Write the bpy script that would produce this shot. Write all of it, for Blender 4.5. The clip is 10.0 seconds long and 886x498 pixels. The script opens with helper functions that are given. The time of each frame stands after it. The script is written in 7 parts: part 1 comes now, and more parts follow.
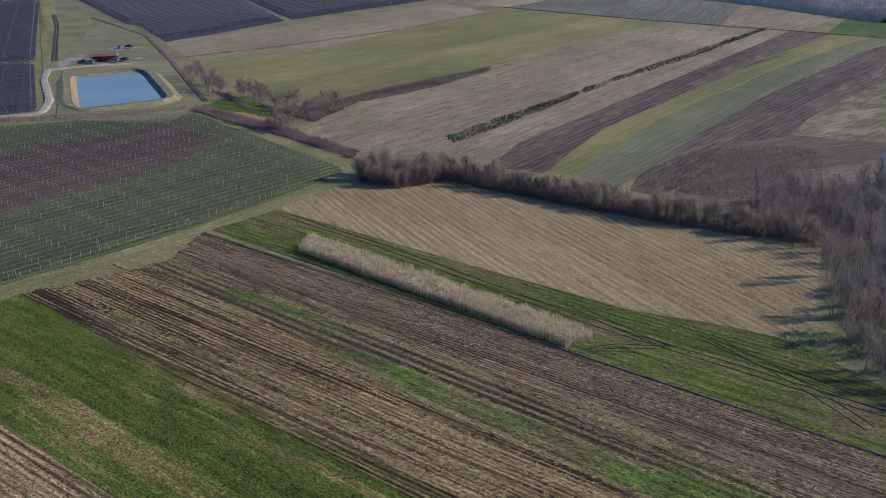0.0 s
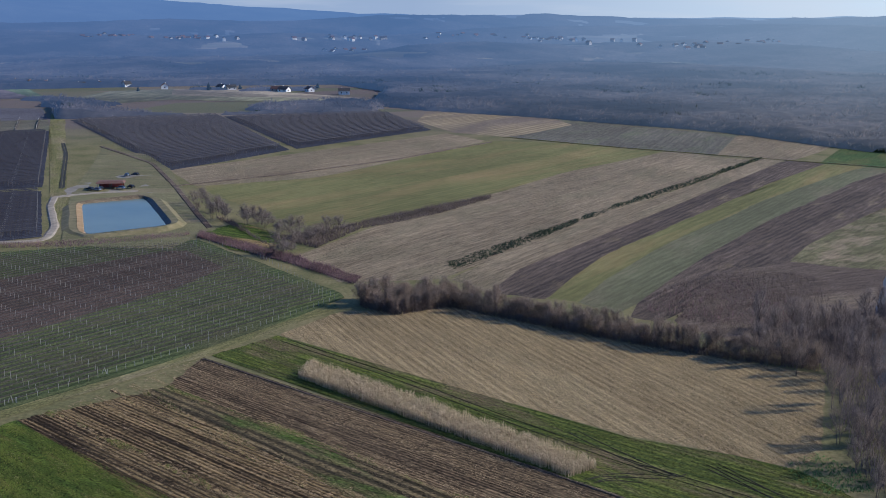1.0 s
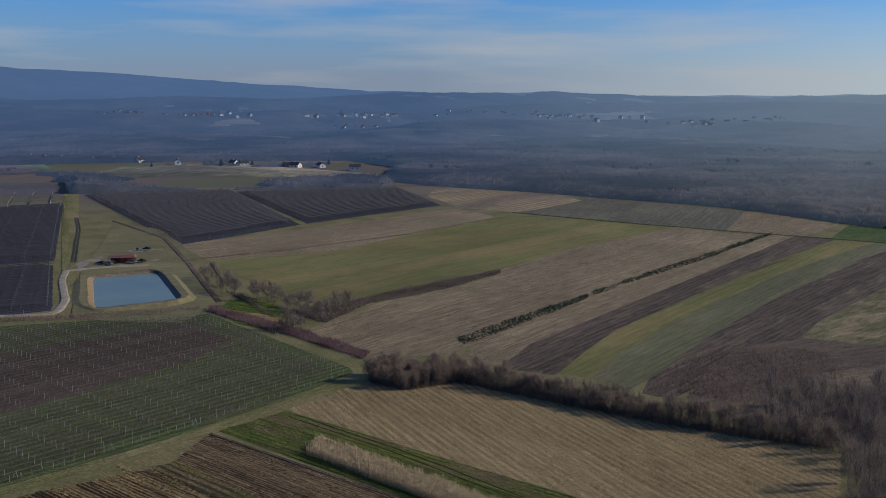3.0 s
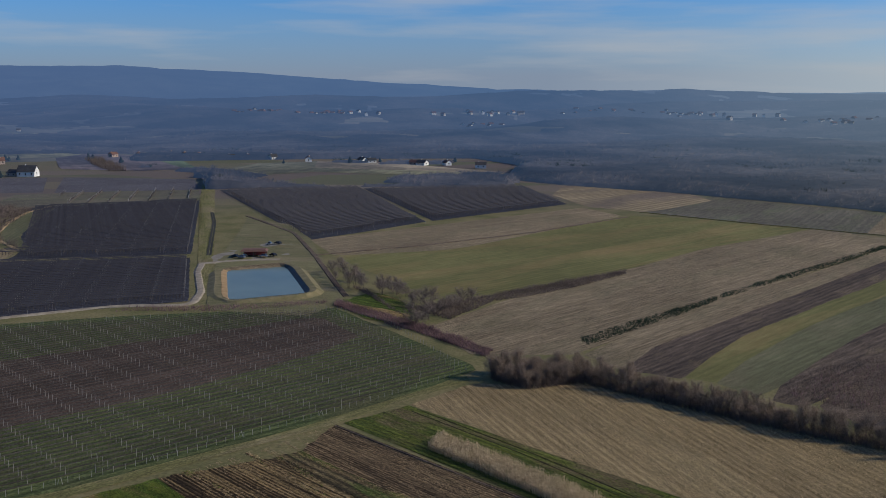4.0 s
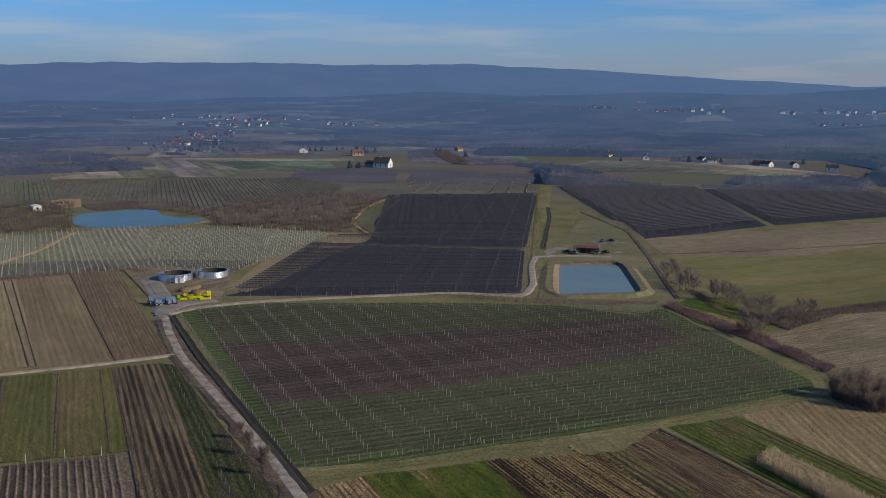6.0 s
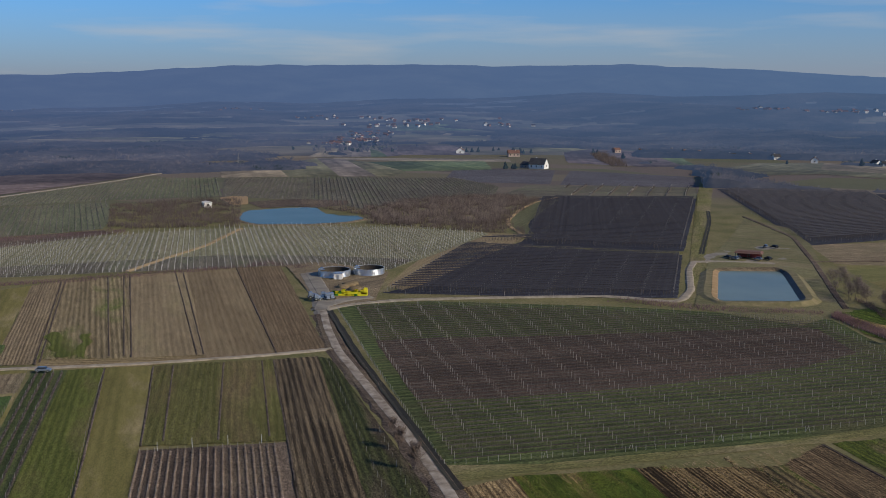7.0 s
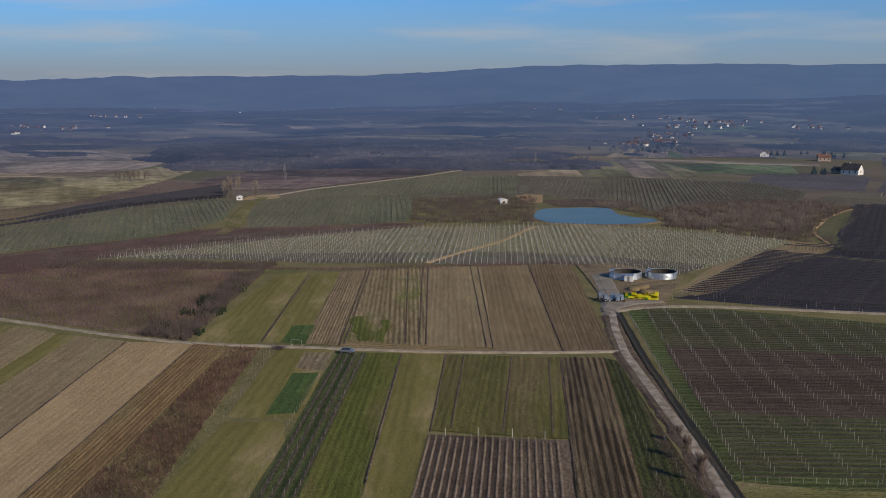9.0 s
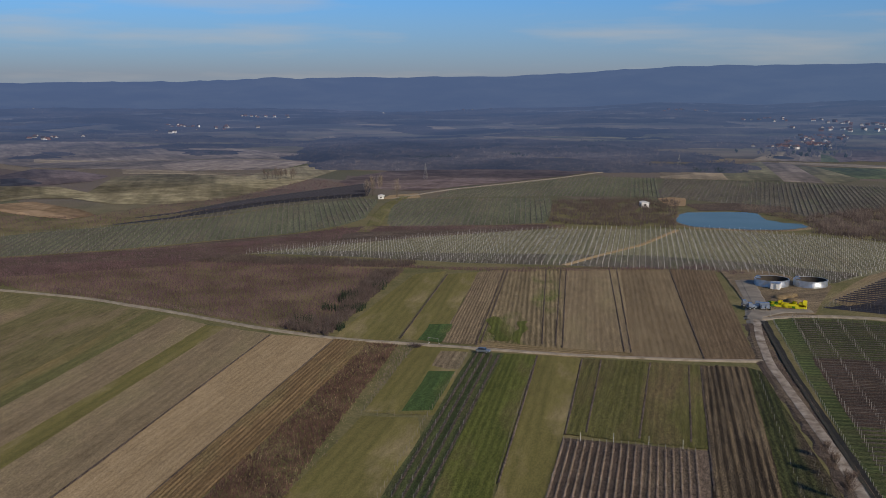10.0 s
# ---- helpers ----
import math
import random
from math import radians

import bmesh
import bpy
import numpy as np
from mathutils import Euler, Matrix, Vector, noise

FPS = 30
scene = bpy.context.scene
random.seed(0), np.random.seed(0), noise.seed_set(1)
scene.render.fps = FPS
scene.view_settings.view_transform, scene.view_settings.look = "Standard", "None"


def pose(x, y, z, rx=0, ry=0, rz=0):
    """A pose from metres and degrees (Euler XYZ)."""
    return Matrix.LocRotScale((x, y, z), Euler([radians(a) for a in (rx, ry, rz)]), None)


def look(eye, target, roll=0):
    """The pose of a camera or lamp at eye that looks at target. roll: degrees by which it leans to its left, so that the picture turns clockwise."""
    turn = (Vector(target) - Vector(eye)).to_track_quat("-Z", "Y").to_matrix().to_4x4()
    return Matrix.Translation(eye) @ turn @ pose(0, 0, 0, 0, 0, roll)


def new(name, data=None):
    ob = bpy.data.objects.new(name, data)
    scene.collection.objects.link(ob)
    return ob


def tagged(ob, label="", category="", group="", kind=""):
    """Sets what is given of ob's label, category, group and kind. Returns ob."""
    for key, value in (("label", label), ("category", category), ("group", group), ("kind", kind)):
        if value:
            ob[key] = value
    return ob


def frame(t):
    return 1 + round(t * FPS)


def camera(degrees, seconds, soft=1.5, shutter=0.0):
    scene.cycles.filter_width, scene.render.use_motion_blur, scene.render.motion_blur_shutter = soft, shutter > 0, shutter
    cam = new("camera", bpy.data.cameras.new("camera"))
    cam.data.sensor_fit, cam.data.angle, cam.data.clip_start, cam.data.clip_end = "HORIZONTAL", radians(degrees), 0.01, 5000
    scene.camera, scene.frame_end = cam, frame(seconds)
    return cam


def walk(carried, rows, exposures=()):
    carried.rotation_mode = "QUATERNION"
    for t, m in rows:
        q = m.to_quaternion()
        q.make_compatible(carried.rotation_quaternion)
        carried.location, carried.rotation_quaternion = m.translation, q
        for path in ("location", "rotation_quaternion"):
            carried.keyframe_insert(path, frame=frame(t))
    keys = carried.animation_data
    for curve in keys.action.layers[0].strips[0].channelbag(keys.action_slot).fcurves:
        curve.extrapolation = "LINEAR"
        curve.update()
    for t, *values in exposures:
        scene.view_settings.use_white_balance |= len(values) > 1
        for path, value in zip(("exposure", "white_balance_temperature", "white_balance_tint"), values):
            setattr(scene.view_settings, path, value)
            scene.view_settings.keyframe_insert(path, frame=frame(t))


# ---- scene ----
cam = camera(47.58, 10.0, soft=0.9)
EYE = 75.0  # height of the drone over the plain
# seconds, yaw to the left, pitch, roll
ROWS = [
    (0.0, -1.81, -19.94, -0.07),
    (0.2, -1.80, -17.98, 0.00),
    (0.4, -1.79, -16.58, 0.06),
    (0.5, -1.78, -15.69, 0.09),
    (0.7, -1.75, -13.60, 0.06),
    (0.8, -1.74, -12.92, 0.04),
    (1.0, -1.72, -12.77, 0.02),
    (1.2, -1.71, -12.77, 0.03),
    (1.4, -1.71, -12.47, 0.04),
    (1.5, -1.71, -11.99, 0.04),
    (1.6, -1.70, -11.40, 0.05),
    (1.8, -1.67, -10.07, 0.07),
    (2.0, -1.67, -8.81, 0.07),
    (2.2, -1.66, -8.50, 0.07),
    (3.3, -0.35, -8.51, 0.07),
    (3.5, 0.83, -8.55, -0.01),
    (3.7, 2.60, -8.58, -0.05),
    (4.0, 5.99, -8.61, -0.07),
    (4.3, 9.37, -8.63, -0.07),
    (4.5, 12.34, -8.65, -0.07),
    (4.7, 14.40, -8.66, -0.05),
    (5.0, 17.00, -8.68, -0.02),
    (5.5, 21.03, -8.70, -0.07),
    (5.7, 22.67, -8.73, 0.03),
    (6.8, 31.80, -8.71, -0.07),
    (7.0, 33.86, -8.70, -0.06),
    (7.5, 38.04, -8.70, -0.04),
    (8.0, 42.18, -8.71, -0.03),
    (8.5, 46.51, -8.71, 0.00),
    (9.0, 50.58, -8.70, 0.06),
    (9.5, 54.55, -8.68, 0.08),
    (10.0, 58.54, -8.66, 0.10),
]
walk(cam, [(t, pose(0, 0, EYE, 90 + p, -r, y)) for t, y, p, r in ROWS], exposures=((0.0, 0.53, 5950, 10), (1.0, 0.37, 5900, 10), (1.5, 0.18, 6150, 10), (2.0, -0.13, 6350, 10), (3.5, -0.26, 6500, 8), (5.5, -0.15, 6700, 8), (8.0, -0.15, 7150, 9), (10.0, -0.24, 7350, 10)))

# ---- light ----
SUN_AZ, SUN_EL = 4.0, 28.0  # degrees; azimuth from +x towards +y
world = bpy.data.worlds.new("sky")
scene.world = world
world.use_nodes = True
wn = world.node_tree
wn.nodes.clear()
w_out = wn.nodes.new("ShaderNodeOutputWorld")
w_bg = wn.nodes.new("ShaderNodeBackground")
w_sky = wn.nodes.new("ShaderNodeTexSky")
w_sky.sky_type = "NISHITA"
w_sky.sun_disc = False
w_sky.sun_elevation = radians(SUN_EL)
w_sky.sun_rotation = radians(90 - SUN_AZ)
w_sky.air_density, w_sky.dust_density, w_sky.ozone_density = 0.75, 0.2, 5.0
w_sky.altitude = 150
w_bg.inputs["Strength"].default_value = 0.10
# thin cirrus streaks, stretched along the horizon
w_tc = wn.nodes.new("ShaderNodeTexCoord")
w_map = wn.nodes.new("ShaderNodeMapping")
w_map.inputs["Scale"].default_value = (2.2, 2.2, 22.0)
w_noise = wn.nodes.new("ShaderNodeTexNoise")
w_noise.inputs["Scale"].default_value = 2.0
w_noise.inputs["Detail"].default_value = 5.0
w_ramp = wn.nodes.new("ShaderNodeValToRGB")
w_ramp.color_ramp.elements[0].position = 0.50
w_ramp.color_ramp.elements[1].position = 0.78
w_mul = wn.nodes.new("ShaderNodeMath")
w_mul.operation = "MULTIPLY"
w_mul.inputs[1].default_value = 0.55
w_mix = wn.nodes.new("ShaderNodeMixRGB")
w_mix.inputs[2].default_value = (5.2, 5.3, 5.6, 1)
wn.links.new(w_tc.outputs["Generated"], w_map.inputs["Vector"])
wn.links.new(w_map.outputs[0], w_noise.inputs["Vector"])
wn.links.new(w_noise.outputs[0], w_ramp.inputs[0])
wn.links.new(w_ramp.outputs[0], w_mul.inputs[0])
wn.links.new(w_mul.outputs[0], w_mix.inputs[0])
w_tint = wn.nodes.new("ShaderNodeMixRGB")
w_tint.blend_type = "MULTIPLY"
w_tint.inputs[0].default_value = 1.0
w_tint.inputs[2].default_value = (0.44, 0.93, 1.33, 1)
wn.links.new(w_sky.outputs[0], w_tint.inputs[1])
# the dull band of winter haze low over the horizon
w_sep = wn.nodes.new("ShaderNodeSeparateXYZ")
w_low = wn.nodes.new("ShaderNodeValToRGB")
w_low.color_ramp.elements[0].position, w_low.color_ramp.elements[0].color = 0.02, (0.95, 0.95, 0.95, 1)
w_low.color_ramp.elements[1].position, w_low.color_ramp.elements[1].color = 0.11, (0, 0, 0, 1)
w_haze = wn.nodes.new("ShaderNodeMixRGB")
wn.links.new(w_tc.outputs["Generated"], w_sep.inputs[0])
wn.links.new(w_sep.outputs[2], w_low.inputs[0])
wn.links.new(w_low.outputs[0], w_haze.inputs[0])
wn.links.new(w_tint.outputs[0], w_haze.inputs[1])
w_side = wn.nodes.new("ShaderNodeValToRGB")  # the haze is brighter on the sun's side
w_side.color_ramp.elements[0].position, w_side.color_ramp.elements[0].color = 0.0, (2.65, 3.2, 4.3, 1)
w_side.color_ramp.elements[1].position, w_side.color_ramp.elements[1].color = 0.5, (5.6, 6.2, 6.6, 1)
wn.links.new(w_sep.outputs[0], w_side.inputs[0])
wn.links.new(w_side.outputs[0], w_haze.inputs[2])
wn.links.new(w_haze.outputs[0], w_mix.inputs[1])
wn.links.new(w_mix.outputs[0], w_bg.inputs["Color"])
wn.links.new(w_bg.outputs[0], w_out.inputs[0])

sun = new("sun", bpy.data.lights.new("sun", "SUN"))
sun.data.energy, sun.data.angle, sun.data.color = 4.0, radians(0.6), (1.0, 0.91, 0.78)
sun.matrix_world = look((0, 0, 0), (-math.cos(radians(SUN_EL)) * math.cos(radians(SUN_AZ)), -math.cos(radians(SUN_EL)) * math.sin(radians(SUN_AZ)), -math.sin(radians(SUN_EL))))


# ---- materials ----
def nodes(name, rough=0.9, spec=0.2):
    m = bpy.data.materials.new(name)
    m.use_nodes = True
    b = m.node_tree.nodes["Principled BSDF"]
    b.inputs["Roughness"].default_value = rough
    b.inputs["Specular IOR Level"].default_value = spec
    return m, m.node_tree, b


def tex(nt, scale, stretch=(1, 1, 1), detail=5.0, coord="Object", rough=0.55, distort=0.0):
    tc, mp, nz = (nt.nodes.new(k) for k in ("ShaderNodeTexCoord", "ShaderNodeMapping", "ShaderNodeTexNoise"))
    mp.inputs["Scale"].default_value = stretch
    nz.inputs["Scale"].default_value, nz.inputs["Detail"].default_value = scale, detail
    nz.inputs["Roughness"].default_value, nz.inputs["Distortion"].default_value = rough, distort
    nt.links.new(tc.outputs[coord], mp.inputs["Vector"])
    nt.links.new(mp.outputs[0], nz.inputs["Vector"])
    return nz.outputs[0]


def ramp(nt, fac, *stops):
    r = nt.nodes.new("ShaderNodeValToRGB")
    e = r.color_ramp.elements
    while len(e) < len(stops):
        e.new(0.5)
    for s, (p, c) in zip(e, stops):
        s.position, s.color = p, (*c, 1)
    nt.links.new(fac, r.inputs[0])
    return r.outputs[0]


def mix(nt, fac, a, b, kind="MIX"):
    n = nt.nodes.new("ShaderNodeMixRGB")
    n.blend_type = kind
    for v, i in ((fac, 0), (a, 1), (b, 2)):
        if isinstance(v, (int, float)):
            n.inputs[i].default_value = v
        elif isinstance(v, tuple):
            n.inputs[i].default_value = (*v, 1)
        else:
            nt.links.new(v, n.inputs[i])
    return n.outputs[0]


def bump(nt, b, height, strength, distance):
    n = nt.nodes.new("ShaderNodeBump")
    n.inputs["Strength"].default_value, n.inputs["Distance"].default_value = strength, distance
    nt.links.new(height, n.inputs["Height"])
    nt.links.new(n.outputs[0], b.inputs["Normal"])


def grey(v):
    return (v, v, v)


def land(name, dark, light, patch, every=1.4, streak=0.5, patchy=(0.5, 0.66), grain=1.0, size=0.035, relief=0.25, along=0.03, rugged=0.7, lines=0.3, spread=(0.5, 1.6, 1)):
    """Worked land: streaks and furrow lines along the local x axis, patches of another cover, and clods or tufts."""
    m, nt, b = nodes(name, 0.95, 0.1)
    streaks = tex(nt, 1.0, (along, 1.0 / every, 1), 3.0)
    wide = tex(nt, 1.0, (along * 0.3, 0.16 / every, 1), 3.0)
    fac = mix(nt, 0.4, streaks, wide)
    tc, mp, wv = (nt.nodes.new(k) for k in ("ShaderNodeTexCoord", "ShaderNodeMapping", "ShaderNodeTexWave"))
    mp.inputs["Scale"].default_value = (0.05, 1, 1)
    wv.bands_direction = "Y"
    wv.inputs["Scale"].default_value = 0.314 / every
    wv.inputs["Distortion"].default_value = 5.0
    wv.inputs["Detail"].default_value = 3.0
    wv.inputs["Detail Scale"].default_value = 0.6
    nt.links.new(tc.outputs["Object"], mp.inputs["Vector"])
    nt.links.new(mp.outputs[0], wv.inputs["Vector"])
    fac = mix(nt, lines, fac, wv.outputs["Color"])
    w = 0.2 * (1.2 - streak) + 0.12 * lines
    col = ramp(nt, fac, (0.5 - w, dark), (0.5 + w, light))
    where = tex(nt, size, spread, 6.0, rough=0.62)
    col = mix(nt, ramp(nt, where, (patchy[0], grey(0)), (patchy[1], grey(1))), col, patch)
    fine = tex(nt, 3.4 * grain, (0.45, 1, 1), 6.0, rough=0.7)
    col = mix(nt, 1.0, col, ramp(nt, fine, (0.36, grey(1 - 0.85 * rugged)), (0.64, grey(1 + 0.8 * rugged))), "MULTIPLY")
    clods = tex(nt, 0.75 * grain, (0.16, 1, 1), 4.0, rough=0.6)
    col = mix(nt, 1.0, col, ramp(nt, clods, (0.34, grey(1 - 0.3 * rugged)), (0.66, grey(1 + 0.28 * rugged))), "MULTIPLY")
    broad = tex(nt, 0.012, (1, 1, 1), 4.0)
    col = mix(nt, 1.0, col, ramp(nt, broad, (0.3, grey(0.8)), (0.7, grey(1.18))), "MULTIPLY")
    nt.links.new(col, b.inputs["Base Color"])
    bump(nt, b, mix(nt, 0.5, fine, streaks), 0.3 + 0.4 * rugged, relief)
    return m


def by_island(nt, col, k=0.42):
    """Every shoot of a joined stand a little lighter or darker."""
    gi = nt.nodes.new("ShaderNodeNewGeometry")
    return mix(nt, 1.0, col, ramp(nt, gi.outputs["Random Per Island"], (0.0, grey(1 - k)), (1.0, grey(1 + k))), "MULTIPLY")


def plain(name, a, c, scale=1.0, rough=0.85, metal=0.0, coord="Object", strength=0.2, distance=0.02, spec=0.3, island=False):
    m, nt, b = nodes(name, rough, spec)
    b.inputs["Metallic"].default_value = metal
    col = ramp(nt, tex(nt, scale, detail=6.0, coord=coord, rough=0.65), (0.32, a), (0.68, c))
    if island:
        col = by_island(nt, col)
    nt.links.new(col, b.inputs["Base Color"])
    if strength:
        bump(nt, b, tex(nt, scale * 4, detail=5.0, coord=coord), strength, distance)
    return m


M = {
    "plough": land("ploughed_soil", (0.05, 0.034, 0.02), (0.165, 0.116, 0.064), (0.12, 0.098, 0.045), 0.75, 0.8, (0.62, 0.74), rugged=1.0, lines=0.16),
    "plough_straw": land("straw_covered_plough", (0.095, 0.062, 0.031), (0.32, 0.225, 0.112), (0.16, 0.115, 0.055), 1.3, 0.9, (0.6, 0.74), rugged=1.0, lines=0.2),
    "plough_pale": land("ploughed_soil_with_straw", (0.036, 0.024, 0.013), (0.205, 0.143, 0.066), (0.10, 0.085, 0.033), 0.9, 0.95, (0.6, 0.74), rugged=1.0, lines=0.1),
    "plough_grey": land("harrowed_brown_grey_soil", (0.155, 0.113, 0.068), (0.285, 0.213, 0.125), (0.23, 0.175, 0.10), 1.0, 0.6, (0.55, 0.7), rugged=0.6, lines=0.25),
    "soil_brown": land("harrowed_brown_soil", (0.165, 0.12, 0.068), (0.245, 0.182, 0.106), (0.21, 0.163, 0.093), 2.0, 0.5, (0.55, 0.75), grain=0.8, rugged=0.3, lines=0.15),
    "soil_deep": land("deep_brown_harrowed_soil", (0.125, 0.087, 0.05), (0.195, 0.138, 0.082), (0.16, 0.12, 0.07), 1.4, 0.5, (0.55, 0.75), grain=0.8, rugged=0.4, lines=0.18),
    "plough_dark": land("dark_furrowed_soil", (0.042, 0.031, 0.02), (0.155, 0.115, 0.07), (0.09, 0.075, 0.04), 1.6, 0.9, (0.6, 0.74), rugged=1.0, lines=0.2),
    "soil_red": land("rich_brown_soil", (0.15, 0.097, 0.046), (0.26, 0.172, 0.085), (0.18, 0.14, 0.065), 1.2, 0.6, rugged=0.6),
    "soil_dark": land("dark_weedy_soil", (0.068, 0.051, 0.042), (0.13, 0.099, 0.079), (0.155, 0.12, 0.085), 3.0, 0.5, (0.52, 0.68), rugged=1.0, lines=0.08),
    "stubble": land("maize_stubble", (0.182, 0.132, 0.066), (0.312, 0.232, 0.121), (0.235, 0.18, 0.094), 1.9, 0.6, (0.5, 0.7), rugged=0.65, lines=0.18),
    "stubble_grey": land("old_grey_stubble", (0.158, 0.119, 0.074), (0.285, 0.221, 0.139), (0.185, 0.15, 0.09), 1.6, 0.6, (0.48, 0.66), rugged=0.75, lines=0.12),
    "stubble_green": land("stubble_with_green_growth", (0.15, 0.115, 0.063), (0.30, 0.228, 0.128), (0.12, 0.14, 0.036), 1.7, 0.7, (0.53, 0.67), rugged=0.65, lines=0.2),
    "grass": land("short_green_grass", (0.038, 0.062, 0.011), (0.104, 0.13, 0.022), (0.235, 0.16, 0.072), 2.6, 0.5, (0.51, 0.6), rugged=1.0, lines=0.08, size=0.075, spread=(0.16, 1.5, 1)),
    "grass_wet": land("rutted_green_grass", (0.042, 0.058, 0.014), (0.115, 0.128, 0.026), (0.125, 0.095, 0.05), 1.6, 0.7, (0.5, 0.62), rugged=0.95, lines=0.14, size=0.09, spread=(0.3, 1.2, 1)),
    "grass_bright": land("green_crop_rows", (0.078, 0.09, 0.021), (0.128, 0.136, 0.034), (0.145, 0.118, 0.052), 1.5, 0.7, (0.52, 0.68), rugged=0.5, lines=0.16),
    "grass_dark": land("dark_green_sown_grass", (0.05, 0.085, 0.027), (0.075, 0.112, 0.034), (0.1, 0.105, 0.036), 2.0, 0.4, (0.46, 0.6), lines=0.05),
    "meadow": land("olive_winter_meadow", (0.132, 0.124, 0.062), (0.20, 0.178, 0.092), (0.225, 0.178, 0.108), 3.5, 0.4, (0.5, 0.68), rugged=0.4, lines=0.1),
    "meadow_green": land("green_winter_meadow", (0.126, 0.122, 0.046), (0.188, 0.172, 0.068), (0.235, 0.17, 0.075), 3.0, 0.5, (0.47, 0.66), rugged=0.45, lines=0.12, size=0.03, spread=(0.2, 1.3, 1)),
    "meadow_dry": land("dry_brown_meadow", (0.205, 0.158, 0.098), (0.33, 0.255, 0.155), (0.165, 0.128, 0.098), 6.0, 0.5, (0.46, 0.6), size=0.012, spread=(0.35, 1.6, 1), rugged=0.5),
    "scrubland": land("dry_scrub_litter", (0.145, 0.11, 0.072), (0.26, 0.2, 0.125), (0.13, 0.10, 0.068), 5.0, 0.4, rugged=0.8, lines=0.03),
    "orchard_floor": land("orchard_grass_alleys", (0.05, 0.066, 0.026), (0.096, 0.113, 0.042), (0.086, 0.084, 0.04), 2.75, 0.9, (0.5, 0.66), lines=0.25),
    "orchard_soil": land("orchard_bare_red_soil", (0.056, 0.039, 0.032), (0.105, 0.073, 0.058), (0.078, 0.064, 0.042), 2.75, 0.6, (0.58, 0.72), lines=0.2),
    "orchard_dark": land("dark_orchard_floor", (0.03, 0.031, 0.041), (0.056, 0.056, 0.069), (0.048, 0.052, 0.05), 3.0, 0.6, (0.58, 0.75)),
    "vine_floor": land("pale_vineyard_grass", (0.165, 0.16, 0.095), (0.26, 0.24, 0.15), (0.205, 0.175, 0.115), 3.0, 0.5, (0.55, 0.7)),
    "vine_green": land("grey_green_vineyard_grass", (0.108, 0.117, 0.07), (0.172, 0.174, 0.106), (0.158, 0.14, 0.095), 4.0, 0.5, (0.5, 0.68), lines=0.1),
    "vine_soil": land("olive_brown_vineyard_soil", (0.1, 0.09, 0.068), (0.165, 0.147, 0.11), (0.135, 0.14, 0.08), 4.0, 0.5, (0.5, 0.68), lines=0.1),
    # paler than the near nets: haze and grazing view mixed into the base colour
    "slate": land("haze_greyed_netted_rows", (0.085, 0.08, 0.09), (0.125, 0.115, 0.125), (0.105, 0.1, 0.095), 5.0, 0.5, (0.55, 0.7)),
    "sown": land("dull_green_winter_sowing", (0.105, 0.104, 0.057), (0.15, 0.145, 0.078), (0.17, 0.148, 0.088), 2.2, 0.5, (0.52, 0.7), rugged=0.5, lines=0.12),
    "fallow_weeds": land("dark_fallow_with_dry_weeds", (0.06, 0.046, 0.037), (0.135, 0.1, 0.074), (0.205, 0.155, 0.092), 2.2, 0.6, (0.58, 0.72), rugged=1.0, lines=0.1, size=0.09, spread=(0.4, 1.2, 1)),
    "olive_weeds": land("olive_grass_with_dry_weeds", (0.1, 0.096, 0.046), (0.18, 0.155, 0.08), (0.24, 0.185, 0.115), 4.0, 0.5, (0.46, 0.6), rugged=0.9, lines=0.05, size=0.08, spread=(0.6, 1.2, 1)),
    "furrowed_olive": land("olive_furrowed_grass", (0.085, 0.082, 0.026), (0.145, 0.132, 0.046), (0.15, 0.112, 0.055), 1.6, 0.7, (0.48, 0.64), rugged=0.6, lines=0.2, size=0.05, spread=(0.2, 1.3, 1)),
    "stony": plain("broken_stony_track", (0.13, 0.092, 0.062), (0.44, 0.375, 0.30), 0.28),
    "dirt": plain("pale_dirt_track", (0.2, 0.162, 0.117), (0.37, 0.312, 0.24), 0.35),
    "plough_green": land("ploughed_soil_with_green_growth", (0.042, 0.033, 0.018), (0.165, 0.122, 0.06), (0.068, 0.1, 0.02), 1.9, 0.85, (0.5, 0.62), rugged=1.0, lines=0.22, size=0.09, spread=(0.3, 1.3, 1)),
    "olive": land("dull_olive_growth", (0.145, 0.127, 0.052), (0.205, 0.172, 0.076), (0.255, 0.188, 0.108), 3.0, 0.5, (0.47, 0.62), rugged=0.5, lines=0.08, size=0.045, spread=(0.25, 1.4, 1)),
    "tan": land("warm_tan_stubble", (0.305, 0.214, 0.115), (0.415, 0.302, 0.172), (0.335, 0.242, 0.136), 1.6, 0.5, (0.5, 0.7), rugged=0.35, lines=0.1),
    "tan_dark": land("warm_brown_fallow", (0.205, 0.152, 0.088), (0.31, 0.235, 0.138), (0.235, 0.187, 0.1), 2.4, 0.5, (0.5, 0.68), rugged=0.4, lines=0.08),
    "litter": land("dark_brush_litter", (0.085, 0.062, 0.048), (0.15, 0.112, 0.083), (0.17, 0.13, 0.085), 4.0, 0.4, (0.52, 0.7), rugged=0.8, lines=0.03),
    "brush": plain("dark_red_brush", (0.055, 0.031, 0.026), (0.195, 0.112, 0.084), 0.2, island=True),
    "grass_pale": land("pale_yellow_green_grass", (0.145, 0.13, 0.042), (0.215, 0.18, 0.064), (0.285, 0.225, 0.12), 2.5, 0.5, (0.54, 0.68), rugged=0.28, lines=0.08),
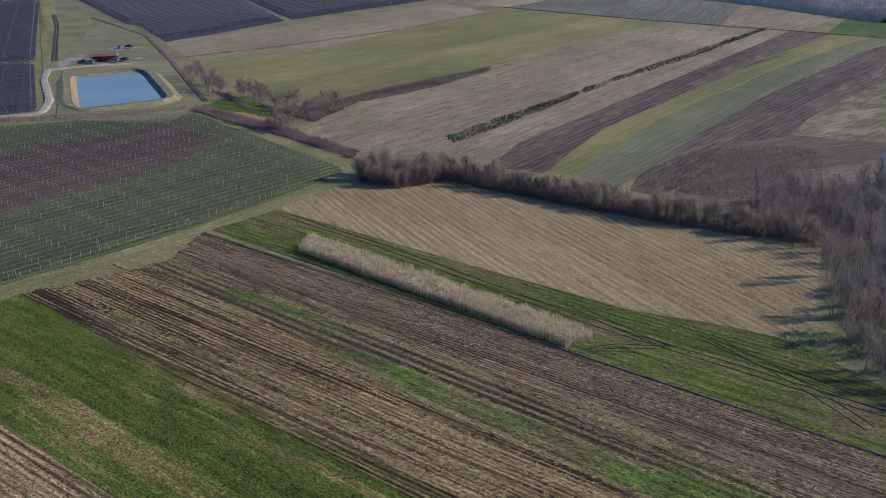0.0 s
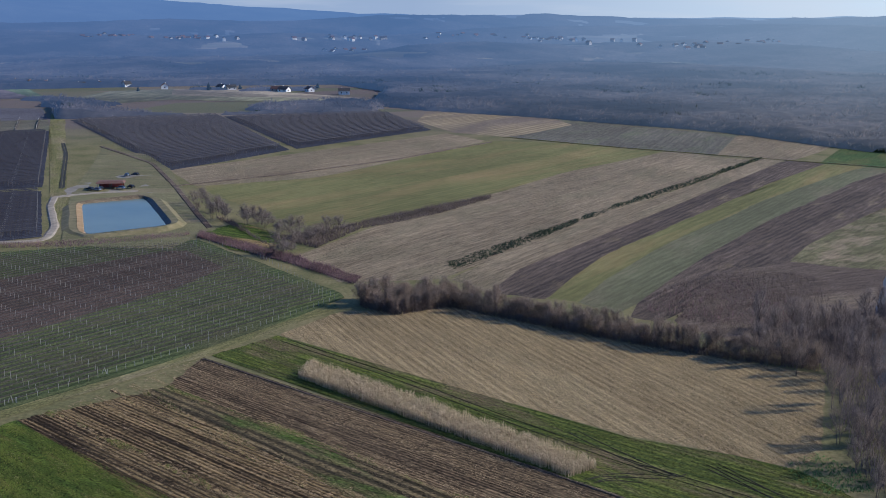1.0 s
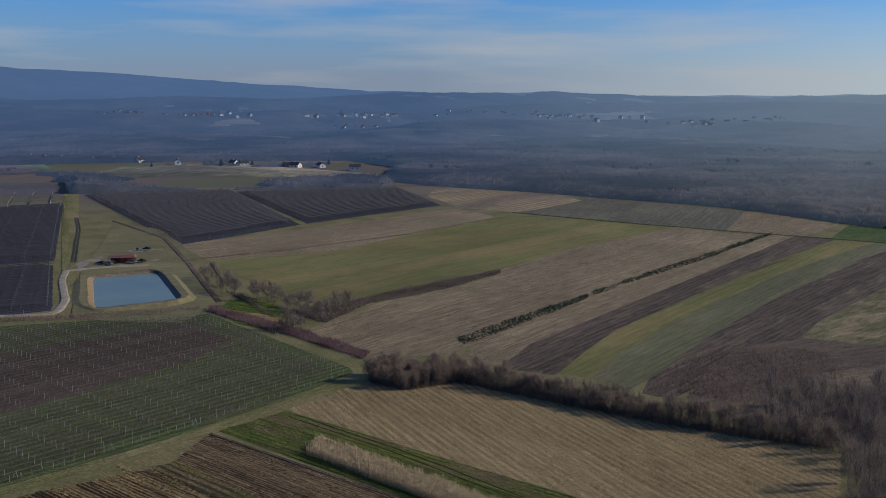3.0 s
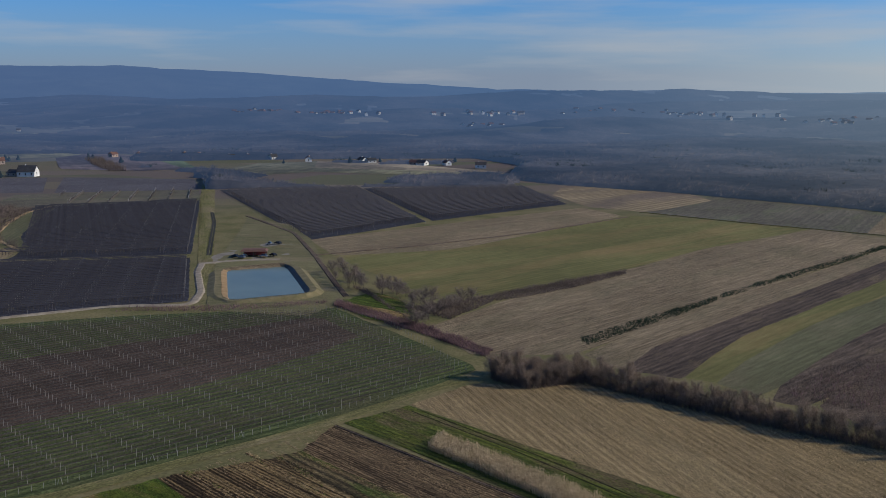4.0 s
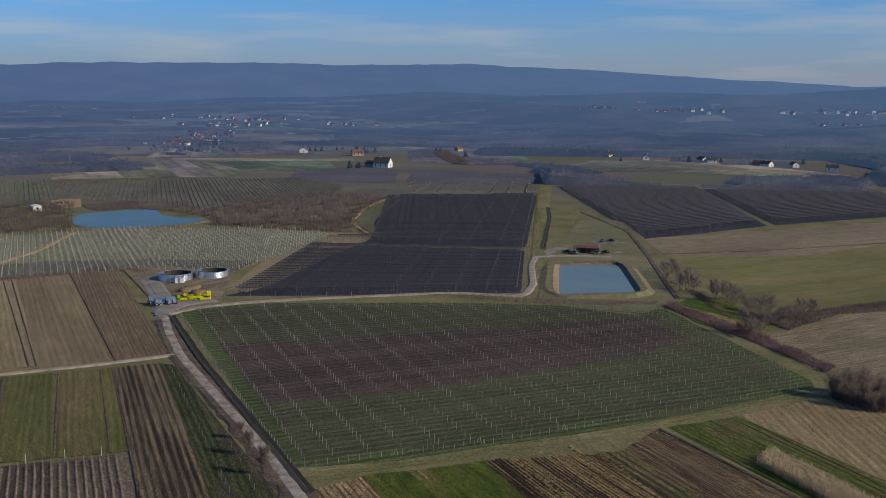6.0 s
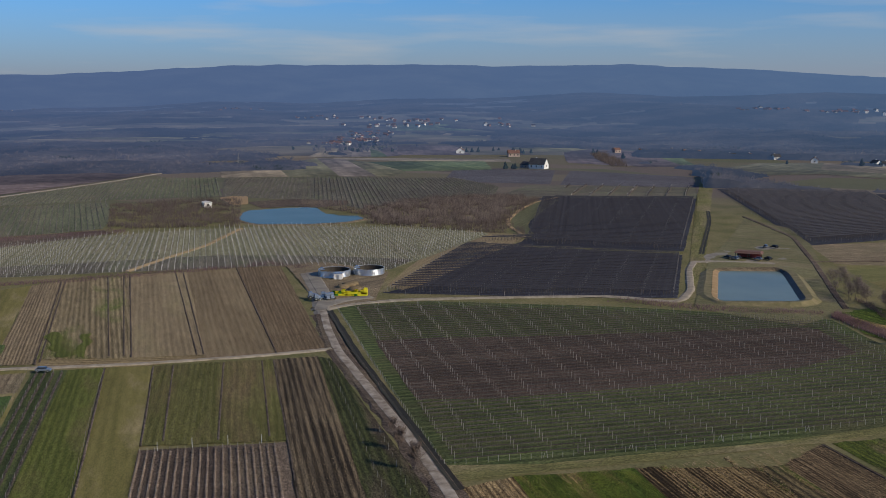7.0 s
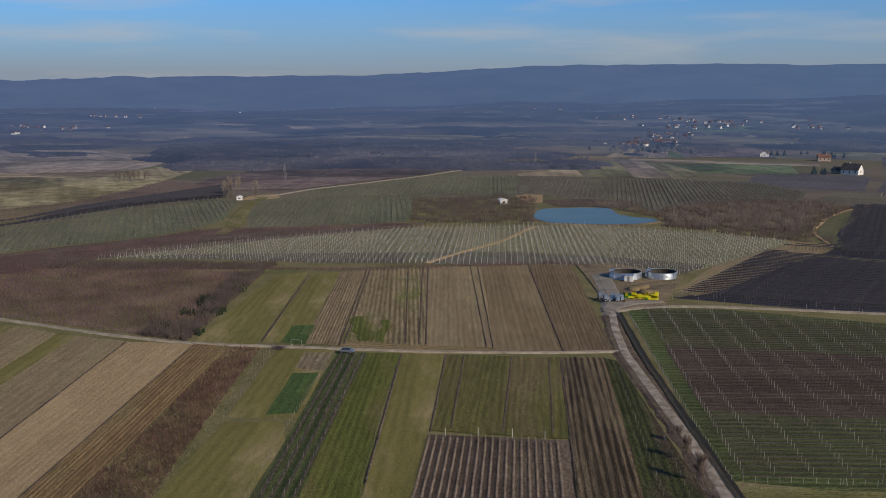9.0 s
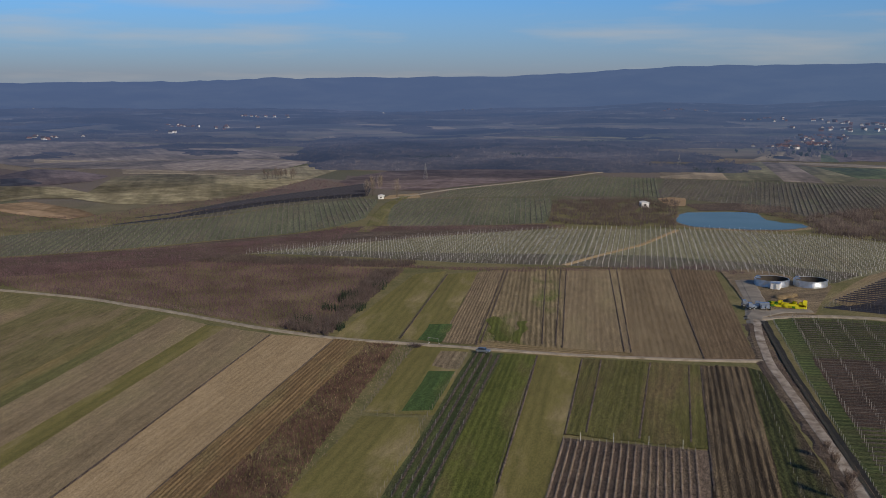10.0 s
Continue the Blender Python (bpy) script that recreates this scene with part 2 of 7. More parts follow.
    "lush": land("lush_green_sward", (0.05, 0.086, 0.028), (0.08, 0.122, 0.036), (0.12, 0.12, 0.045), 2.0, 0.4, (0.54, 0.7), rugged=0.6, lines=0.05),
    "straw": plain("loose_straw", (0.30, 0.215, 0.125), (0.50, 0.37, 0.22), 0.6, island=True),
    "blade": plain("grass_blades", (0.045, 0.072, 0.012), (0.16, 0.175, 0.03), 0.12, island=True),
    "grass_dim": land("dim_rutted_grass", (0.032, 0.038, 0.016), (0.072, 0.076, 0.028), (0.078, 0.06, 0.04), 1.5, 0.7, (0.48, 0.6), rugged=0.9, lines=0.2, size=0.07, spread=(0.2, 1.3, 1)),
    "gravel": plain("grey_gravel", (0.16, 0.138, 0.108), (0.29, 0.253, 0.205), 0.14),
    "verge": land("straw_verge", (0.125, 0.12, 0.045), (0.2, 0.178, 0.075), (0.235, 0.19, 0.105), 1.2, 0.5, (0.48, 0.64), along=0.06, rugged=0.6, lines=0.05),
    "clay": plain("orange_clay_bank", (0.27, 0.17, 0.08), (0.4, 0.27, 0.14), 0.3),
    "bank": plain("grassy_bank", (0.12, 0.11, 0.045), (0.24, 0.19, 0.10), 0.3),
    # dark lining colour, doubling as shade in the pond bank and the tanks
    "liner": plain("shade_dark_lining", (0.025, 0.024, 0.022), (0.07, 0.055, 0.04), 0.6, 0.6),
    "ditch": plain("dark_wet_ditch", (0.02, 0.018, 0.012), (0.05, 0.043, 0.028), 0.7),
    "post": plain("weathered_concrete", (0.21, 0.2, 0.18), (0.36, 0.34, 0.305), 3.0),
    "post_dim": plain("dim_grey_concrete", (0.13, 0.125, 0.12), (0.22, 0.21, 0.2), 3.0),
    "wood_post": plain("grey_wooden_post", (0.15, 0.12, 0.09), (0.28, 0.235, 0.18), 3.0),
    "wire": plain("galvanised_wire", (0.12, 0.12, 0.12), (0.2, 0.2, 0.2), 2.0, 0.6, 0.4),
    "vine": plain("dark_bare_canes", (0.04, 0.033, 0.028), (0.095, 0.075, 0.06), 0.4, island=True),
    "cane": plain("grey_violet_canes", (0.08, 0.068, 0.058), (0.15, 0.125, 0.10), 0.3, island=False),
    "net": plain("folded_dark_net", (0.022, 0.022, 0.03), (0.046, 0.045, 0.057), 0.5),
    "twig_deep": plain("deep_brown_brush", (0.07, 0.053, 0.046), (0.15, 0.115, 0.098), 0.1, island=True),
    "post_pale": plain("pale_concrete", (0.5, 0.48, 0.45), (0.7, 0.68, 0.64), 3.0),
    "asphalt": plain("blue_grey_asphalt", (0.09, 0.10, 0.115), (0.15, 0.165, 0.185), 0.6),
    "weed": plain("lush_green_weeds", (0.055, 0.12, 0.03), (0.13, 0.22, 0.065), 0.5, island=True),
    "bark": plain("grey_brown_bark", (0.085, 0.065, 0.05), (0.2, 0.16, 0.13), 0.5),
    "twig": plain("bare_brown_twigs", (0.14, 0.104, 0.08), (0.27, 0.205, 0.16), 0.12, island=True),
    "twig_belt": plain("red_brown_undergrowth", (0.095, 0.068, 0.054), (0.19, 0.138, 0.108), 0.12, island=True),
    "twig_red": plain("reddish_bare_shoots", (0.08, 0.047, 0.05), (0.2, 0.122, 0.122), 0.05, island=True),
    "twig_grey": plain("grey_bare_twigs", (0.22, 0.175, 0.135), (0.38, 0.31, 0.24), 0.15, island=True),
    "twig_dark": plain("dark_wood_twigs", (0.115, 0.09, 0.08), (0.225, 0.178, 0.155), 0.1, island=True),
    "evergreen": plain("dark_evergreen", (0.010, 0.022, 0.012), (0.03, 0.048, 0.022), 0.4, island=True),
    "corn": plain("dry_maize_stalks", (0.36, 0.272, 0.165), (0.60, 0.47, 0.30), 0.7, island=True),
    "white": plain("white_render", (0.62, 0.6, 0.56), (0.8, 0.78, 0.74), 0.3),
    "roof_red": plain("red_roof_tiles", (0.125, 0.066, 0.052), (0.195, 0.105, 0.082), 0.4),
    "roof_dark": plain("dark_roof_tiles", (0.03, 0.03, 0.034), (0.065, 0.065, 0.07), 0.4),
    "brick": plain("pinkish_wall", (0.33, 0.25, 0.215), (0.43, 0.335, 0.29), 0.4),
    "glass": plain("window_glass", (0.02, 0.024, 0.03), (0.03, 0.035, 0.045), 0.4, 0.08, strength=0, spec=0.6),
    "steel": plain("galvanised_sheet", (0.48, 0.5, 0.52), (0.66, 0.68, 0.7), 0.5, 0.38, 0.85),
    "yellow": plain("yellow_paint", (0.72, 0.62, 0.02), (0.8, 0.72, 0.05), 1.0, 0.45, strength=0),
    "green_paint": plain("green_paint", (0.06, 0.26, 0.03), (0.10, 0.36, 0.05), 1.0, 0.45, strength=0),
    "car_grey": plain("blue_grey_car_paint", (0.22, 0.25, 0.3), (0.28, 0.32, 0.37), 0.7, 0.25, 0.5, strength=0),
    "black": plain("black_rubber", (0.015, 0.015, 0.015), (0.03, 0.03, 0.03), 2.0, 0.8, strength=0),
    "red_paint": plain("red_painted_sheet", (0.3, 0.045, 0.035), (0.4, 0.07, 0.055), 0.6, 0.6),
}


def water_material(name, a, c, rough, spec):
    m, nt, b = nodes(name, rough, spec)
    col = ramp(nt, tex(nt, 0.03, detail=4.0), (0.35, a), (0.65, c))
    nt.links.new(col, b.inputs["Base Color"])
    bump(nt, b, tex(nt, 1.2, detail=4.0), 0.06, 0.03)
    return m


# pale sky reflection is put into the pond's base colour; specular stays low
M["water"] = water_material("pond_water", (0.135, 0.175, 0.155), (0.165, 0.205, 0.175), 0.2, 0.06)
M["lake"] = water_material("lake_water", (0.08, 0.13, 0.13), (0.098, 0.148, 0.145), 0.25, 0.05)


# ---- building helpers ----
def link_mesh(name, verts, faces, material, parent=None, smooth=False):
    me = bpy.data.meshes.new(name)
    me.from_pydata([tuple(map(float, v)) for v in verts], [], [tuple(map(int, f)) for f in faces])
    me.materials.append(material)
    if smooth:
        me.polygons.foreach_set("use_smooth", [True] * len(me.polygons))
    ob = new(name, me)
    if parent:
        ob.parent = parent
    return ob


def part(name, bm, material, parent=None, label=""):
    me = bpy.data.meshes.new(name)
    bm.to_mesh(me)
    bm.free()
    me.materials.append(material)
    ob = new(name, me)
    if parent:
        ob.parent = parent
    if label:
        ob["label"] = label
    return ob


def piece(name, me, parent, x, y, z, rz=0.0, rx=0.0, scale=1.0):
    ob = new(name, me)
    ob.parent = parent
    ob.location, ob.rotation_euler, ob.scale = (x, y, z), (rx, 0, rz), (scale, scale, scale)
    return ob


def anchor(name, x, y, z=0.0, rz=0.0):
    ob = new(name)
    ob.matrix_world = pose(x, y, z, 0, 0, rz)
    ob.empty_display_size = 0.5
    return ob


def box(bm, x0, x1, y0, y1, z0, z1, taper=0.0):
    """A box, its top drawn in by taper."""
    v = [bm.verts.new((x, y, z0)) for x, y in ((x0, y0), (x1, y0), (x1, y1), (x0, y1))]
    k = taper
    v += [bm.verts.new((x, y, z1)) for x, y in ((x0 + k, y0 + k), (x1 - k, y0 + k), (x1 - k, y1 - k), (x0 + k, y1 - k))]
    for f in ((3, 2, 1, 0), (4, 5, 6, 7), (0, 1, 5, 4), (1, 2, 6, 5), (2, 3, 7, 6), (3, 0, 4, 7)):
        bm.faces.new([v[i] for i in f])


def boxes(*dims):
    bm = bmesh.new()
    for dd in dims:
        box(bm, *dd)
    return bm


def rod_mesh(name, material, r, h, n=6, taper=0.8):
    bm = bmesh.new()
    bmesh.ops.create_cone(bm, cap_ends=True, segments=n, radius1=r, radius2=r * taper, depth=h, matrix=Matrix.Translation((0, 0, h / 2)))
    me = bpy.data.meshes.new(name)
    bm.to_mesh(me)
    bm.free()
    me.materials.append(material)
    return me


LEVEL = [0]


def height(x, y):
    """The lie of the land: level fields, rolling country past a kilometre, rising to the hills."""
    r, a = math.hypot(x, y), math.degrees(math.atan2(-x, y))
    if r < 1250:
        return 0.0
    k = min(1.0, (r - 1250) / 1000)
    rise = 74 - 46 * min(1.0, max(0.0, (a - 25) / 35))
    z = rise * min(1.0, max(0.0, (r - 1650) / 1750)) ** 1.25
    z += k * 15 * min(1.0, max(0.0, (24 - a) / 9)) * math.sin(r / 105 + 1.7 * math.sin(a / 6.5) + 2.0 + 0.05 * a)
    return z + k * (8 * math.sin(x / 310 + 1.3) * math.cos(y / 270) + 4 * math.sin(x / 120 + y / 150))


def span(poly, v):
    """Where the line at v across meets the outline: least and greatest u."""
    us = []
    for (u0, v0), (u1, v1) in zip(poly, poly[1:] + poly[:1]):
        if (v0 - v) * (v1 - v) <= 0 and v0 != v1:
            us.append(u0 + (u1 - u0) * (v - v0) / (v1 - v0))
    return (min(us), max(us)) if len(us) >= 2 else None


def local(points, angle):
    """The middle of an outline, and the outline in axes turned by angle."""
    cx, cy = sum(p[0] for p in points) / len(points), sum(p[1] for p in points) / len(points)
    c, s = math.cos(radians(angle)), math.sin(radians(angle))
    return cx, cy, [((x - cx) * c + (y - cy) * s, -(x - cx) * s + (y - cy) * c) for x, y in points]


def field(name, label, points, angle, material, ridge=0.0, every=0.8, step=6.0, category="field", lift=0.03, wander=0.25, rough=0.0):
    """A piece of land: strips along angle between the sides of its outline, ridged where it was ploughed."""
    LEVEL[0] += 1
    cx, cy, poly = local(points, angle)
    lo, hi = min(p[1] for p in poly), max(p[1] for p in poly)
    n = max(2, min(520, int((hi - lo) / (every / 2 if ridge else 4.0))))
    ends = [span(poly, lo + (hi - lo) * (j + 0.5) / (n + 1)) for j in range(n + 1)]
    long = max(e[1] - e[0] for e in ends if e)
    k = max(2, min(70, int(long / step)))
    seed = LEVEL[0] * 3.7
    c, s = math.cos(radians(angle)), math.sin(radians(angle))
    far = max(math.hypot(*p) for p in points) > 1250
    verts, faces = [], []
    for j, e in enumerate(ends):
        v = lo + (hi - lo) * j / n
        e = e or (0, 0)
        edge = 0.12 * wander * (e[1] - e[0] > 10)
        for i in range(k + 1):
            u = e[0] + (e[1] - e[0]) * i / k
            u += wander * 2.2 * noise.noise((v * 0.35, seed, 9.0 * (i > k / 2))) if i in (0, k) else 0
            dv = wander * noise.noise((u * 0.03, v * 0.04, seed)) * 2
            if j in (0, n):
                dv += wander * 1.5 * noise.noise((u * 0.2, seed, 1.0))
            z = lift + 0.0015 * LEVEL[0]
            if ridge:
                z += ridge * (0.5 + 0.5 * (j % 2)) * (1.0 + 0.7 * noise.noise((u * 0.4, v * 0.8, seed)))
            if rough:
                z += rough * (0.5 + 0.5 * noise.noise((u * 0.12, v * 0.12, seed)))
            if far:
                z += height(cx + u * c - (v + dv) * s, cy + u * s + (v + dv) * c)
            verts.append((u, v + dv, z))
    for j in range(n):
        for i in range(k):
            a = j * (k + 1) + i
            faces.append((a, a + 1, a + k + 2, a + k + 1))
    ob = link_mesh(name, verts, faces, material)
    ob.matrix_world = pose(cx, cy, 0, 0, 0, angle)
    return tagged(ob, label, category, kind="structure")


def way(name, label, points, width, material, lift=0.35, category="track", crown=0.06, sunk=0.0, ragged=0.35):
    """A track or ditch along a line of points, with uneven edges."""
    fine = []
    for (x0, y0), (x1, y1) in zip(points, points[1:]):
        m = max(1, int(math.hypot(x1 - x0, y1 - y0) / 4))
        fine += [(x0 + (x1 - x0) * i / m, y0 + (y1 - y0) * i / m) for i in range(m)]
    fine.append(points[-1])
    seed = len(points) * 1.7 + points[0][0]
    for _ in range(3):
        fine = [fine[0]] + [((a[0] + 2 * b[0] + c[0]) / 4, (a[1] + 2 * b[1] + c[1]) / 4) for a, b, c in zip(fine, fine[1:], fine[2:])] + [fine[-1]]
    verts, faces = [], []
    for i, (x, y) in enumerate(fine):
        a, b = fine[max(0, i - 1)], fine[min(len(fine) - 1, i + 1)]
        dx, dy = b[0] - a[0], b[1] - a[1]
        q = math.hypot(dx, dy) or 1
        for j in range(7):
            o = (j / 6 - 0.5) * width
            if j in (0, 6):
                o *= 1 + ragged * noise.noise((x * 0.15, y * 0.15, j + seed))
            z = lift + crown * (1 - abs(j - 3) / 3) - sunk * (1 - abs(j - 3) / 3) + 0.03 * noise.noise((x, y, j))
            if j in (0, 6):
                z = 0.0 if not sunk else lift
            verts.append((x - dy / q * o, y + dx / q * o, z))
    for i in range(len(fine) - 1):
        for j in range(6):
            p = i * 7 + j
            faces.append((p + 1, p, p + 7, p + 8))
    return tagged(link_mesh(name, verts, faces, material), label, category, kind="structure")


# ---- the ground, one sheet to the horizon ----
def ground_sheet():
    m, nt, b = nodes("winter_countryside", 0.95, 0.1)
    tc = nt.nodes.new("ShaderNodeTexCoord")
    vor = nt.nodes.new("ShaderNodeTexVoronoi")
    mp = nt.nodes.new("ShaderNodeMapping")
    mp.inputs["Scale"].default_value = (1 / 170, 1 / 70, 1)
    mp.inputs["Rotation"].default_value = (0, 0, 0.6)
    vor.inputs["Scale"].default_value = 1.0
    nt.links.new(tc.outputs["Object"], mp.inputs["Vector"])
    nt.links.new(mp.outputs[0], vor.inputs["Vector"])
    sep = nt.nodes.new("ShaderNodeSeparateColor")
    nt.links.new(vor.outputs["Color"], sep.inputs[0])
    # plots past the near land have cooler, greyer colours standing in for haze
    patch = ramp(nt, sep.outputs[0], (0.0, (0.145, 0.132, 0.085)), (0.3, (0.175, 0.14, 0.112)), (0.5, (0.122, 0.125, 0.075)), (0.7, (0.13, 0.103, 0.095)), (1.0, (0.215, 0.178, 0.135)))
    near = ramp(nt, tex(nt, 0.05, detail=6.0), (0.35, (0.13, 0.125, 0.052)), (0.65, (0.215, 0.18, 0.088)))
    length = nt.nodes.new("ShaderNodeVectorMath")
    length.operation = "LENGTH"
    nt.links.new(tc.outputs["Object"], length.inputs[0])
    rng = nt.nodes.new("ShaderNodeMapRange")
    rng.inputs[1].default_value, rng.inputs[2].default_value = 640, 800
    nt.links.new(length.outputs["Value"], rng.inputs[0])
    col = mix(nt, rng.outputs[0], near, patch)
    col = mix(nt, 1.0, col, ramp(nt, tex(nt, 0.9, detail=6.0, rough=0.7), (0.3, grey(0.6)), (0.7, grey(1.3))), "MULTIPLY")
    nt.links.new(col, b.inputs["Base Color"])
    bump(nt, b, tex(nt, 0.7, detail=6.0), 0.5, 0.2)
    rings = [0.0] + [12 * 1.036 ** i for i in range(180)]
    rings = [r for r in rings if r < 4900] + [4900]
    n = 360
    verts, faces = [(0, 0, 0)], []
    for r in rings[1:]:
        for i in range(n):
            x, y = r * math.cos(2 * math.pi * i / n), r * math.sin(2 * math.pi * i / n)
            verts.append((x, y, height(x, y) - 1.2 * min(1.0, max(0.0, (r - 1290) / 60)) - 12 * min(1.0, max(0.0, (r - 1560) / 300))))
    for i in range(n):
        faces.append((0, 1 + i, 1 + (i + 1) % n))
    for j in range(len(rings) - 2):
        for i in range(n):
            a, c = 1 + j * n + i, 1 + j * n + (i + 1) % n
            faces.append((a, a + n, c + n, c))
    ob = link_mesh("ground", verts, faces, m, smooth=True)
    return tagged(ob, "flat winter farmland of olive grass and bare plots", "ground", kind="structure")


ground_sheet()

# ---- fields near the drone ----
field("stubble_field", "pale clod-strewn stubble strip beside the dirt track", [(-101.2, 152.7), (-94.4, 165.9), (-61.0, 132.0), (-38.0, 112.1), (-63.6, 90.7), (-103.9, 113.1)], -40.9, M["plough_straw"], 0.22, 1.3)
field("grass_field", "green grass field with brown bare streaks", [(-94.8, 166.0), (-76.6, 183.4), (6.8, 109.9), (-38.0, 111.8), (-61.0, 132.0)], -41.3, M["grass"], 0.03, 1.2)
field("ploughed_field", "brown ploughed strip with pale straw furrows", [(-76.4, 183.7), (-56.1, 197.7), (-31.8, 172.6), (-12.7, 153.0), (4.2, 134.4), (20.6, 119.7), (36.1, 105.0), (36.3, 100.0), (7.1, 105.0)], -41.3, M["plough_pale"], 0.13, 0.9, wander=0.6)
field("ploughed_field", "rutted green and brown strip between ploughed strips", [(-56.1, 197.7), (-31.8, 172.6), (-12.7, 153.0), (4.2, 134.4), (20.6, 119.7), (36.1, 105.0), (52.7, 105.6), (40.6, 118.2), (26.6, 131.9), (4.7, 151.4), (-18.2, 172.5), (-42.1, 191.4), (-51.8, 201.4)], -43.0, M["plough_green"], 0.2, 1.9, wander=0.5)
field("ploughed_field", "dark brown ploughed strip beside standing maize", [(-48.0, 219.6), (25.0, 156.1), (65.5, 119.8), (78.0, 106.3), (52.7, 105.6), (40.6, 118.2), (26.6, 131.9), (4.7, 151.4), (-18.2, 172.5), (-42.1, 191.4), (-51.8, 201.4)], -41.3, M["plough"], 0.13, 0.75, wander=0.4)
field("grass_headland", "rutted green headland with dark tyre tracks", [(-46.8, 221.2), (-33.3, 236.1), (8.2, 198.5), (38.9, 172.2), (56.6, 163.4), (65.7, 157.2), (74.3, 139.1), (78.9, 122.0), (68.3, 113.7), (25.0, 156.7)], -41.6, M["grass_wet"], 0.05, 1.4)
field("stubble_field", "wide pale maize stubble with fine curved rows", [(-32.7, 237.0), (-19.4, 256.2), (9.2, 260.6), (38.0, 238.2), (61.9, 220.6), (88.9, 204.1), (72.8, 165.3), (65.3, 157.4), (56.8, 163.9), (39.1, 173.0), (8.2, 199.6)], -66.0, M["stubble"], 0.035, 1.5)
# east of the hedge, strips running to the far track
field("meadow", "green winter meadow with yellowish patches", [(-101.6, 466.0), (-55.7, 388.7), (-36.2, 369.3), (-9.3, 390.9), (35.1, 443.3), (77.7, 508.0), (150.2, 588.6), (95.8, 629.6), (50.5, 643.0), (-46.9, 485.1)], 50.9, M["meadow_green"])
field("stubble_field", "brown fallow strip beside a green meadow", [(-126.3, 521.6), (-101.6, 466.0), (-47.6, 492.4), (46.9, 643.1), (23.1, 690.5), (-57.0, 594.1), (-89.4, 546.3)], 50.5, M["stubble_grey"])
field("stubble_field", "grey-brown maize stubble strip", [(-39.0, 319.6), (-22.0, 287.2), (8.0, 289.7), (188.1, 550.2), (180.1, 555.2), (151.8, 588.5), (77.1, 504.1), (34.7, 438.8), (-6.9, 383.9)], 53.3, M["stubble_grey"], 0.06, 1.6)
field("stubble_field", "pale stubble strip between shrub row and dark soil", [(10.9, 289.8), (23.4, 312.1), (63.8, 372.1), (118.5, 444.5), (195.5, 554.6), (206.4, 547.4), (154.8, 480.2), (90.3, 395.8), (40.7, 320.9), (21.0, 274.2)], 54.6, M["stubble_grey"], 0.05, 1.6)
field("fallow_field", "dark fallow strip overgrown with dry weeds", [(21.0, 274.2), (40.7, 320.9), (90.3, 395.8), (154.8, 480.2), (206.4, 547.4), (226.0, 535.8), (154.0, 444.6), (105.0, 378.2), (67.5, 325.1), (36.7, 267.5)], 54.6, M["fallow_weeds"], wander=0.6)
field("meadow", "yellow-green grass strip", [(36.7, 267.5), (67.5, 325.1), (105.0, 378.2), (154.0, 444.6), (226.0, 535.8), (239.0, 522.4), (176.5, 450.1), (130.7, 394.4), (92.3, 341.2), (69.0, 305.3), (44.8, 264.2)], 54.1, M["meadow_green"], wander=0.6)
field("grass_field", "dull green sown strip", [(44.8, 264.2), (69.0, 305.3), (92.3, 341.2), (130.7, 394.4), (176.5, 450.1), (239.0, 522.4), (246.4, 506.2), (187.5, 439.1), (150.0, 391.2), (104.2, 327.8), (79.3, 289.8), (53.6, 249.8)], 53.5, M["sown"], wander=0.4)
field("fallow_field", "purple-brown fallow strip", [(53.6, 249.8), (79.3, 289.8), (104.2, 327.8), (150.0, 391.2), (187.5, 439.1), (246.4, 506.2), (245.5, 453.3), (190.8, 397.1), (152.5, 352.4), (120.9, 310.3), (95.7, 293.3), (65.2, 245.5)], 51.2, M["fallow_weeds"], wander=0.8)
field("meadow", "rough olive meadow with dry weeds", [(120.2, 308.4), (152.5, 352.4), (190.8, 397.1), (245.5, 453.3), (208.2, 348.6), (165.8, 291.1), (131.7, 301.0)], 44.9, M["olive_weeds"], wander=1.2)
field("scrubland", "dry reddish scrubland by the wood edge", [(65.2, 245.5), (83.6, 274.6), (99.6, 300.4), (120.2, 308.4), (131.7, 301.0), (165.8, 291.1), (126.2, 210.6), (88.0, 212.0)], 22.0, M["litter"], wander=1.5)
# beyond the far track
field("meadow", "dry grey-brown meadow behind the far track", [(63.5, 665.2), (126.7, 605.5), (174.2, 567.4), (220.6, 671.2), (150.2, 741.0), (105.7, 819.7)], 66.7, M["vine_soil"])
field("stubble_field", "pale straw-coloured upland field", [(4.1, 774.9), (27.1, 694.0), (63.5, 665.2), (116.8, 741.9), (104.2, 845.7), (63.1, 868.6), (14.2, 858.8)], 56.9, M["meadow_dry"])
field("stubble_field", "pinkish stubble behind the far track", [(174.2, 567.4), (207.5, 542.8), (264.4, 619.1), (220.6, 671.2)], 55.6, M["stubble_grey"])
field("grass_field", "bright green winter wheat", [(219.5, 533.5), (259.1, 507.1), (312.4, 600.6), (272.8, 621.9)], 58.9, M["grass_dark"])
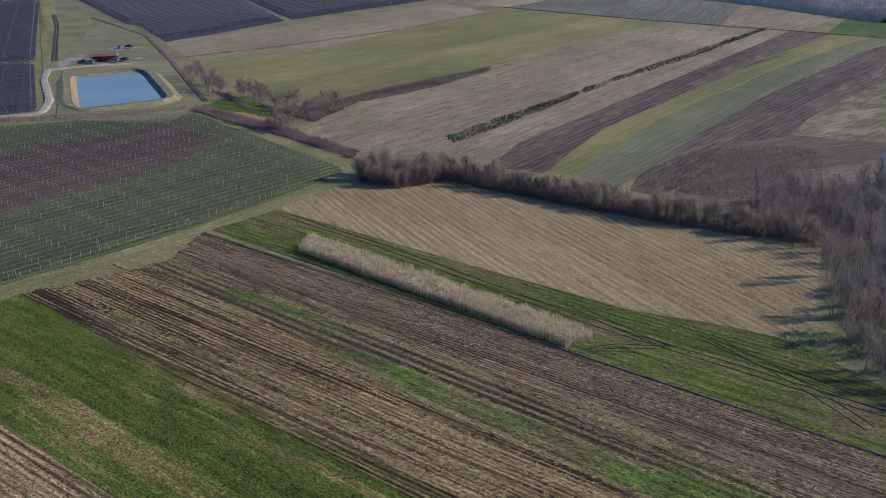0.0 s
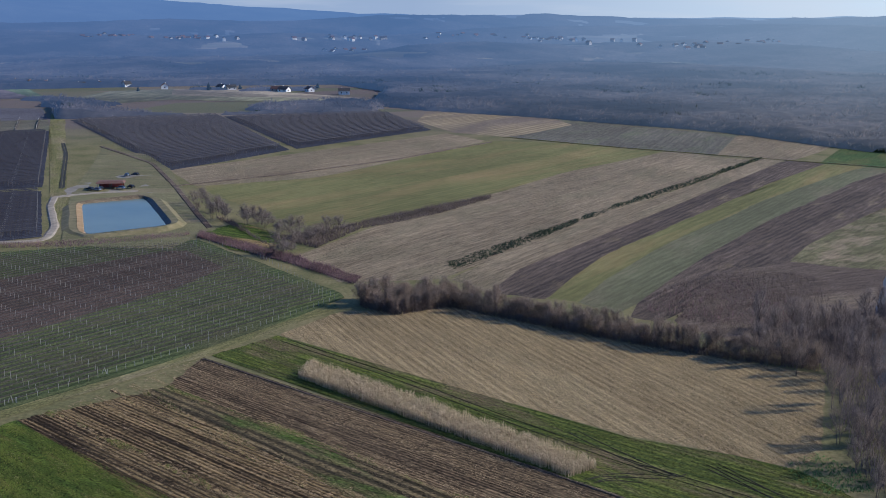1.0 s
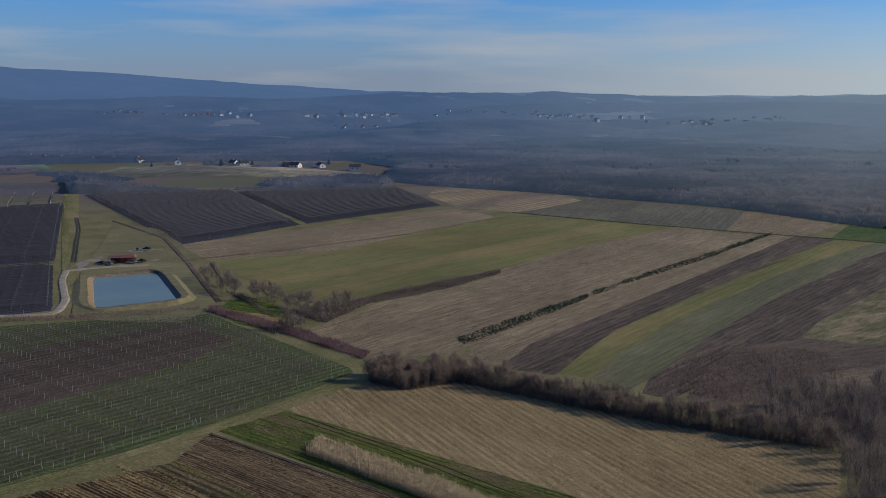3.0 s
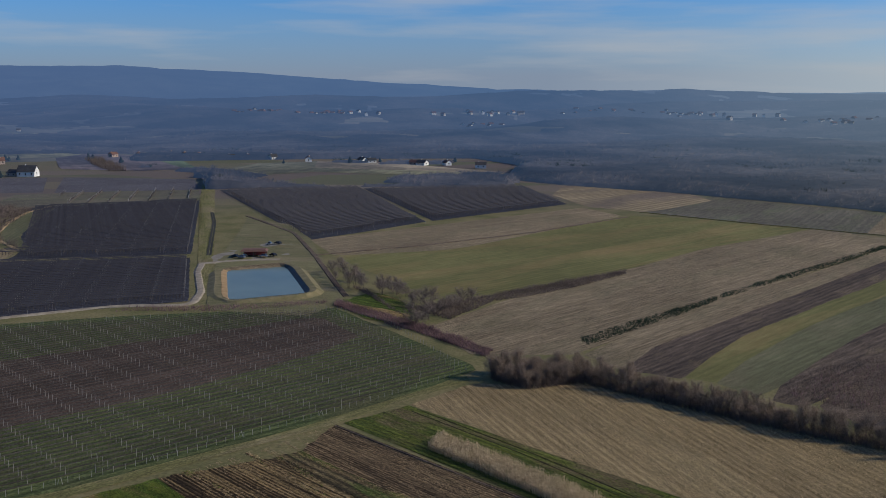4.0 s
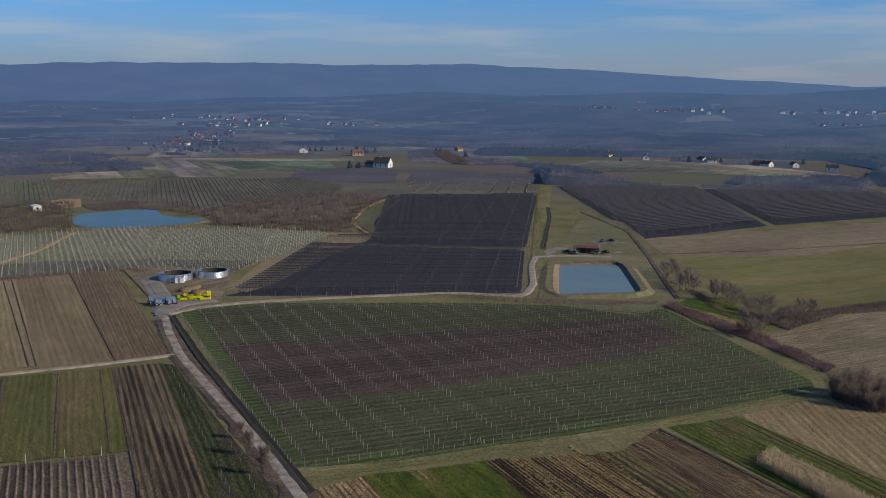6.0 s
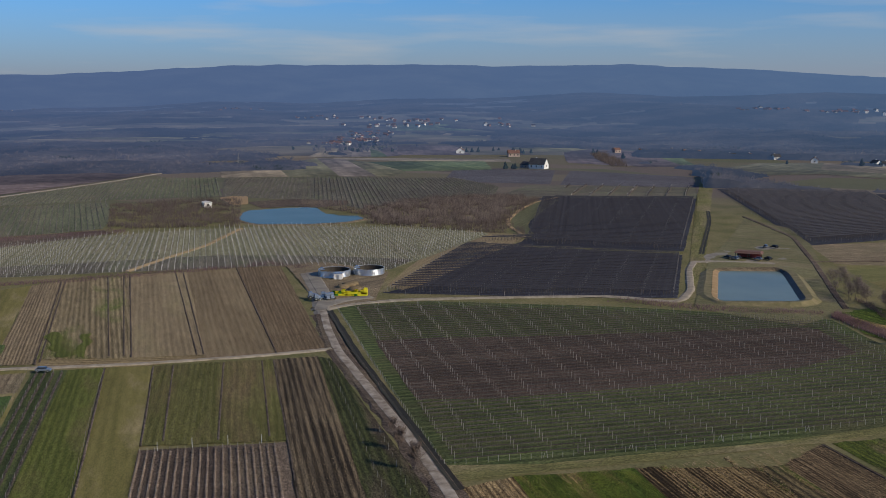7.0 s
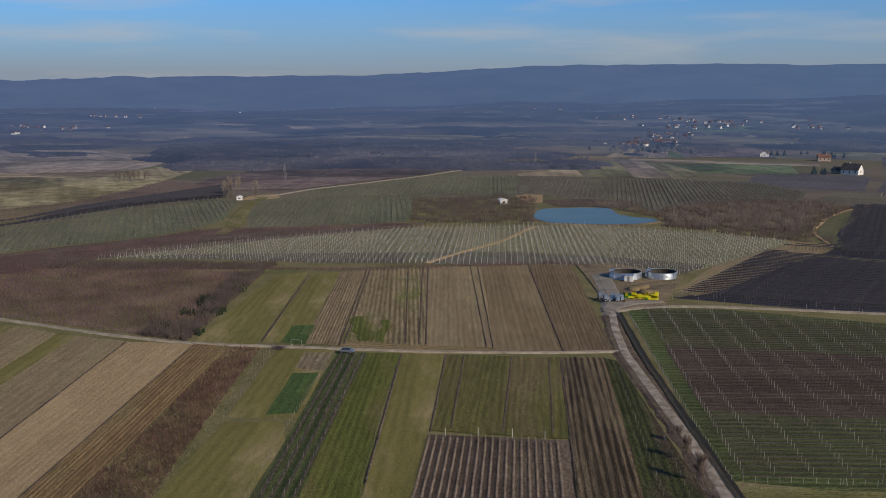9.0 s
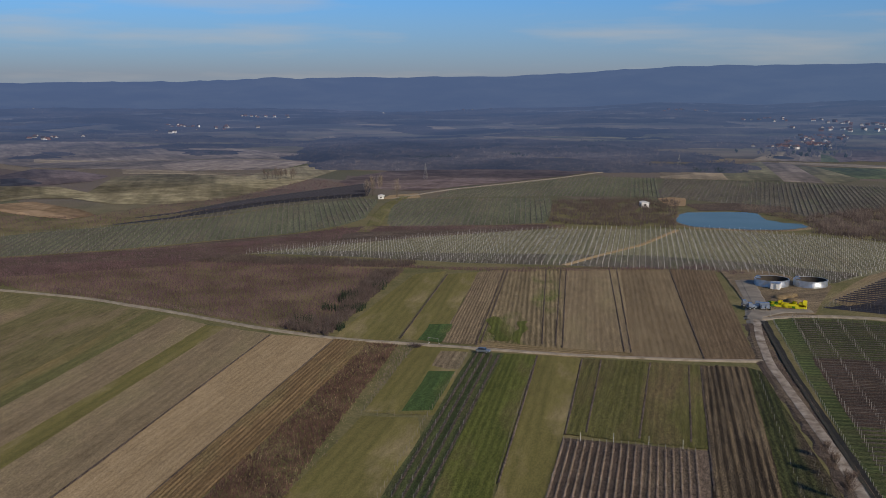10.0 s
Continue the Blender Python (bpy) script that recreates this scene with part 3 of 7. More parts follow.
# round the pond
field("grass_plot", "rough grass around the pond", [(-172.4, 544.1), (-188.7, 614.0), (-152.5, 578.7), (-126.3, 521.6), (-88.2, 407.8), (-72.6, 367.1), (-82.5, 334.2), (-121.2, 342.3), (-151.6, 444.0)], -1.5, M["meadow"], rough=0.2)
field("yard", "bare gravel yard behind the pond", [(-153.4, 436.7), (-158.0, 459.5), (-152.5, 488.0), (-145.5, 512.1), (-137.4, 521.9), (-124.5, 492.6), (-115.4, 458.3), (-118.1, 446.0), (-146.3, 446.8)], 53.0, M["gravel"], category="yard", lift=0.1, wander=1.6)
field("grass_plot", "green sheltered meadow by the bushes", [(-76.7, 362.1), (-67.0, 377.7), (-46.6, 351.4), (-47.0, 324.7), (-58.9, 329.2)], -35.6, M["grass"], rough=0.2)
# across the road, the fields north of it
field("grass_field", "green and straw striped field", [(-280.5, 131.7), (-364.7, 209.4), (-365.1, 225.1), (-265.1, 144.5)], 140.6, M["grass_pale"], 0.05, 2.2)
field("grass_field", "green striped field with a lush corner", [(-267.7, 148.1), (-358.0, 221.4), (-356.0, 235.6), (-257.7, 156.6)], 141.1, M["grass_pale"], 0.05, 2.2)
field("grass_patch", "lush dark green corner of a field", [(-262.9, 152.6), (-279.0, 166.7), (-277.5, 172.5), (-256.7, 157.4)], 141.1, M["lush"], lift=0.16, wander=1.0)
field("ploughed_field", "grey-brown ploughed strip", [(-257.5, 156.8), (-355.6, 235.9), (-354.5, 248.2), (-248.9, 164.3)], 141.2, M["plough_grey"], 0.12, 1.0)
field("stubble_field", "furrowed stubble with green growth", [(-253.4, 167.4), (-354.2, 248.5), (-342.3, 271.4), (-232.3, 183.8)], 142.7, M["stubble_green"], 0.12, 1.6)
field("stubble_field", "brown furrowed stubble strip", [(-232.3, 183.8), (-342.3, 271.4), (-329.6, 292.1), (-216.5, 198.6)], 140.3, M["tan_dark"], 0.12, 1.6)
field("grass_patch", "fresh green growth at the end of a furrowed strip", [(-252.9, 169.6), (-279.3, 191.3), (-275.0, 194.0), (-248.4, 173.5)], 142.7, M["grass_bright"], lift=0.3, wander=2.0)
field("grass_patch", "fresh green growth at the end of a furrowed strip", [(-244.7, 176.1), (-269.4, 195.7), (-266.4, 197.3), (-242.3, 178.6)], 142.7, M["grass_bright"], lift=0.3, wander=2.0)
field("headland", "pale headland along the dirt road", [(-245.6, 162.1), (-253.7, 168.0), (-217.0, 199.1), (-212.2, 195.3), (-227.9, 175.1)], 40.2, M["stubble"])
field("ploughed_field", "smooth brown harrowed field", [(-213.5, 195.9), (-329.6, 292.1), (-317.7, 310.6), (-200.5, 211.1)], 139.7, M["soil_brown"], 0.06, 1.4)
field("ploughed_field", "dark brown harrowed field by the junction", [(-200.5, 211.1), (-317.7, 310.6), (-305.9, 325.5), (-191.1, 222.6)], 138.0, M["soil_deep"], 0.06, 1.0)
# the fields south of the road
field("stubble_field", "pale furrowed stubble strip", [(-294.3, 116.1), (-277.8, 130.4), (-181.9, 46.1), (-191.4, 30.4)], -41.4, M["tan"], 0.03, 1.2)
field("ploughed_field", "warm brown ploughed strip along the scrub", [(-277.8, 130.4), (-268.5, 137.5), (-176.6, 54.8), (-181.9, 46.1)], -41.4, M["soil_red"], 0.2, 0.9)
field("stubble_field", "grey weathered stubble strip", [(-310.8, 107.0), (-294.3, 116.1), (-191.4, 30.4), (-200.5, 15.5)], -39.2, M["tan_dark"], 0.03, 1.0)
field("meadow", "narrow straw-green balk between fields", [(-318.1, 102.8), (-310.8, 107.0), (-200.5, 15.5), (-205.8, 9.3)], -40.0, M["grass_pale"])
field("fallow_field", "brown weedy fallow field", [(-337.0, 96.5), (-318.1, 102.8), (-205.8, 9.3), (-235.1, 14.6)], -39.0, M["tan_dark"], 0.03, 2.0)
field("grass_field", "green grass strip between fallow fields", [(-347.4, 91.6), (-337.0, 96.5), (-235.1, 14.6), (-252.9, 16.1)], -39.0, M["meadow_green"])
field("meadow", "patchy brown and olive meadow", [(-446.1, 26.1), (-413.6, 52.9), (-355.9, 86.6), (-347.4, 91.6), (-252.9, 16.1)], -38.4, M["olive"], rough=0.2)
field("grass_plot", "mown olive grass plot inside a fence", [(-257.7, 148.5), (-244.2, 159.0), (-198.1, 117.1), (-207.7, 104.6)], 139.2, M["grass_pale"])
field("grass_patch", "freshly sown dark green patch", [(-230.7, 137.8), (-227.3, 142.9), (-201.0, 120.5), (-203.4, 112.9)], 139.2, M["lush"])
field("bare_patch", "bare brown patch in the grass plot", [(-248.0, 151.4), (-243.6, 157.4), (-227.8, 145.0), (-232.7, 140.3)], 139.2, M["stubble_grey"])
field("grass_plot", "pale worn grass plot behind a fence", [(-205.1, 103.1), (-196.5, 115.8), (-159.4, 83.2), (-168.8, 67.7)], 135.7, M["grass_pale"])
field("orchard_floor", "grass alleys of a small vineyard", [(-242.7, 159.8), (-236.0, 165.7), (-152.1, 89.8), (-159.4, 84.1)], 138.0, M["orchard_floor"])
field("grass_field", "bright green crop strip", [(-236.0, 165.7), (-229.2, 172.6), (-143.2, 96.8), (-152.1, 89.8)], 138.7, M["grass_bright"], 0.04, 1.5)
field("grass_field", "olive pasture strip", [(-228.8, 172.9), (-219.6, 181.6), (-135.5, 102.7), (-142.9, 97.0)], 138.6, M["grass_pale"], 0.04, 2.0)
field("grass_field", "green furrowed field split by dark furrows", [(-219.5, 181.7), (-196.5, 205.9), (-146.3, 156.4), (-170.2, 136.4)], 135.2, M["furrowed_olive"], 0.12, 1.6)
field("ploughed_field", "dark furrowed strip with straw lines", [(-196.3, 205.2), (-188.2, 214.8), (-100.5, 130.1), (-110.6, 122.1)], 136.0, M["plough_dark"], 0.25, 1.8)
field("grass_field", "green young orchard with stake rows", [(-188.2, 214.8), (-183.7, 215.9), (-107.2, 152.3), (-90.4, 137.9), (-100.5, 130.1)], 136.6, M["grass_dim"], 0.05, 1.5)
field("berry_floor", "bare soil under berry hedges", [(-169.2, 134.0), (-145.9, 155.8), (-110.8, 122.0), (-135.4, 102.8)], 136.2, M["litter"])
field("verge", "straw-coloured grassy track along the orchard fence", [(-108.7, 162.4), (-104.9, 157.3), (-92.3, 169.6), (-77.5, 186.8), (-60.4, 208.5), (-36.1, 236.6), (-19.7, 259.4), (-20.9, 265.4), (-38.4, 242.0), (-79.2, 190.9)], 49.0, M["verge"], category="verge")
# orchards and vineyards: their floors
field("orchard_floor", "grass alleys of the large trellised orchard", [(-228.9, 272.4), (-109.7, 162.9), (-79.2, 190.9), (-38.4, 242.0), (-19.4, 272.9), (-76.4, 348.9), (-144.0, 326.5), (-210.9, 294.0)], 48.1, M["orchard_floor"])
field("orchard_soil", "bare reddish soil band across the orchard", [(-185.9, 239.4), (-141.5, 198.0), (-117.2, 216.1), (-92.6, 247.5), (-68.7, 283.9), (-59.8, 306.8), (-76.6, 331.9), (-88.8, 325.4), (-126.4, 286.5), (-161.5, 259.0)], 48.1, M["orchard_soil"])
field("orchard_dark_floor", "dark floor of a net-covered orchard", [(-230.5, 301.5), (-206.6, 312.7), (-132.6, 354.4), (-168.0, 454.6), (-270.9, 423.9)], 26.6, M["orchard_dark"])
field("orchard_dark_floor", "dark floor of a net-covered orchard", [(-275.7, 434.3), (-257.8, 460.4), (-352.6, 652.2), (-253.4, 711.2), (-171.6, 465.1)], 26.6, M["orchard_dark"])
field("orchard_dark_floor", "dark floor of a net-covered orchard", [(-265.5, 792.9), (-158.4, 832.4), (-74.8, 601.4), (-126.1, 516.4)], 55.7, M["orchard_dark"])
field("orchard_dark_floor", "dark floor of a net-covered orchard", [(-151.2, 818.6), (-21.6, 855.7), (12.5, 709.4), (-71.1, 605.6)], 51.5, M["orchard_dark"])
field("orchard_dark_floor", "net-covered distant orchard block greyed by painted haze", [(-570.4, 871.3), (-468.8, 900.2), (-400.1, 760.5), (-491.5, 732.7)], 16.7, M["slate"])
field("orchard_dark_floor", "dark distant orchard block", [(-454.9, 905.3), (-324.9, 899.0), (-285.5, 796.9), (-389.9, 758.5)], 20.2, M["slate"])
field("verge", "pale grass strip between orchard and vineyard", [(-286.7, 451.8), (-257.4, 462.7), (-226.9, 306.1), (-231.5, 302.2), (-241.2, 312.3)], 109.1, M["verge"], category="verge")
field("verge", "pale grassy service lane between orchards", [(-131.4, 351.3), (-127.8, 355.1), (-160.4, 465.3), (-288.1, 844.4), (-297.5, 840.9), (-195.0, 545.4)], 108.5, M["verge"], category="verge")
# the far left plain


way("path", "pale farm track up between the vineyards", [(-646.9, 352.2), (-668.0, 388.5), (-690.5, 430.0), (-711.3, 499.0), (-738.6, 580.8), (-770.0, 650.0), (-785.0, 760.0)], 3.6, M["dirt"], category="track")
field("verge", "straw-coloured headland between vineyard and orchard", [(-239.4, 315.3), (-300.1, 471.9), (-262.5, 471.2), (-223.7, 308.7)], 108.6, M["tan_dark"], category="verge")
# vineyards round the lake: their floors
field("bank", "brown scrubby bank between vineyards", [(-500.3, 65.1), (-492.4, 114.5), (-496.8, 143.3), (-502.5, 168.6), (-505.5, 214.1), (-516.3, 260.9), (-489.8, 306.0), (-470.3, 358.7), (-452.4, 350.6), (-459.0, 293.0), (-460.0, 241.9), (-458.0, 190.7), (-452.0, 150.0), (-440.0, 120.0), (-452.9, 26.6), (-500.0, 40.0)], 79.9, M["litter"], category="bank", rough=0.15)
HILL_VINES = [(-456.0, 160.6), (-459.2, 187.4), (-462.3, 216.6), (-463.5, 247.6), (-462.0, 279.6), (-457.9, 312.8), (-451.2, 346.6), (-436.6, 376.4), (-419.7, 405.4), (-397.1, 429.6), (-367.9, 445.8), (-337.8, 459.1), (-304.4, 464.7), (-284.1, 466.9), (-270.1, 403.4), (-259.0, 341.5), (-297.6, 334.2), (-337.1, 290.5), (-354.6, 272.1), (-378.2, 242.9), (-418.6, 209.2), (-444.9, 181.5)]
LEFT_VINES = [(-577.5, 75.8), (-588.4, 106.6), (-589.6, 137.8), (-593.6, 171.8), (-606.7, 211.4), (-634.5, 252.8), (-649.1, 292.5), (-660.8, 334.1), (-645.0, 338.4), (-550.2, 278.1), (-527.9, 252.0), (-512.0, 216.8), (-507.5, 188.9), (-506.7, 170.0), (-502.5, 145.0), (-500.1, 116.3), (-501.0, 90.1), (-505.7, 55.8)]
LEFT_STRIP = [(-586.2, 82.7), (-597.4, 139.7), (-604.7, 175.0), (-630.8, 219.9), (-654.5, 260.8), (-666.9, 300.6), (-672.0, 339.8), (-662.8, 334.1), (-654.3, 294.0), (-639.8, 254.1), (-611.6, 212.4), (-598.5, 172.6), (-592.9, 107.0)]
LEFT_NETS = [(-602.7, 140.9), (-619.1, 179.3), (-663.3, 231.3), (-690.7, 275.3), (-717.9, 323.7), (-748.2, 378.5), (-743.9, 385.7), (-671.7, 344.3), (-668.9, 300.6), (-656.5, 260.8), (-632.8, 219.9), (-609.6, 175.9), (-599.4, 139.7)]
MIDDLE_VINES = [(-644.4, 354.6), (-623.8, 389.6), (-613.4, 422.7), (-593.2, 457.2), (-476.7, 363.5), (-481.5, 340.1), (-494.0, 308.6), (-499.9, 289.1), (-510.3, 275.4)]
UPPER_VINES = [(-684.5, 427.5), (-704.3, 497.0), (-731.6, 579.8), (-720.8, 624.9), (-689.7, 652.6), (-558.2, 533.3), (-603.6, 465.2), (-624.8, 420.3), (-640.6, 385.2)]
LAKE_VINES = [(-681.9, 657.1), (-629.4, 691.4), (-594.4, 714.0), (-555.3, 739.8), (-534.8, 738.1), (-507.4, 771.0), (-427.9, 718.8), (-392.4, 650.8), (-408.2, 620.2), (-424.3, 585.4), (-410.0, 521.0), (-432.3, 530.7), (-476.4, 546.5), (-553.7, 532.1)]
field("vine_floor", "pale grass of the hillside vineyard", HILL_VINES, 137.3, M["vine_floor"])
field("vine_floor", "darker worked soil along the lower vineyard edge", [(-452.0, 172.0), (-440.0, 210.0), (-408.0, 252.0), (-376.0, 296.0), (-352.0, 330.0), (-318.0, 352.0), (-268.0, 372.0), (-259.5, 342.5), (-297.6, 335.2), (-337.1, 291.5), (-354.6, 273.1), (-378.2, 243.9), (-418.6, 210.2), (-444.9, 182.5)], 137.3, M["vine_soil"])
field("vine_floor", "green floor of a distant vineyard", MIDDLE_VINES, 143.9, M["vine_green"])
field("vine_floor", "green floor of a long distant vineyard", LEFT_VINES, 157.0, M["vine_green"])
field("vine_floor", "grey floor of a narrow vineyard strip", LEFT_STRIP, 157.0, M["vine_soil"])
field("orchard_dark_floor", "dark floor of a long netted strip", LEFT_NETS, 62.0, M["orchard_dark"])
field("vine_floor", "green floor of the upper vineyard", UPPER_VINES, 137.7, M["vine_green"])
field("vine_floor", "grey-brown floor of the lakeside vineyard", LAKE_VINES, 131.0, M["vine_soil"])
field("yard", "sandy yard by the vineyard hut", [(-650.7, 343.9), (-672.7, 364.3), (-673.4, 389.6), (-646.0, 376.1), (-644.8, 353.8)], 60.0, M["tan"], category="yard")
field("yard", "bare orange earthworks by the lake", [(-549.6, 523.5), (-550.4, 538.5), (-538.9, 541.6), (-500.0, 501.2), (-505.4, 492.2)], 133.9, M["clay"], category="yard", rough=0.3)
field("shore_bank", "red-brown bare bank above the lake", [(-510.2, 513.0), (-498.2, 547.9), (-457.9, 558.8), (-440.5, 535.0), (-446.7, 512.7), (-465.0, 510.4), (-474.8, 490.7)], 135.1, M["litter"], category="bank", rough=0.2)
field("grass_strip", "grey-olive grass strip between netted orchards", [(-410.8, 736.1), (-349.4, 770.5), (-284.3, 794.2), (-259.3, 727.7), (-303.1, 688.8), (-354.1, 660.6), (-387.4, 659.1)], 21.7, M["vine_soil"])
field("verge", "green grass curve round the netted orchard", [(-289.8, 503.0), (-308.1, 539.7), (-329.3, 590.4), (-340.6, 635.5), (-334.3, 658.5), (-324.7, 610.0), (-307.7, 557.7), (-288.0, 516.6), (-259.0, 472.2), (-258.7, 464.3)], 108.0, M["sown"], category="verge")
way("path", "pale track round the netted orchard corner", [(-258.7, 464.3), (-271.7, 479.9), (-290.3, 500.7), (-304.6, 523.9), (-325.6, 575.2), (-339.9, 621.1), (-343.5, 662.8)], 3.0, M["tan"], category="track")
way("path", "brown farm track between two vineyards", [(-659.5, 369.7), (-616.0, 333.5), (-565.9, 298.9), (-517.8, 269.0), (-494.9, 250.0)], 9.0, M["verge"], category="track")

# ---- tracks and ditches ----
way("road_verge", "dry brown verge along the dirt road", [(-224.1, 259.1), (-209.8, 244.7), (-187.5, 223.3), (-154.9, 197.0), (-126.6, 174.3), (-103.1, 154.2), (-85.0, 136.8)], 7.5, M["litter"], lift=0.3, category="verge", ragged=0.4)
way("dirt_road", "pale stony dirt road between field and orchard", [(-233.1, 269.3), (-209.8, 244.7), (-187.5, 223.3), (-154.9, 197.0), (-126.6, 174.3), (-103.1, 154.2), (-85.0, 136.8)], 3.6, M["stony"], lift=0.38, category="road", ragged=0.45)
way("road", "grey gravel road bend at the junction", [(-282.5, 315.9), (-243.1, 279.9), (-223.9, 259.5)], 6.0, M["gravel"], category="road")
way("dirt_road", "pale dirt lane along the orchard head", [(-229.3, 263.0), (-226.4, 278.2), (-217.7, 293.5), (-202.6, 306.5), (-176.7, 327.3), (-154.0, 344.0), (-128.6, 346.6), (-133.6, 371.4), (-150.6, 415.4), (-156.2, 437.0)], 3.4, M["dirt"], category="road")
way("dirt_road", "narrow pale dirt road between the fields", [(-451.8, 16.5), (-417.3, 53.4), (-384.4, 78.2), (-344.4, 98.3), (-306.0, 114.9), (-278.6, 130.4), (-253.1, 154.7), (-225.4, 179.9), (-200.3, 209.3), (-190.6, 224.1)], 2.4, M["dirt"], lift=0.37, category="road", ragged=0.5)
way("far_track", "grassy dark track with a low hedge", [(59.7, 665.3), (126.7, 605.5), (194.4, 554.8), (248.6, 517.6), (278.2, 498.6)], 1.6, M["verge"], category="track")
way("ditch", "deep dark drainage ditch beside the orchard", [(-225.4, 264.5), (-177.4, 220.8), (-139.4, 188.2), (-108.4, 161.5), (-99.4, 153.8)], 2.1, M["ditch"], lift=0.5, sunk=0.25, category="ditch")
way("ditch", "dark drainage ditch by the service lane", [(-219.8, 637.5), (-200.9, 587.0), (-161.2, 461.1)], 2.2, M["ditch"], lift=0.3, sunk=0.25, category="ditch")
way("track", "rutted brown track behind the pond", [(-190.4, 619.6), (-140.4, 543.2), (-110.8, 466.3), (-85.7, 395.4), (-75.3, 367.2)], 3.0, M["litter"], category="track")
way("path", "straw path across the vineyard", [(-349.9, 277.4), (-363.9, 310.0), (-378.4, 349.3), (-411.5, 406.6)], 3.4, M["tan"], category="path")
way("path", "pale grass path through the dark orchard", [(-273.1, 429.1), (-225.7, 442.8), (-169.7, 459.9)], 4.0, M["verge"], category="path")

# furrows and balks between the strips
for line in (
    [(-47.9, 218.8), (-20.0, 194.2), (24.9, 155.6), (65.3, 119.3)], [(-248.6, 163.8), (-354.2, 248.5)], [(-249.6, 166.2), (-353.0, 249.3)], [(-238.6, 181.4), (-346.2, 264.9)],
    [(-235.2, 184.0), (-343.3, 270.7)], [(-232.5, 184.5), (-341.3, 272.2)], [(-218.7, 196.9), (-330.7, 287.6)], [(-217.1, 198.1), (-329.3, 290.5)], [(-200.5, 211.1), (-316.6, 309.6)], [(-267.7, 148.1), (-357.0, 220.7)],
    [(-168.5, 141.0), (-215.2, 185.0)], [(-159.1, 148.3), (-205.6, 194.8)], [(-151.3, 156.3), (-198.0, 202.3)], [(-154.0, 107.0), (-228.6, 172.3)], [(-169.9, 136.1), (-219.1, 181.2)], [(-276.6, 129.5), (-181.9, 46.1)], [(-294.3, 116.1), (-191.2, 30.7)], [(-120.3, 131.6), (-195.9, 204.8)],
):
    way("furrow", "dark open furrow between two strips of land", line, 0.6, M["soil_dark"], lift=0.25, sunk=0.0, category="furrow", ragged=1.2)
BALKS = [[(-51.8, 201.4), (-42.1, 191.4), (-18.2, 172.5), (4.7, 151.4), (26.6, 131.9), (40.6, 118.2), (52.7, 105.6)], [(-56.1, 197.7), (-31.8, 172.6), (-12.7, 153.0), (4.2, 134.4), (20.6, 119.7), (36.1, 105.0)], [(-72.2, 187.6), (-43.1, 162.4), (-21.0, 142.5), (-2.9, 126.5), (12.0, 111.9)], [(-63.2, 199.7), (-37.3, 174.0), (-12.4, 148.0), (4.0, 129.4), (18.2, 114.1)]]
for line in BALKS:
    way("balk", "straw-littered balk between ploughed strips", line, 0.5, M["plough_straw"], lift=0.12, category="balk", ragged=1.2)
# tyre tracks on the headland
def ruts(points):
    for s in (-0.95, 0.95):
        side = []
        for i, (x, y) in enumerate(points):
            a, b = points[max(0, i - 1)], points[min(len(points) - 1, i + 1)]
            dx, dy = b[0] - a[0], b[1] - a[1]
            q = math.hypot(dx, dy) or 1
            side.append((x - dy / q * s, y + dx / q * s))
        way("tyre_track", "dark muddy tyre rut in the grass", side, 0.3, M["ditch"], lift=0.1, sunk=0.0, category="tyre track", ragged=0.9)


ruts([(-31.5, 232.5), (-3.8, 205.6), (18.5, 180.7), (36.8, 161.7), (52.8, 147.8), (70.7, 131.2)])
ruts([(29.6, 154.6), (30.5, 156.8), (34.1, 158.0), (40.5, 155.7), (45.3, 153.4), (46.3, 155.1), (44.0, 157.7), (38.4, 159.7)])
ruts([(51.2, 158.8), (56.3, 149.7), (62.7, 143.8), (67.5, 137.5)])
ruts([(29.7, 175.0), (31.7, 170.6), (35.5, 165.7), (40.3, 159.5), (44.1, 154.3), (45.2, 153.0), (45.1, 156.6)])
ruts([(29.0, 154.3), (30.9, 157.0), (34.6, 155.7), (38.2, 154.3)])
ruts([(51.6, 160.4), (54.1, 155.3), (59.6, 145.8), (63.0, 137.8), (66.5, 127.2)])

way("drive", "pale gravel drive from the lane to the yard", [(-156.2, 437.0), (-150.0, 443.0), (-138.0, 449.0), (-124.0, 452.0)], 5.0, M["dirt"], lift=0.3, category="drive", ragged=0.8)
way("canal_road", "blue-grey asphalt road beyond the wood", [(150.9, 299.8), (124.0, 251.1), (108.2, 218.9), (99.9, 196.7), (94.6, 167.1)], 5.0, M["asphalt"], lift=0.4, category="road")
way("track", "thin track through the long meadow", [(-110.8, 466.3), (-65.2, 500.3), (-9.7, 555.6), (50.0, 636.8)], 1.2, M["soil_dark"], lift=0.38, category="track", ragged=1.0)


# ---- vegetation helpers ----
rng = np.random.RandomState(7)


def inside(points, xs, ys):
    """Which of the places lie within the outline."""
    hit = np.zeros(len(xs), bool)
    for (x0, y0), (x1, y1) in zip(points, points[1:] + points[:1]):
        if y0 != y1:
            hit ^= ((y0 > ys) != (y1 > ys)) & (xs < (x1 - x0) * (ys - y0) / (y1 - y0) + x0)
    return hit


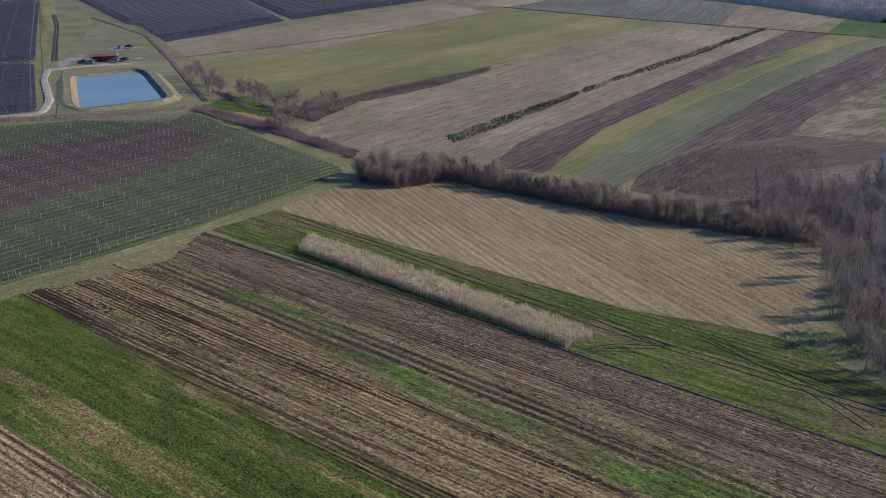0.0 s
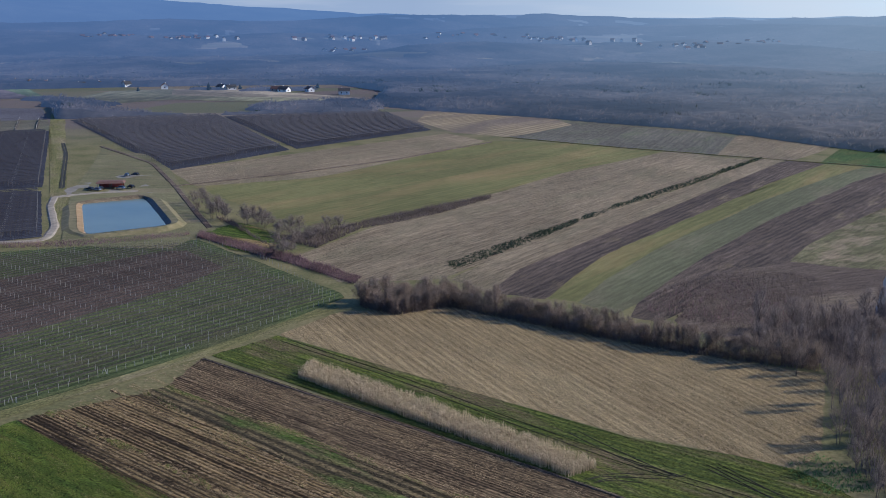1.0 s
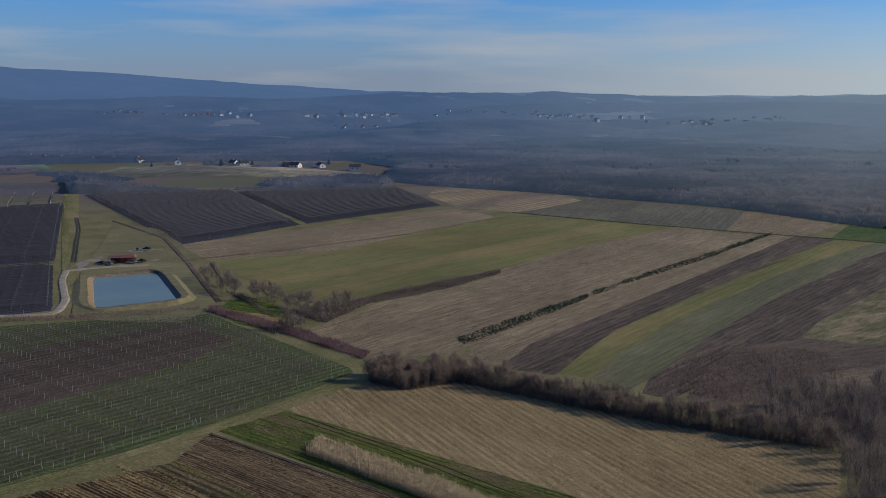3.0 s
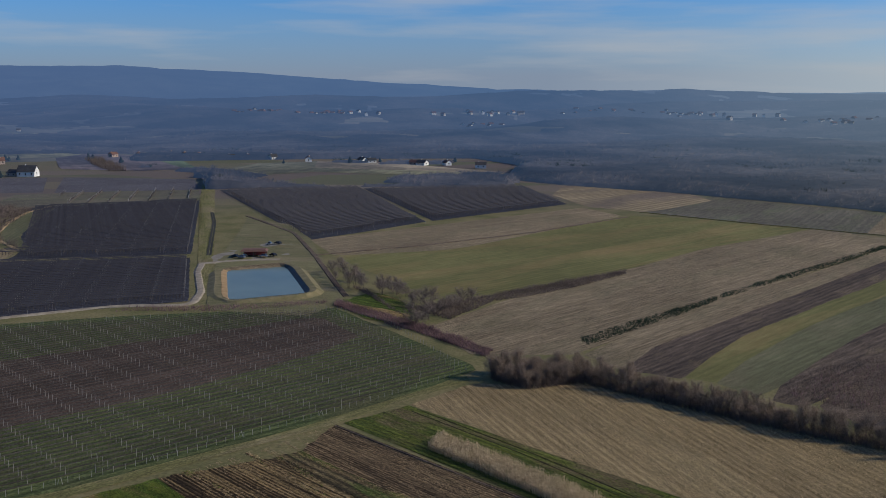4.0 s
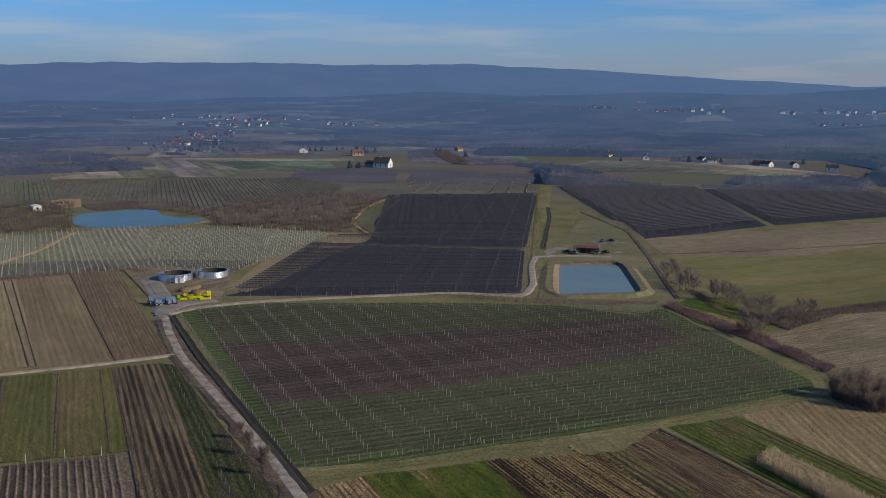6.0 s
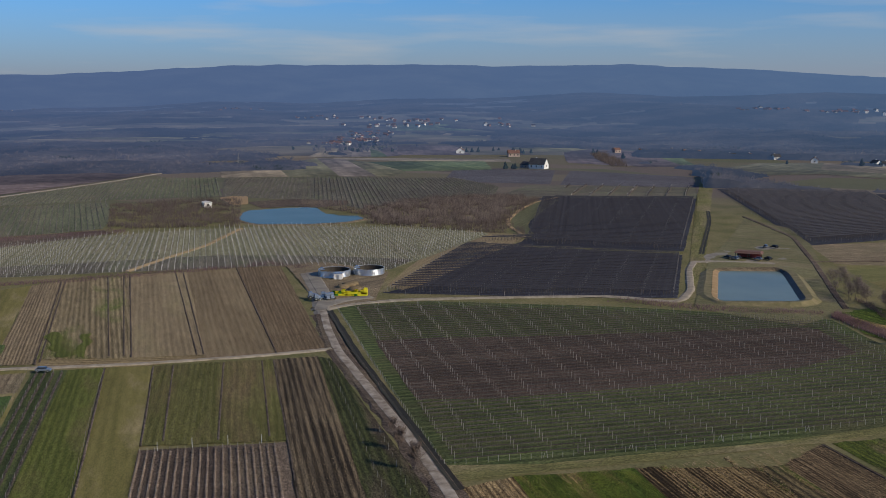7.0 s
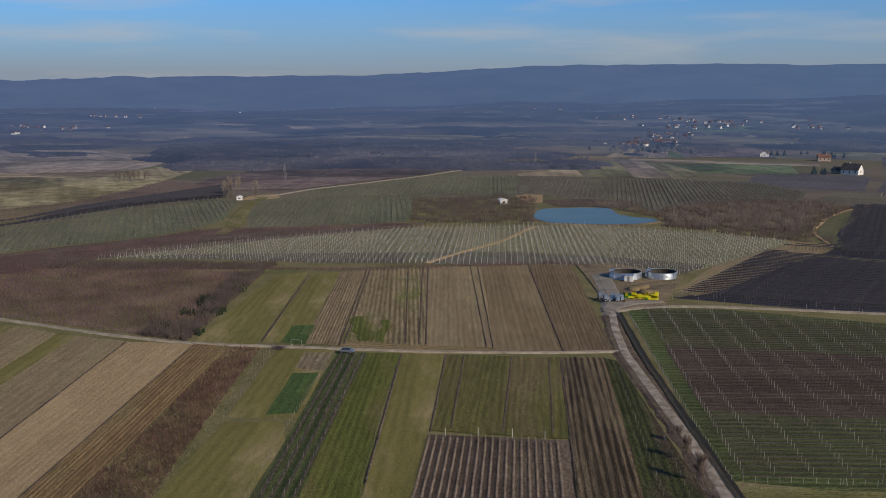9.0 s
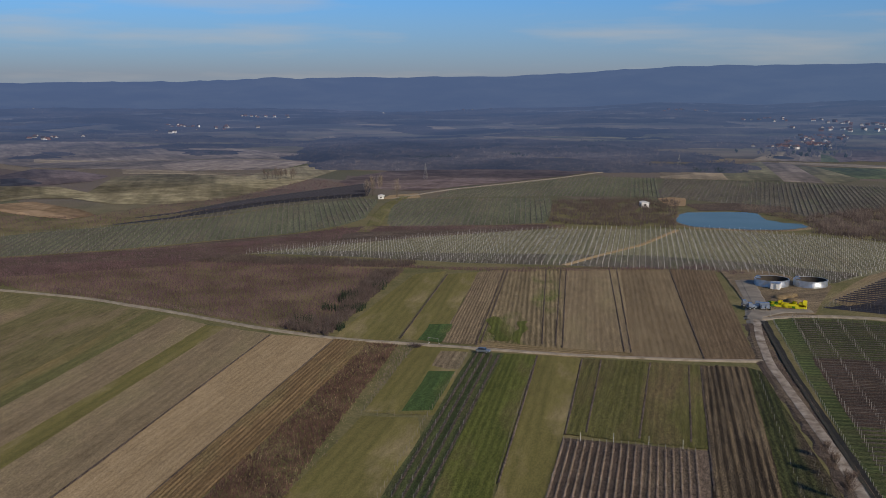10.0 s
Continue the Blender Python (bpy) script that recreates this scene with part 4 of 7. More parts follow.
def scatter(points, spacing, loose=0.8):
    """Uneven places about spacing apart within an outline."""
    px, py = [p[0] for p in points], [p[1] for p in points]
    gx, gy = np.meshgrid(np.arange(min(px), max(px) + spacing, spacing), np.arange(min(py), max(py) + spacing, spacing))
    xs = gx.ravel() + rng.uniform(-loose, loose, gx.size) * spacing * 0.5
    ys = gy.ravel() + rng.uniform(-loose, loose, gx.size) * spacing * 0.5
    keep = inside(points, xs, ys)
    return np.stack([xs[keep], ys[keep]], 1)


class Bulk:
    """Gathers many small solids into one mesh."""

    def __init__(self):
        self.v, self.f, self.n = [], [], 0

    def spikes(self, base, tip, width):
        """Slim three-sided tapering shoots from base to tip."""
        base, tip = np.asarray(base, float), np.asarray(tip, float)
        k = len(base)
        w = np.broadcast_to(np.asarray(width, float), (k,))[:, None]
        turn = rng.uniform(0, 6.283, k)
        ring = [base + w * np.stack([np.cos(turn + a), np.sin(turn + a), 0 * turn], 1) for a in (0, 2.094, 4.189)]
        self.v.append(np.stack([*ring, tip], 1).reshape(-1, 3))
        i = self.n + 4 * np.arange(k)[:, None]
        self.f.append(np.concatenate([i + (0, 1, 3), i + (1, 2, 3), i + (2, 0, 3)]))
        self.n += 4 * k
        return self

    def mounds(self, at, radius, high, sides=6, z0=0.0):
        """Low uneven domes, the dense hearts of far crowns."""
        at = np.asarray(at, float)
        k = len(at)
        r, h = (np.broadcast_to(np.asarray(q, float), (k,)) for q in (radius, high))
        a = np.arange(sides) * 6.283 / sides + rng.uniform(0, 6, (k, 1))
        out = []
        for rr, zz in ((0.8, z0), (1.0, 0.5), (0.6, 0.85)):
            j = rng.uniform(0.75, 1.25, (k, sides))
            out.append(np.stack([at[:, :1] + np.cos(a) * r[:, None] * rr * j, at[:, 1:2] + np.sin(a) * r[:, None] * rr * j, at[:, 2:] + h[:, None] * zz * rng.uniform(0.85, 1.15, (k, sides))], 2))
        top = np.stack([at[:, 0], at[:, 1], at[:, 2] + h], 1)[:, None]
        self.v.append(np.concatenate(out + [top], 1).reshape(-1, 3))
        m = 3 * sides + 1
        faces = []
        for s in range(sides):
            t = (s + 1) % sides
            faces += [(s, t, sides + t), (s, sides + t, sides + s), (sides + s, sides + t, 2 * sides + t), (sides + s, 2 * sides + t, 2 * sides + s), (2 * sides + s, 2 * sides + t, 3 * sides)]
        self.f.append((self.n + m * np.arange(k)[:, None, None] + np.array(faces)[None]).reshape(-1, 3))
        self.n += m * k
        return self

    def wall(self, long, wide, high, step=1.3):
        """A low ragged bank along the local x axis: growth, and under the large orchard's rows painted shadow."""
        k = max(3, int(long / step))
        u = np.linspace(0, long, k) + rng.uniform(-0.3, 0.3, k) * step
        z = high * rng.uniform(0.55, 1.2, k)
        w = wide * rng.uniform(0.35, 0.65, k)
        o = 0 * u
        self.v.append(np.stack([np.stack(q, 1) for q in ((u, -w, o), (u, rng.normal(0, 0.08, k), z), (u, w, o))], 1).reshape(-1, 3))
        i = self.n + 3 * np.arange(k - 1)[:, None]
        self.f.append(np.concatenate([i + (0, 3, 4), i + (0, 4, 1), i + (1, 4, 5), i + (1, 5, 2)]))
        self.n += 3 * k
        return self

    def mesh(self, name, material):
        v, f = np.concatenate(self.v).astype(np.float32), np.concatenate(self.f).astype(np.int32)
        me = bpy.data.meshes.new(name)
        me.vertices.add(len(v))
        me.vertices.foreach_set("co", v.ravel())
        me.loops.add(f.size)
        me.loops.foreach_set("vertex_index", f.ravel())
        me.polygons.add(len(f))
        me.polygons.foreach_set("loop_start", np.arange(0, f.size, 3, dtype=np.int32))
        me.update(calc_edges=True)
        me.validate()
        me.materials.append(material)
        return me


def bare_tree(h, spread, twigs, upright=0.5, stems=1):
    """Trunk with limbs, and a crown of fine bare twigs, as two meshes."""
    wood, crown = Bulk(), Bulk()
    limbs_b, limbs_t = [], []
    for s in range(stems):
        foot = np.array([rng.uniform(-0.5, 0.5) * (stems > 1), rng.uniform(-0.5, 0.5) * (stems > 1), -0.1])
        lean = rng.uniform(-0.10, 0.10, 2) * h
        top = np.array([foot[0] + lean[0], foot[1] + lean[1], h * 0.9])
        wood.spikes([foot], [top], h * 0.016 / math.sqrt(stems))
        for _ in range(9):
            u = rng.uniform(0.25, 0.8)
            b = foot + (top - foot) * u
            a = rng.uniform(0, 6.283)
            reach = spread * (1.1 - u) * rng.uniform(0.6, 1.1)
            t = b + (math.cos(a) * reach, math.sin(a) * reach, h * rng.uniform(0.15, 0.42) * (0.6 + upright))
            t[2] = min(t[2], h * 1.0)
            limbs_b.append(b), limbs_t.append(t)
        limbs_b.append(foot), limbs_t.append(top)
    wood.spikes(limbs_b, limbs_t, h * 0.006)
    lb, lt = np.array(limbs_b), np.array(limbs_t)
    pick = rng.randint(0, len(lb), twigs)
    u = rng.uniform(0.3, 1.0, (twigs, 1))
    b = lb[pick] + (lt[pick] - lb[pick]) * u
    a = rng.uniform(0, 6.283, twigs)
    out = rng.uniform(0.15, 0.5, twigs) * spread * 0.7
    t = b + np.stack([np.cos(a) * out, np.sin(a) * out, rng.uniform(0.05, 0.24, twigs) * h * (0.5 + upright)], 1)
    crown.spikes(b, t, rng.uniform(0.012, 0.03, twigs))
    return wood, crown


def tree_kinds(count, h, spread, twigs, crown_material, upright=0.5, stems=1):
    made = []
    for _ in range(count):
        w, c = bare_tree(h * rng.uniform(0.9, 1.1), spread, twigs, upright, stems)
        made.append((w.mesh("tree", M["bark"]), c.mesh("crown", crown_material)))
    return made


def plant(name, kinds, places, label, category, group, low=0.7, high=1.15):
    for x, y in places:
        wood, crown = kinds[rng.randint(len(kinds))]
        top = new(name, wood)
        s = rng.uniform(low, high)
        top.matrix_world = pose(x, y, 0, 0, 0, rng.uniform(0, 360)) @ Matrix.Diagonal((s, s, s * rng.uniform(0.85, 1.15), 1))
        c = new("crown", crown)
        c.parent = top
        tagged(top, label, category, group)


def thicket(name, label, points, spacing, h, material, shoots=6, lean=0.35, width=0.05, gaps=0.0):
    """A dense stand of shoots that nobody could count."""
    at = scatter(points, spacing)
    if gaps:
        at = at[np.array([noise.noise((x / 11, y / 11, 8.0)) > gaps - 0.45 for x, y in at])]
    k = len(at)
    b = Bulk()
    tall = h * (0.75 + 0.5 * np.array([noise.noise((x / 14, y / 14, 5.0)) for x, y in at])) * rng.uniform(0.7, 1.2, k)
    base = np.repeat(np.column_stack([at, np.full(k, -0.05)]), shoots, 0)
    base[:, :2] += rng.uniform(-0.4, 0.4, (k * shoots, 2)) * spacing
    hh = np.repeat(tall, shoots) * rng.uniform(0.6, 1.1, k * shoots)
    tip = base + np.column_stack([rng.normal(0, lean, (k * shoots, 2)) * hh[:, None] * 0.5, hh])
    b.spikes(base, tip, width * rng.uniform(0.7, 1.5, k * shoots))
    mid = base + (tip - base) * rng.uniform(0.3, 0.7, (k * shoots, 1))
    b.spikes(mid, mid + np.column_stack([rng.normal(0, 0.5, (k * shoots, 2)), rng.uniform(0.3, 0.5, k * shoots)]) * hh[:, None] * 0.5, width * 0.7)
    ob = new(name, b.mesh(name, material))
    return tagged(ob, label, "thicket", kind="stuff")


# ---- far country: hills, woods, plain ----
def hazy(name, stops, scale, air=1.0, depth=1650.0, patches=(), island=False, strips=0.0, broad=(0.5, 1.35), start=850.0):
    """Far backdrop land: kilometres of lit air painted in as emission growing with distance."""
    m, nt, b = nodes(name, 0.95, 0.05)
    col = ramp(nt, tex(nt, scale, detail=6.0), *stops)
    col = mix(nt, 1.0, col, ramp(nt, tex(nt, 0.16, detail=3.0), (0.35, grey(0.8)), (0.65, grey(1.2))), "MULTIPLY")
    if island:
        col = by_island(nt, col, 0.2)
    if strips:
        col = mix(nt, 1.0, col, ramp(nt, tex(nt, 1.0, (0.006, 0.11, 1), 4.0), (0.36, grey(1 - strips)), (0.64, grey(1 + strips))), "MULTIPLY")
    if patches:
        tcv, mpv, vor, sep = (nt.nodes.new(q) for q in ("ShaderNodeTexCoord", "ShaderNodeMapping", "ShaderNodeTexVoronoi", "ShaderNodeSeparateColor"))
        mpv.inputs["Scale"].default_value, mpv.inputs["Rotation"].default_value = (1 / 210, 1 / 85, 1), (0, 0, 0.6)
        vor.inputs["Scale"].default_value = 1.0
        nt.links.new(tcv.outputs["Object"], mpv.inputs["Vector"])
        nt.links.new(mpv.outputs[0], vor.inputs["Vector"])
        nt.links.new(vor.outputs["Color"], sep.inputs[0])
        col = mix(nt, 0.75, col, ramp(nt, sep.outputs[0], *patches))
    # broad tones; in the woods the dark ones stand in for shaded valleys
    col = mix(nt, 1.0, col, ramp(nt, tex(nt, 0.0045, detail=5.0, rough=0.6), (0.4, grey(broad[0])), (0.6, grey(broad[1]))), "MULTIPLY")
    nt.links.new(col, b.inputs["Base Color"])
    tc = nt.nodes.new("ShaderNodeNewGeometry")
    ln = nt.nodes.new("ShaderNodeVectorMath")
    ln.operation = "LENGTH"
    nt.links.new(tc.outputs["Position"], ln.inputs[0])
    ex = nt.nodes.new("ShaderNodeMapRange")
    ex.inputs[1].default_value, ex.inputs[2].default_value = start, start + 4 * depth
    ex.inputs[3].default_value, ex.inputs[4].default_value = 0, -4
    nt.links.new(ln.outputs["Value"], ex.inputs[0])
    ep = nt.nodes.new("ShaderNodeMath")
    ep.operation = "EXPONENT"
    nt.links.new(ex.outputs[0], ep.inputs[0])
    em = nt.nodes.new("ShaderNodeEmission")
    # the painted air glow is brighter and paler towards the sun
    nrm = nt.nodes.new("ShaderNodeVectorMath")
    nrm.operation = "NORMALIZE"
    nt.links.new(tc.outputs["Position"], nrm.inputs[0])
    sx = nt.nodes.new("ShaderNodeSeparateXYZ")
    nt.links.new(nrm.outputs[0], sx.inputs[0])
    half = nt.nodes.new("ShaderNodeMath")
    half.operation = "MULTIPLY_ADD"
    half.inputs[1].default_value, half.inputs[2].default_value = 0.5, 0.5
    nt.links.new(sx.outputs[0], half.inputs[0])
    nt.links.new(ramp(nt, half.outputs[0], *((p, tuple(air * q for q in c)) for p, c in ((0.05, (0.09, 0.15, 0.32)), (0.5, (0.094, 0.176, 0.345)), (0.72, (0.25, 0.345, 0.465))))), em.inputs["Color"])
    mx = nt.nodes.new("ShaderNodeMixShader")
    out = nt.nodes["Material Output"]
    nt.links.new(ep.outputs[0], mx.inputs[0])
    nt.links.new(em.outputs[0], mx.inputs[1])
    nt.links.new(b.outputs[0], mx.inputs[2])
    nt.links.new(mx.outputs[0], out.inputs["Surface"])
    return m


# these far materials glow with painted haze, though none is a light source
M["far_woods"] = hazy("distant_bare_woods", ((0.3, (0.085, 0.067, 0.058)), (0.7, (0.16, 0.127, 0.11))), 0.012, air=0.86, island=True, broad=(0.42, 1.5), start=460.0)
M["far_canopy"] = hazy("distant_dark_canopy", ((0.3, (0.05, 0.041, 0.036)), (0.7, (0.1, 0.082, 0.072))), 0.012, air=0.84, broad=(0.35, 1.5), start=460.0)
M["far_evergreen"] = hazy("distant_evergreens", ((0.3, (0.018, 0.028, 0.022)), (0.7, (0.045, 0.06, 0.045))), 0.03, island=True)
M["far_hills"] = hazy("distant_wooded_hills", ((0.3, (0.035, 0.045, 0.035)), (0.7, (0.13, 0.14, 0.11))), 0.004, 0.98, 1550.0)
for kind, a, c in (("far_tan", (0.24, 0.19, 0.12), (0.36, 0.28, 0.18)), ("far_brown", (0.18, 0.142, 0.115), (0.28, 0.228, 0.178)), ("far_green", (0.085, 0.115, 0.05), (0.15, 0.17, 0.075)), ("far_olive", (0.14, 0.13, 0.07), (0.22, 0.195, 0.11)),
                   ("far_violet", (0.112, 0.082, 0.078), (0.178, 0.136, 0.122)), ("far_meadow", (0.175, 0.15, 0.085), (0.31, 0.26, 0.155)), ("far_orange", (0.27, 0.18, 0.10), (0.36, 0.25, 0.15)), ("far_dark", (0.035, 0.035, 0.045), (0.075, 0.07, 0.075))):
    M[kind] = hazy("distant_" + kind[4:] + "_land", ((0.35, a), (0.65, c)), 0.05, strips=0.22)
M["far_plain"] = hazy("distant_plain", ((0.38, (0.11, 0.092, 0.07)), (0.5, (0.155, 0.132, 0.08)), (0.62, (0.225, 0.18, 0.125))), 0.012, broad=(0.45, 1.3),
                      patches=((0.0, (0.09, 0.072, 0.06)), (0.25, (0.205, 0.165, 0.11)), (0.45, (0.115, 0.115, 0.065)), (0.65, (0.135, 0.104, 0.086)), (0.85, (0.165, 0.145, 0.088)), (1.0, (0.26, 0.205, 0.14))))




def polar(a, r):
    return -r * math.sin(radians(a)), r * math.cos(radians(a))


def ridge_line(a):
    """Elevation of the far skyline over the eye, in degrees, by azimuth to the left."""
    marks = ((-60, 0.3), (-30, 0.2), (-5, 0.18), (3, 0.45), (10, 0.85), (17, 1.35), (24, 1.68), (30, 1.6), (36, 1.72), (46, 1.62), (50, 1.35), (55, 1.1), (65, 1.0), (74, 0.75), (84, 0.6), (120, 0.5))
    for (a0, e0), (a1, e1) in zip(marks, marks[1:]):
        if a0 <= a <= a1:
            return e0 + (e1 - e0) * (a - a0) / (a1 - a0) + 0.07 * noise.noise((a * 0.5, 0, 0)) + 0.05 * noise.noise((a * 1.6, 4, 0))
    return 0.3


def far_hills():
    verts, faces = [], []
    cols = [-75 + 0.5 * i for i in range(441)]
    prof = ((3400, 0.0), (3650, 0.25), (3950, 0.55), (4250, 0.85), (4500, 1.0), (4700, 0.8), (4880, 0.2))
    for a in cols:
        aa = max(-60, min(119, a))
        top = EYE + 4500 * math.tan(radians(ridge_line(aa)))
        for r, k in prof:
            x, y = polar(a, r)
            verts.append((x, y, top * k * (1 + (0.28 * noise.noise((x / 420, y / 420, 1)) + 0.07 * noise.noise((x / 190, y / 190, 4))) * (k < 1)) - 3 * (k == 0)))
    n = len(prof)
    for i in range(len(cols) - 1):
        for j in range(n - 1):
            p = i * n + j
            faces.append((p, p + n, p + n + 1, p + 1))
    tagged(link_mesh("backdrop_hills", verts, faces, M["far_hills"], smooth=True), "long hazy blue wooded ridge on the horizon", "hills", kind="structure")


far_hills()


def wooded(x, y):
    """How far within a wood a place of the far country lies: above zero is wood."""
    r, a = math.hypot(x, y), math.degrees(math.atan2(-x, y))
    n = noise.noise((a * 0.13, r / 150, 2.0)) + 0.6 * noise.noise((x / 95, y / 95, 6.0)) + 0.25 * noise.noise((x / 30, y / 30, 1.0))
    a += 5 * noise.noise((x / 160, y / 160, 11.0))
    if a < 3:
        start = 640 + (a + 25) * 9.6
        return min((r - start) / 30, n + (0.85 if r < 1700 else 0.4))
    if a < 22:
        if r < 848 or a > 20 and r < 1000:
            return -1.0
        if r < 968 - 3.5 * a:
            return n + 0.1
        if r < 985:
            return n - 0.15
        if r < 1240:
            return n - (0.75 if r < 1130 else 0.4)
        return n + (0.6 if r < 1800 else 0.45)
    if a < 34:
        if r < 1420:
            return n - 0.75
        return n + (0.3 if a < 29 else 0.0)
    core = min((a - 43) / 5, (69 - a) / 6, (r - 1005) / 60, (1750 - r) / 160)
    if core > 0:
        return n - 0.3 + 0.75 * min(1.0, core)
    if a < 46:
        return n - (1.2 if r < 1100 else 0.7 if r < 1450 else 0.1 if r < 2500 else -0.2)
    if r < 1300:
        return -1.0
    return n - (0.3 if r < 1700 else 0.12 if r < 2400 else -0.2)


def far_country():
    """The rolling backdrop past the last plots: open land."""
    cols = [-75 + 0.6 * i for i in range(367)]
    rs = [1250.0 * 1.012 ** i for i in range(89)]
    n = len(rs)
    low = []
    for a in cols:
        for r in rs:
            x, y = polar(a, r)
            low.append((x, y, height(x, y) - (0.0 if r > 1251 else 0.3)))
    quads = [(i * n + j, (i + 1) * n + j, (i + 1) * n + j + 1, i * n + j + 1) for i in range(len(cols) - 1) for j in range(n - 1)]
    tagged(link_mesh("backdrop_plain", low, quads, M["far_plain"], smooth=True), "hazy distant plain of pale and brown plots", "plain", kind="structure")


def far_woods():
    """Bare woods on the rolling land: every tree a loose dome of twigs with shoots standing out of it."""
    gap = 1 / 112
    at = []
    for j in range(int(math.log(3450 / 640) / gap)):
        for i in range(int(radians(132) / gap)):
            r = 640 * math.exp((j + rng.uniform(-0.45, 0.45)) * gap)
            x, y = polar(-42 + math.degrees((i + rng.uniform(-0.45, 0.45)) * gap), r)
            w = wooded(x, y)
            if w > 0:
                at.append((x, y, height(x, y), r, min(1.0, 0.55 + 0.9 * w)))
    at = np.array(at)
    kinds = np.array([noise.noise((x / 60, y / 60, 4.4)) for x, y in at[:, :2]])
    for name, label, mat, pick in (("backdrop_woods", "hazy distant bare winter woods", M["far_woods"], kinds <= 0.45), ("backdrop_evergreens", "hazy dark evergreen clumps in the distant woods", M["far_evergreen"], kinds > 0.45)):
        p = at[pick]
        k = len(p)
        tall = p[:, 4] * rng.uniform(6.0, 11.0, k) * (1 + 0.35 * np.array([noise.noise((x / 45, y / 45, 9.0)) for x, y in p[:, :2]]))
        size = p[:, 3] * gap
        b = Bulk()
        near = p[:, 3] < 1450
        for q, n in ((near, 14), (~near, 4)):
            m = int(q.sum()) * n
            high, wide = np.repeat(tall[q], n), np.repeat(size[q], n)
            root = np.repeat(p[q, :3], n, 0) + np.column_stack([rng.normal(0, 0.22, (m, 2)) * wide[:, None], high * rng.uniform(0.05, 0.6, m)])
            b.spikes(root, root + np.column_stack([rng.normal(0, 0.3, (m, 2)) * high[:, None], high * rng.uniform(0.22, 0.42, m)]), np.repeat(p[q, 3], n) * 0.00048)
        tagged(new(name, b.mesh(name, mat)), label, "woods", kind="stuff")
    # one closed canopy sheet, darker than the twigs, fills the woods between trees
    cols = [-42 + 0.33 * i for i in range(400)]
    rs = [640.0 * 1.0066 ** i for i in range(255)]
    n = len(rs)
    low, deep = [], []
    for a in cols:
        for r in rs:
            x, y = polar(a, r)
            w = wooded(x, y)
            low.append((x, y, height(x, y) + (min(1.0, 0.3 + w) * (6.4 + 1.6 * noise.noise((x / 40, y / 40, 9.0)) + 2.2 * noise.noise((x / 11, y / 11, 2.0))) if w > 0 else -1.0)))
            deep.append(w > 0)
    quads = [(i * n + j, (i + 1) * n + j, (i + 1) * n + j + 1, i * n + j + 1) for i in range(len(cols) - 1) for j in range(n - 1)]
    tagged(link_mesh("backdrop_canopy", low, [q for q in quads if any(deep[p] for p in q)], M["far_canopy"], smooth=True), "dark brown canopy sheet of the distant woods", "woods", kind="stuff")


far_country()
far_woods()

# plots of the far country, haze painted into their materials as glow
field("stubble_field", "pale tan plot on the slope by the village", [(-822.5, 930.6), (-917.2, 1072.2), (-919.5, 1104.3), (-803.0, 956.6)], 128.3, M["far_tan"], lift=0.1)
field("fallow_field", "brown fallow plot below the village", [(-929.7, 1116.6), (-910.3, 1126.1), (-785.4, 967.9), (-803.0, 956.6)], 128.4, M["far_brown"], lift=0.1)
field("fallow_field", "brown fallow plot below the village", [(-920.4, 1138.5), (-888.6, 1137.5), (-764.8, 981.1), (-785.4, 967.9)], 128.4, M["far_brown"], lift=0.1)
field("grass_field", "small green plot below the village", [(-870.2, 1113.9), (-836.2, 1086.5), (-747.9, 992.2), (-764.8, 981.1)], 128.4, M["far_green"], lift=0.1)
field("fallow_field", "violet-brown plot below the village", [(-878.5, 1142.9), (-865.1, 1166.7), (-751.1, 1028.4), (-747.9, 992.2)], 130.9, M["far_violet"], lift=0.1)
field("fallow_field", "wide violet-brown field by the red-roofed house", [(-894.6, 1206.5), (-823.0, 1250.5), (-678.3, 1076.1), (-756.0, 1025.4)], 127.4, M["far_violet"], lift=0.1)
field("stubble_field", "long thin straw strip between fields", [(-793.2, 942.7), (-600.8, 1034.7), (-572.4, 992.3), (-762.0, 905.6)], 25.6, M["far_tan"], lift=0.1)
field("meadow", "long green meadow below the farmhouses", [(-715.4, 899.8), (-604.6, 983.5), (-528.1, 875.6), (-593.8, 805.2)], 142.1, M["far_green"], lift=0.1)
field("meadow", "pale olive field on the round slope", [(-758.6, 804.9), (-807.1, 927.5), (-601.9, 724.7), (-638.0, 693.1)], 135.3, M["far_olive"], lift=0.1)
field("fallow_field", "dark brown field on the round slope", [(-807.1, 927.5), (-756.2, 921.4), (-572.6, 743.6), (-601.9, 724.7)], 135.3, M["far_brown"], lift=0.1)
field("meadow", "grey-olive field on the round slope", [(-756.2, 921.4), (-710.0, 903.4), (-583.2, 803.1), (-563.1, 750.2), (-572.6, 743.6)], 135.9, M["far_olive"], lift=0.1)
field("stubble_field", "pale field above the vineyard", [(-747.4, 714.5), (-758.6, 804.9), (-638.0, 693.1), (-685.4, 654.9)], 137.2, M["far_tan"], lift=0.1)
field("grass_field", "green field behind the village", [(-1286.6, 1715.7), (-1214.0, 1800.5), (-1123.3, 1792.7), (-1066.8, 1681.7), (-1189.5, 1586.0)], 126.8, M["far_green"], lift=0.1)
field("meadow", "olive field rising to the woods", [(-1128.3, 1869.4), (-959.6, 1884.8), (-820.3, 1691.6), (-945.3, 1691.8)], 135.9, M["far_olive"], lift=0.1)
field("stubble_field", "thin straw strip before the woods", [(-1076.2, 1596.1), (-933.0, 1648.2), (-907.6, 1593.1), (-1033.3, 1541.8)], 20.0, M["far_tan"], lift=0.1)
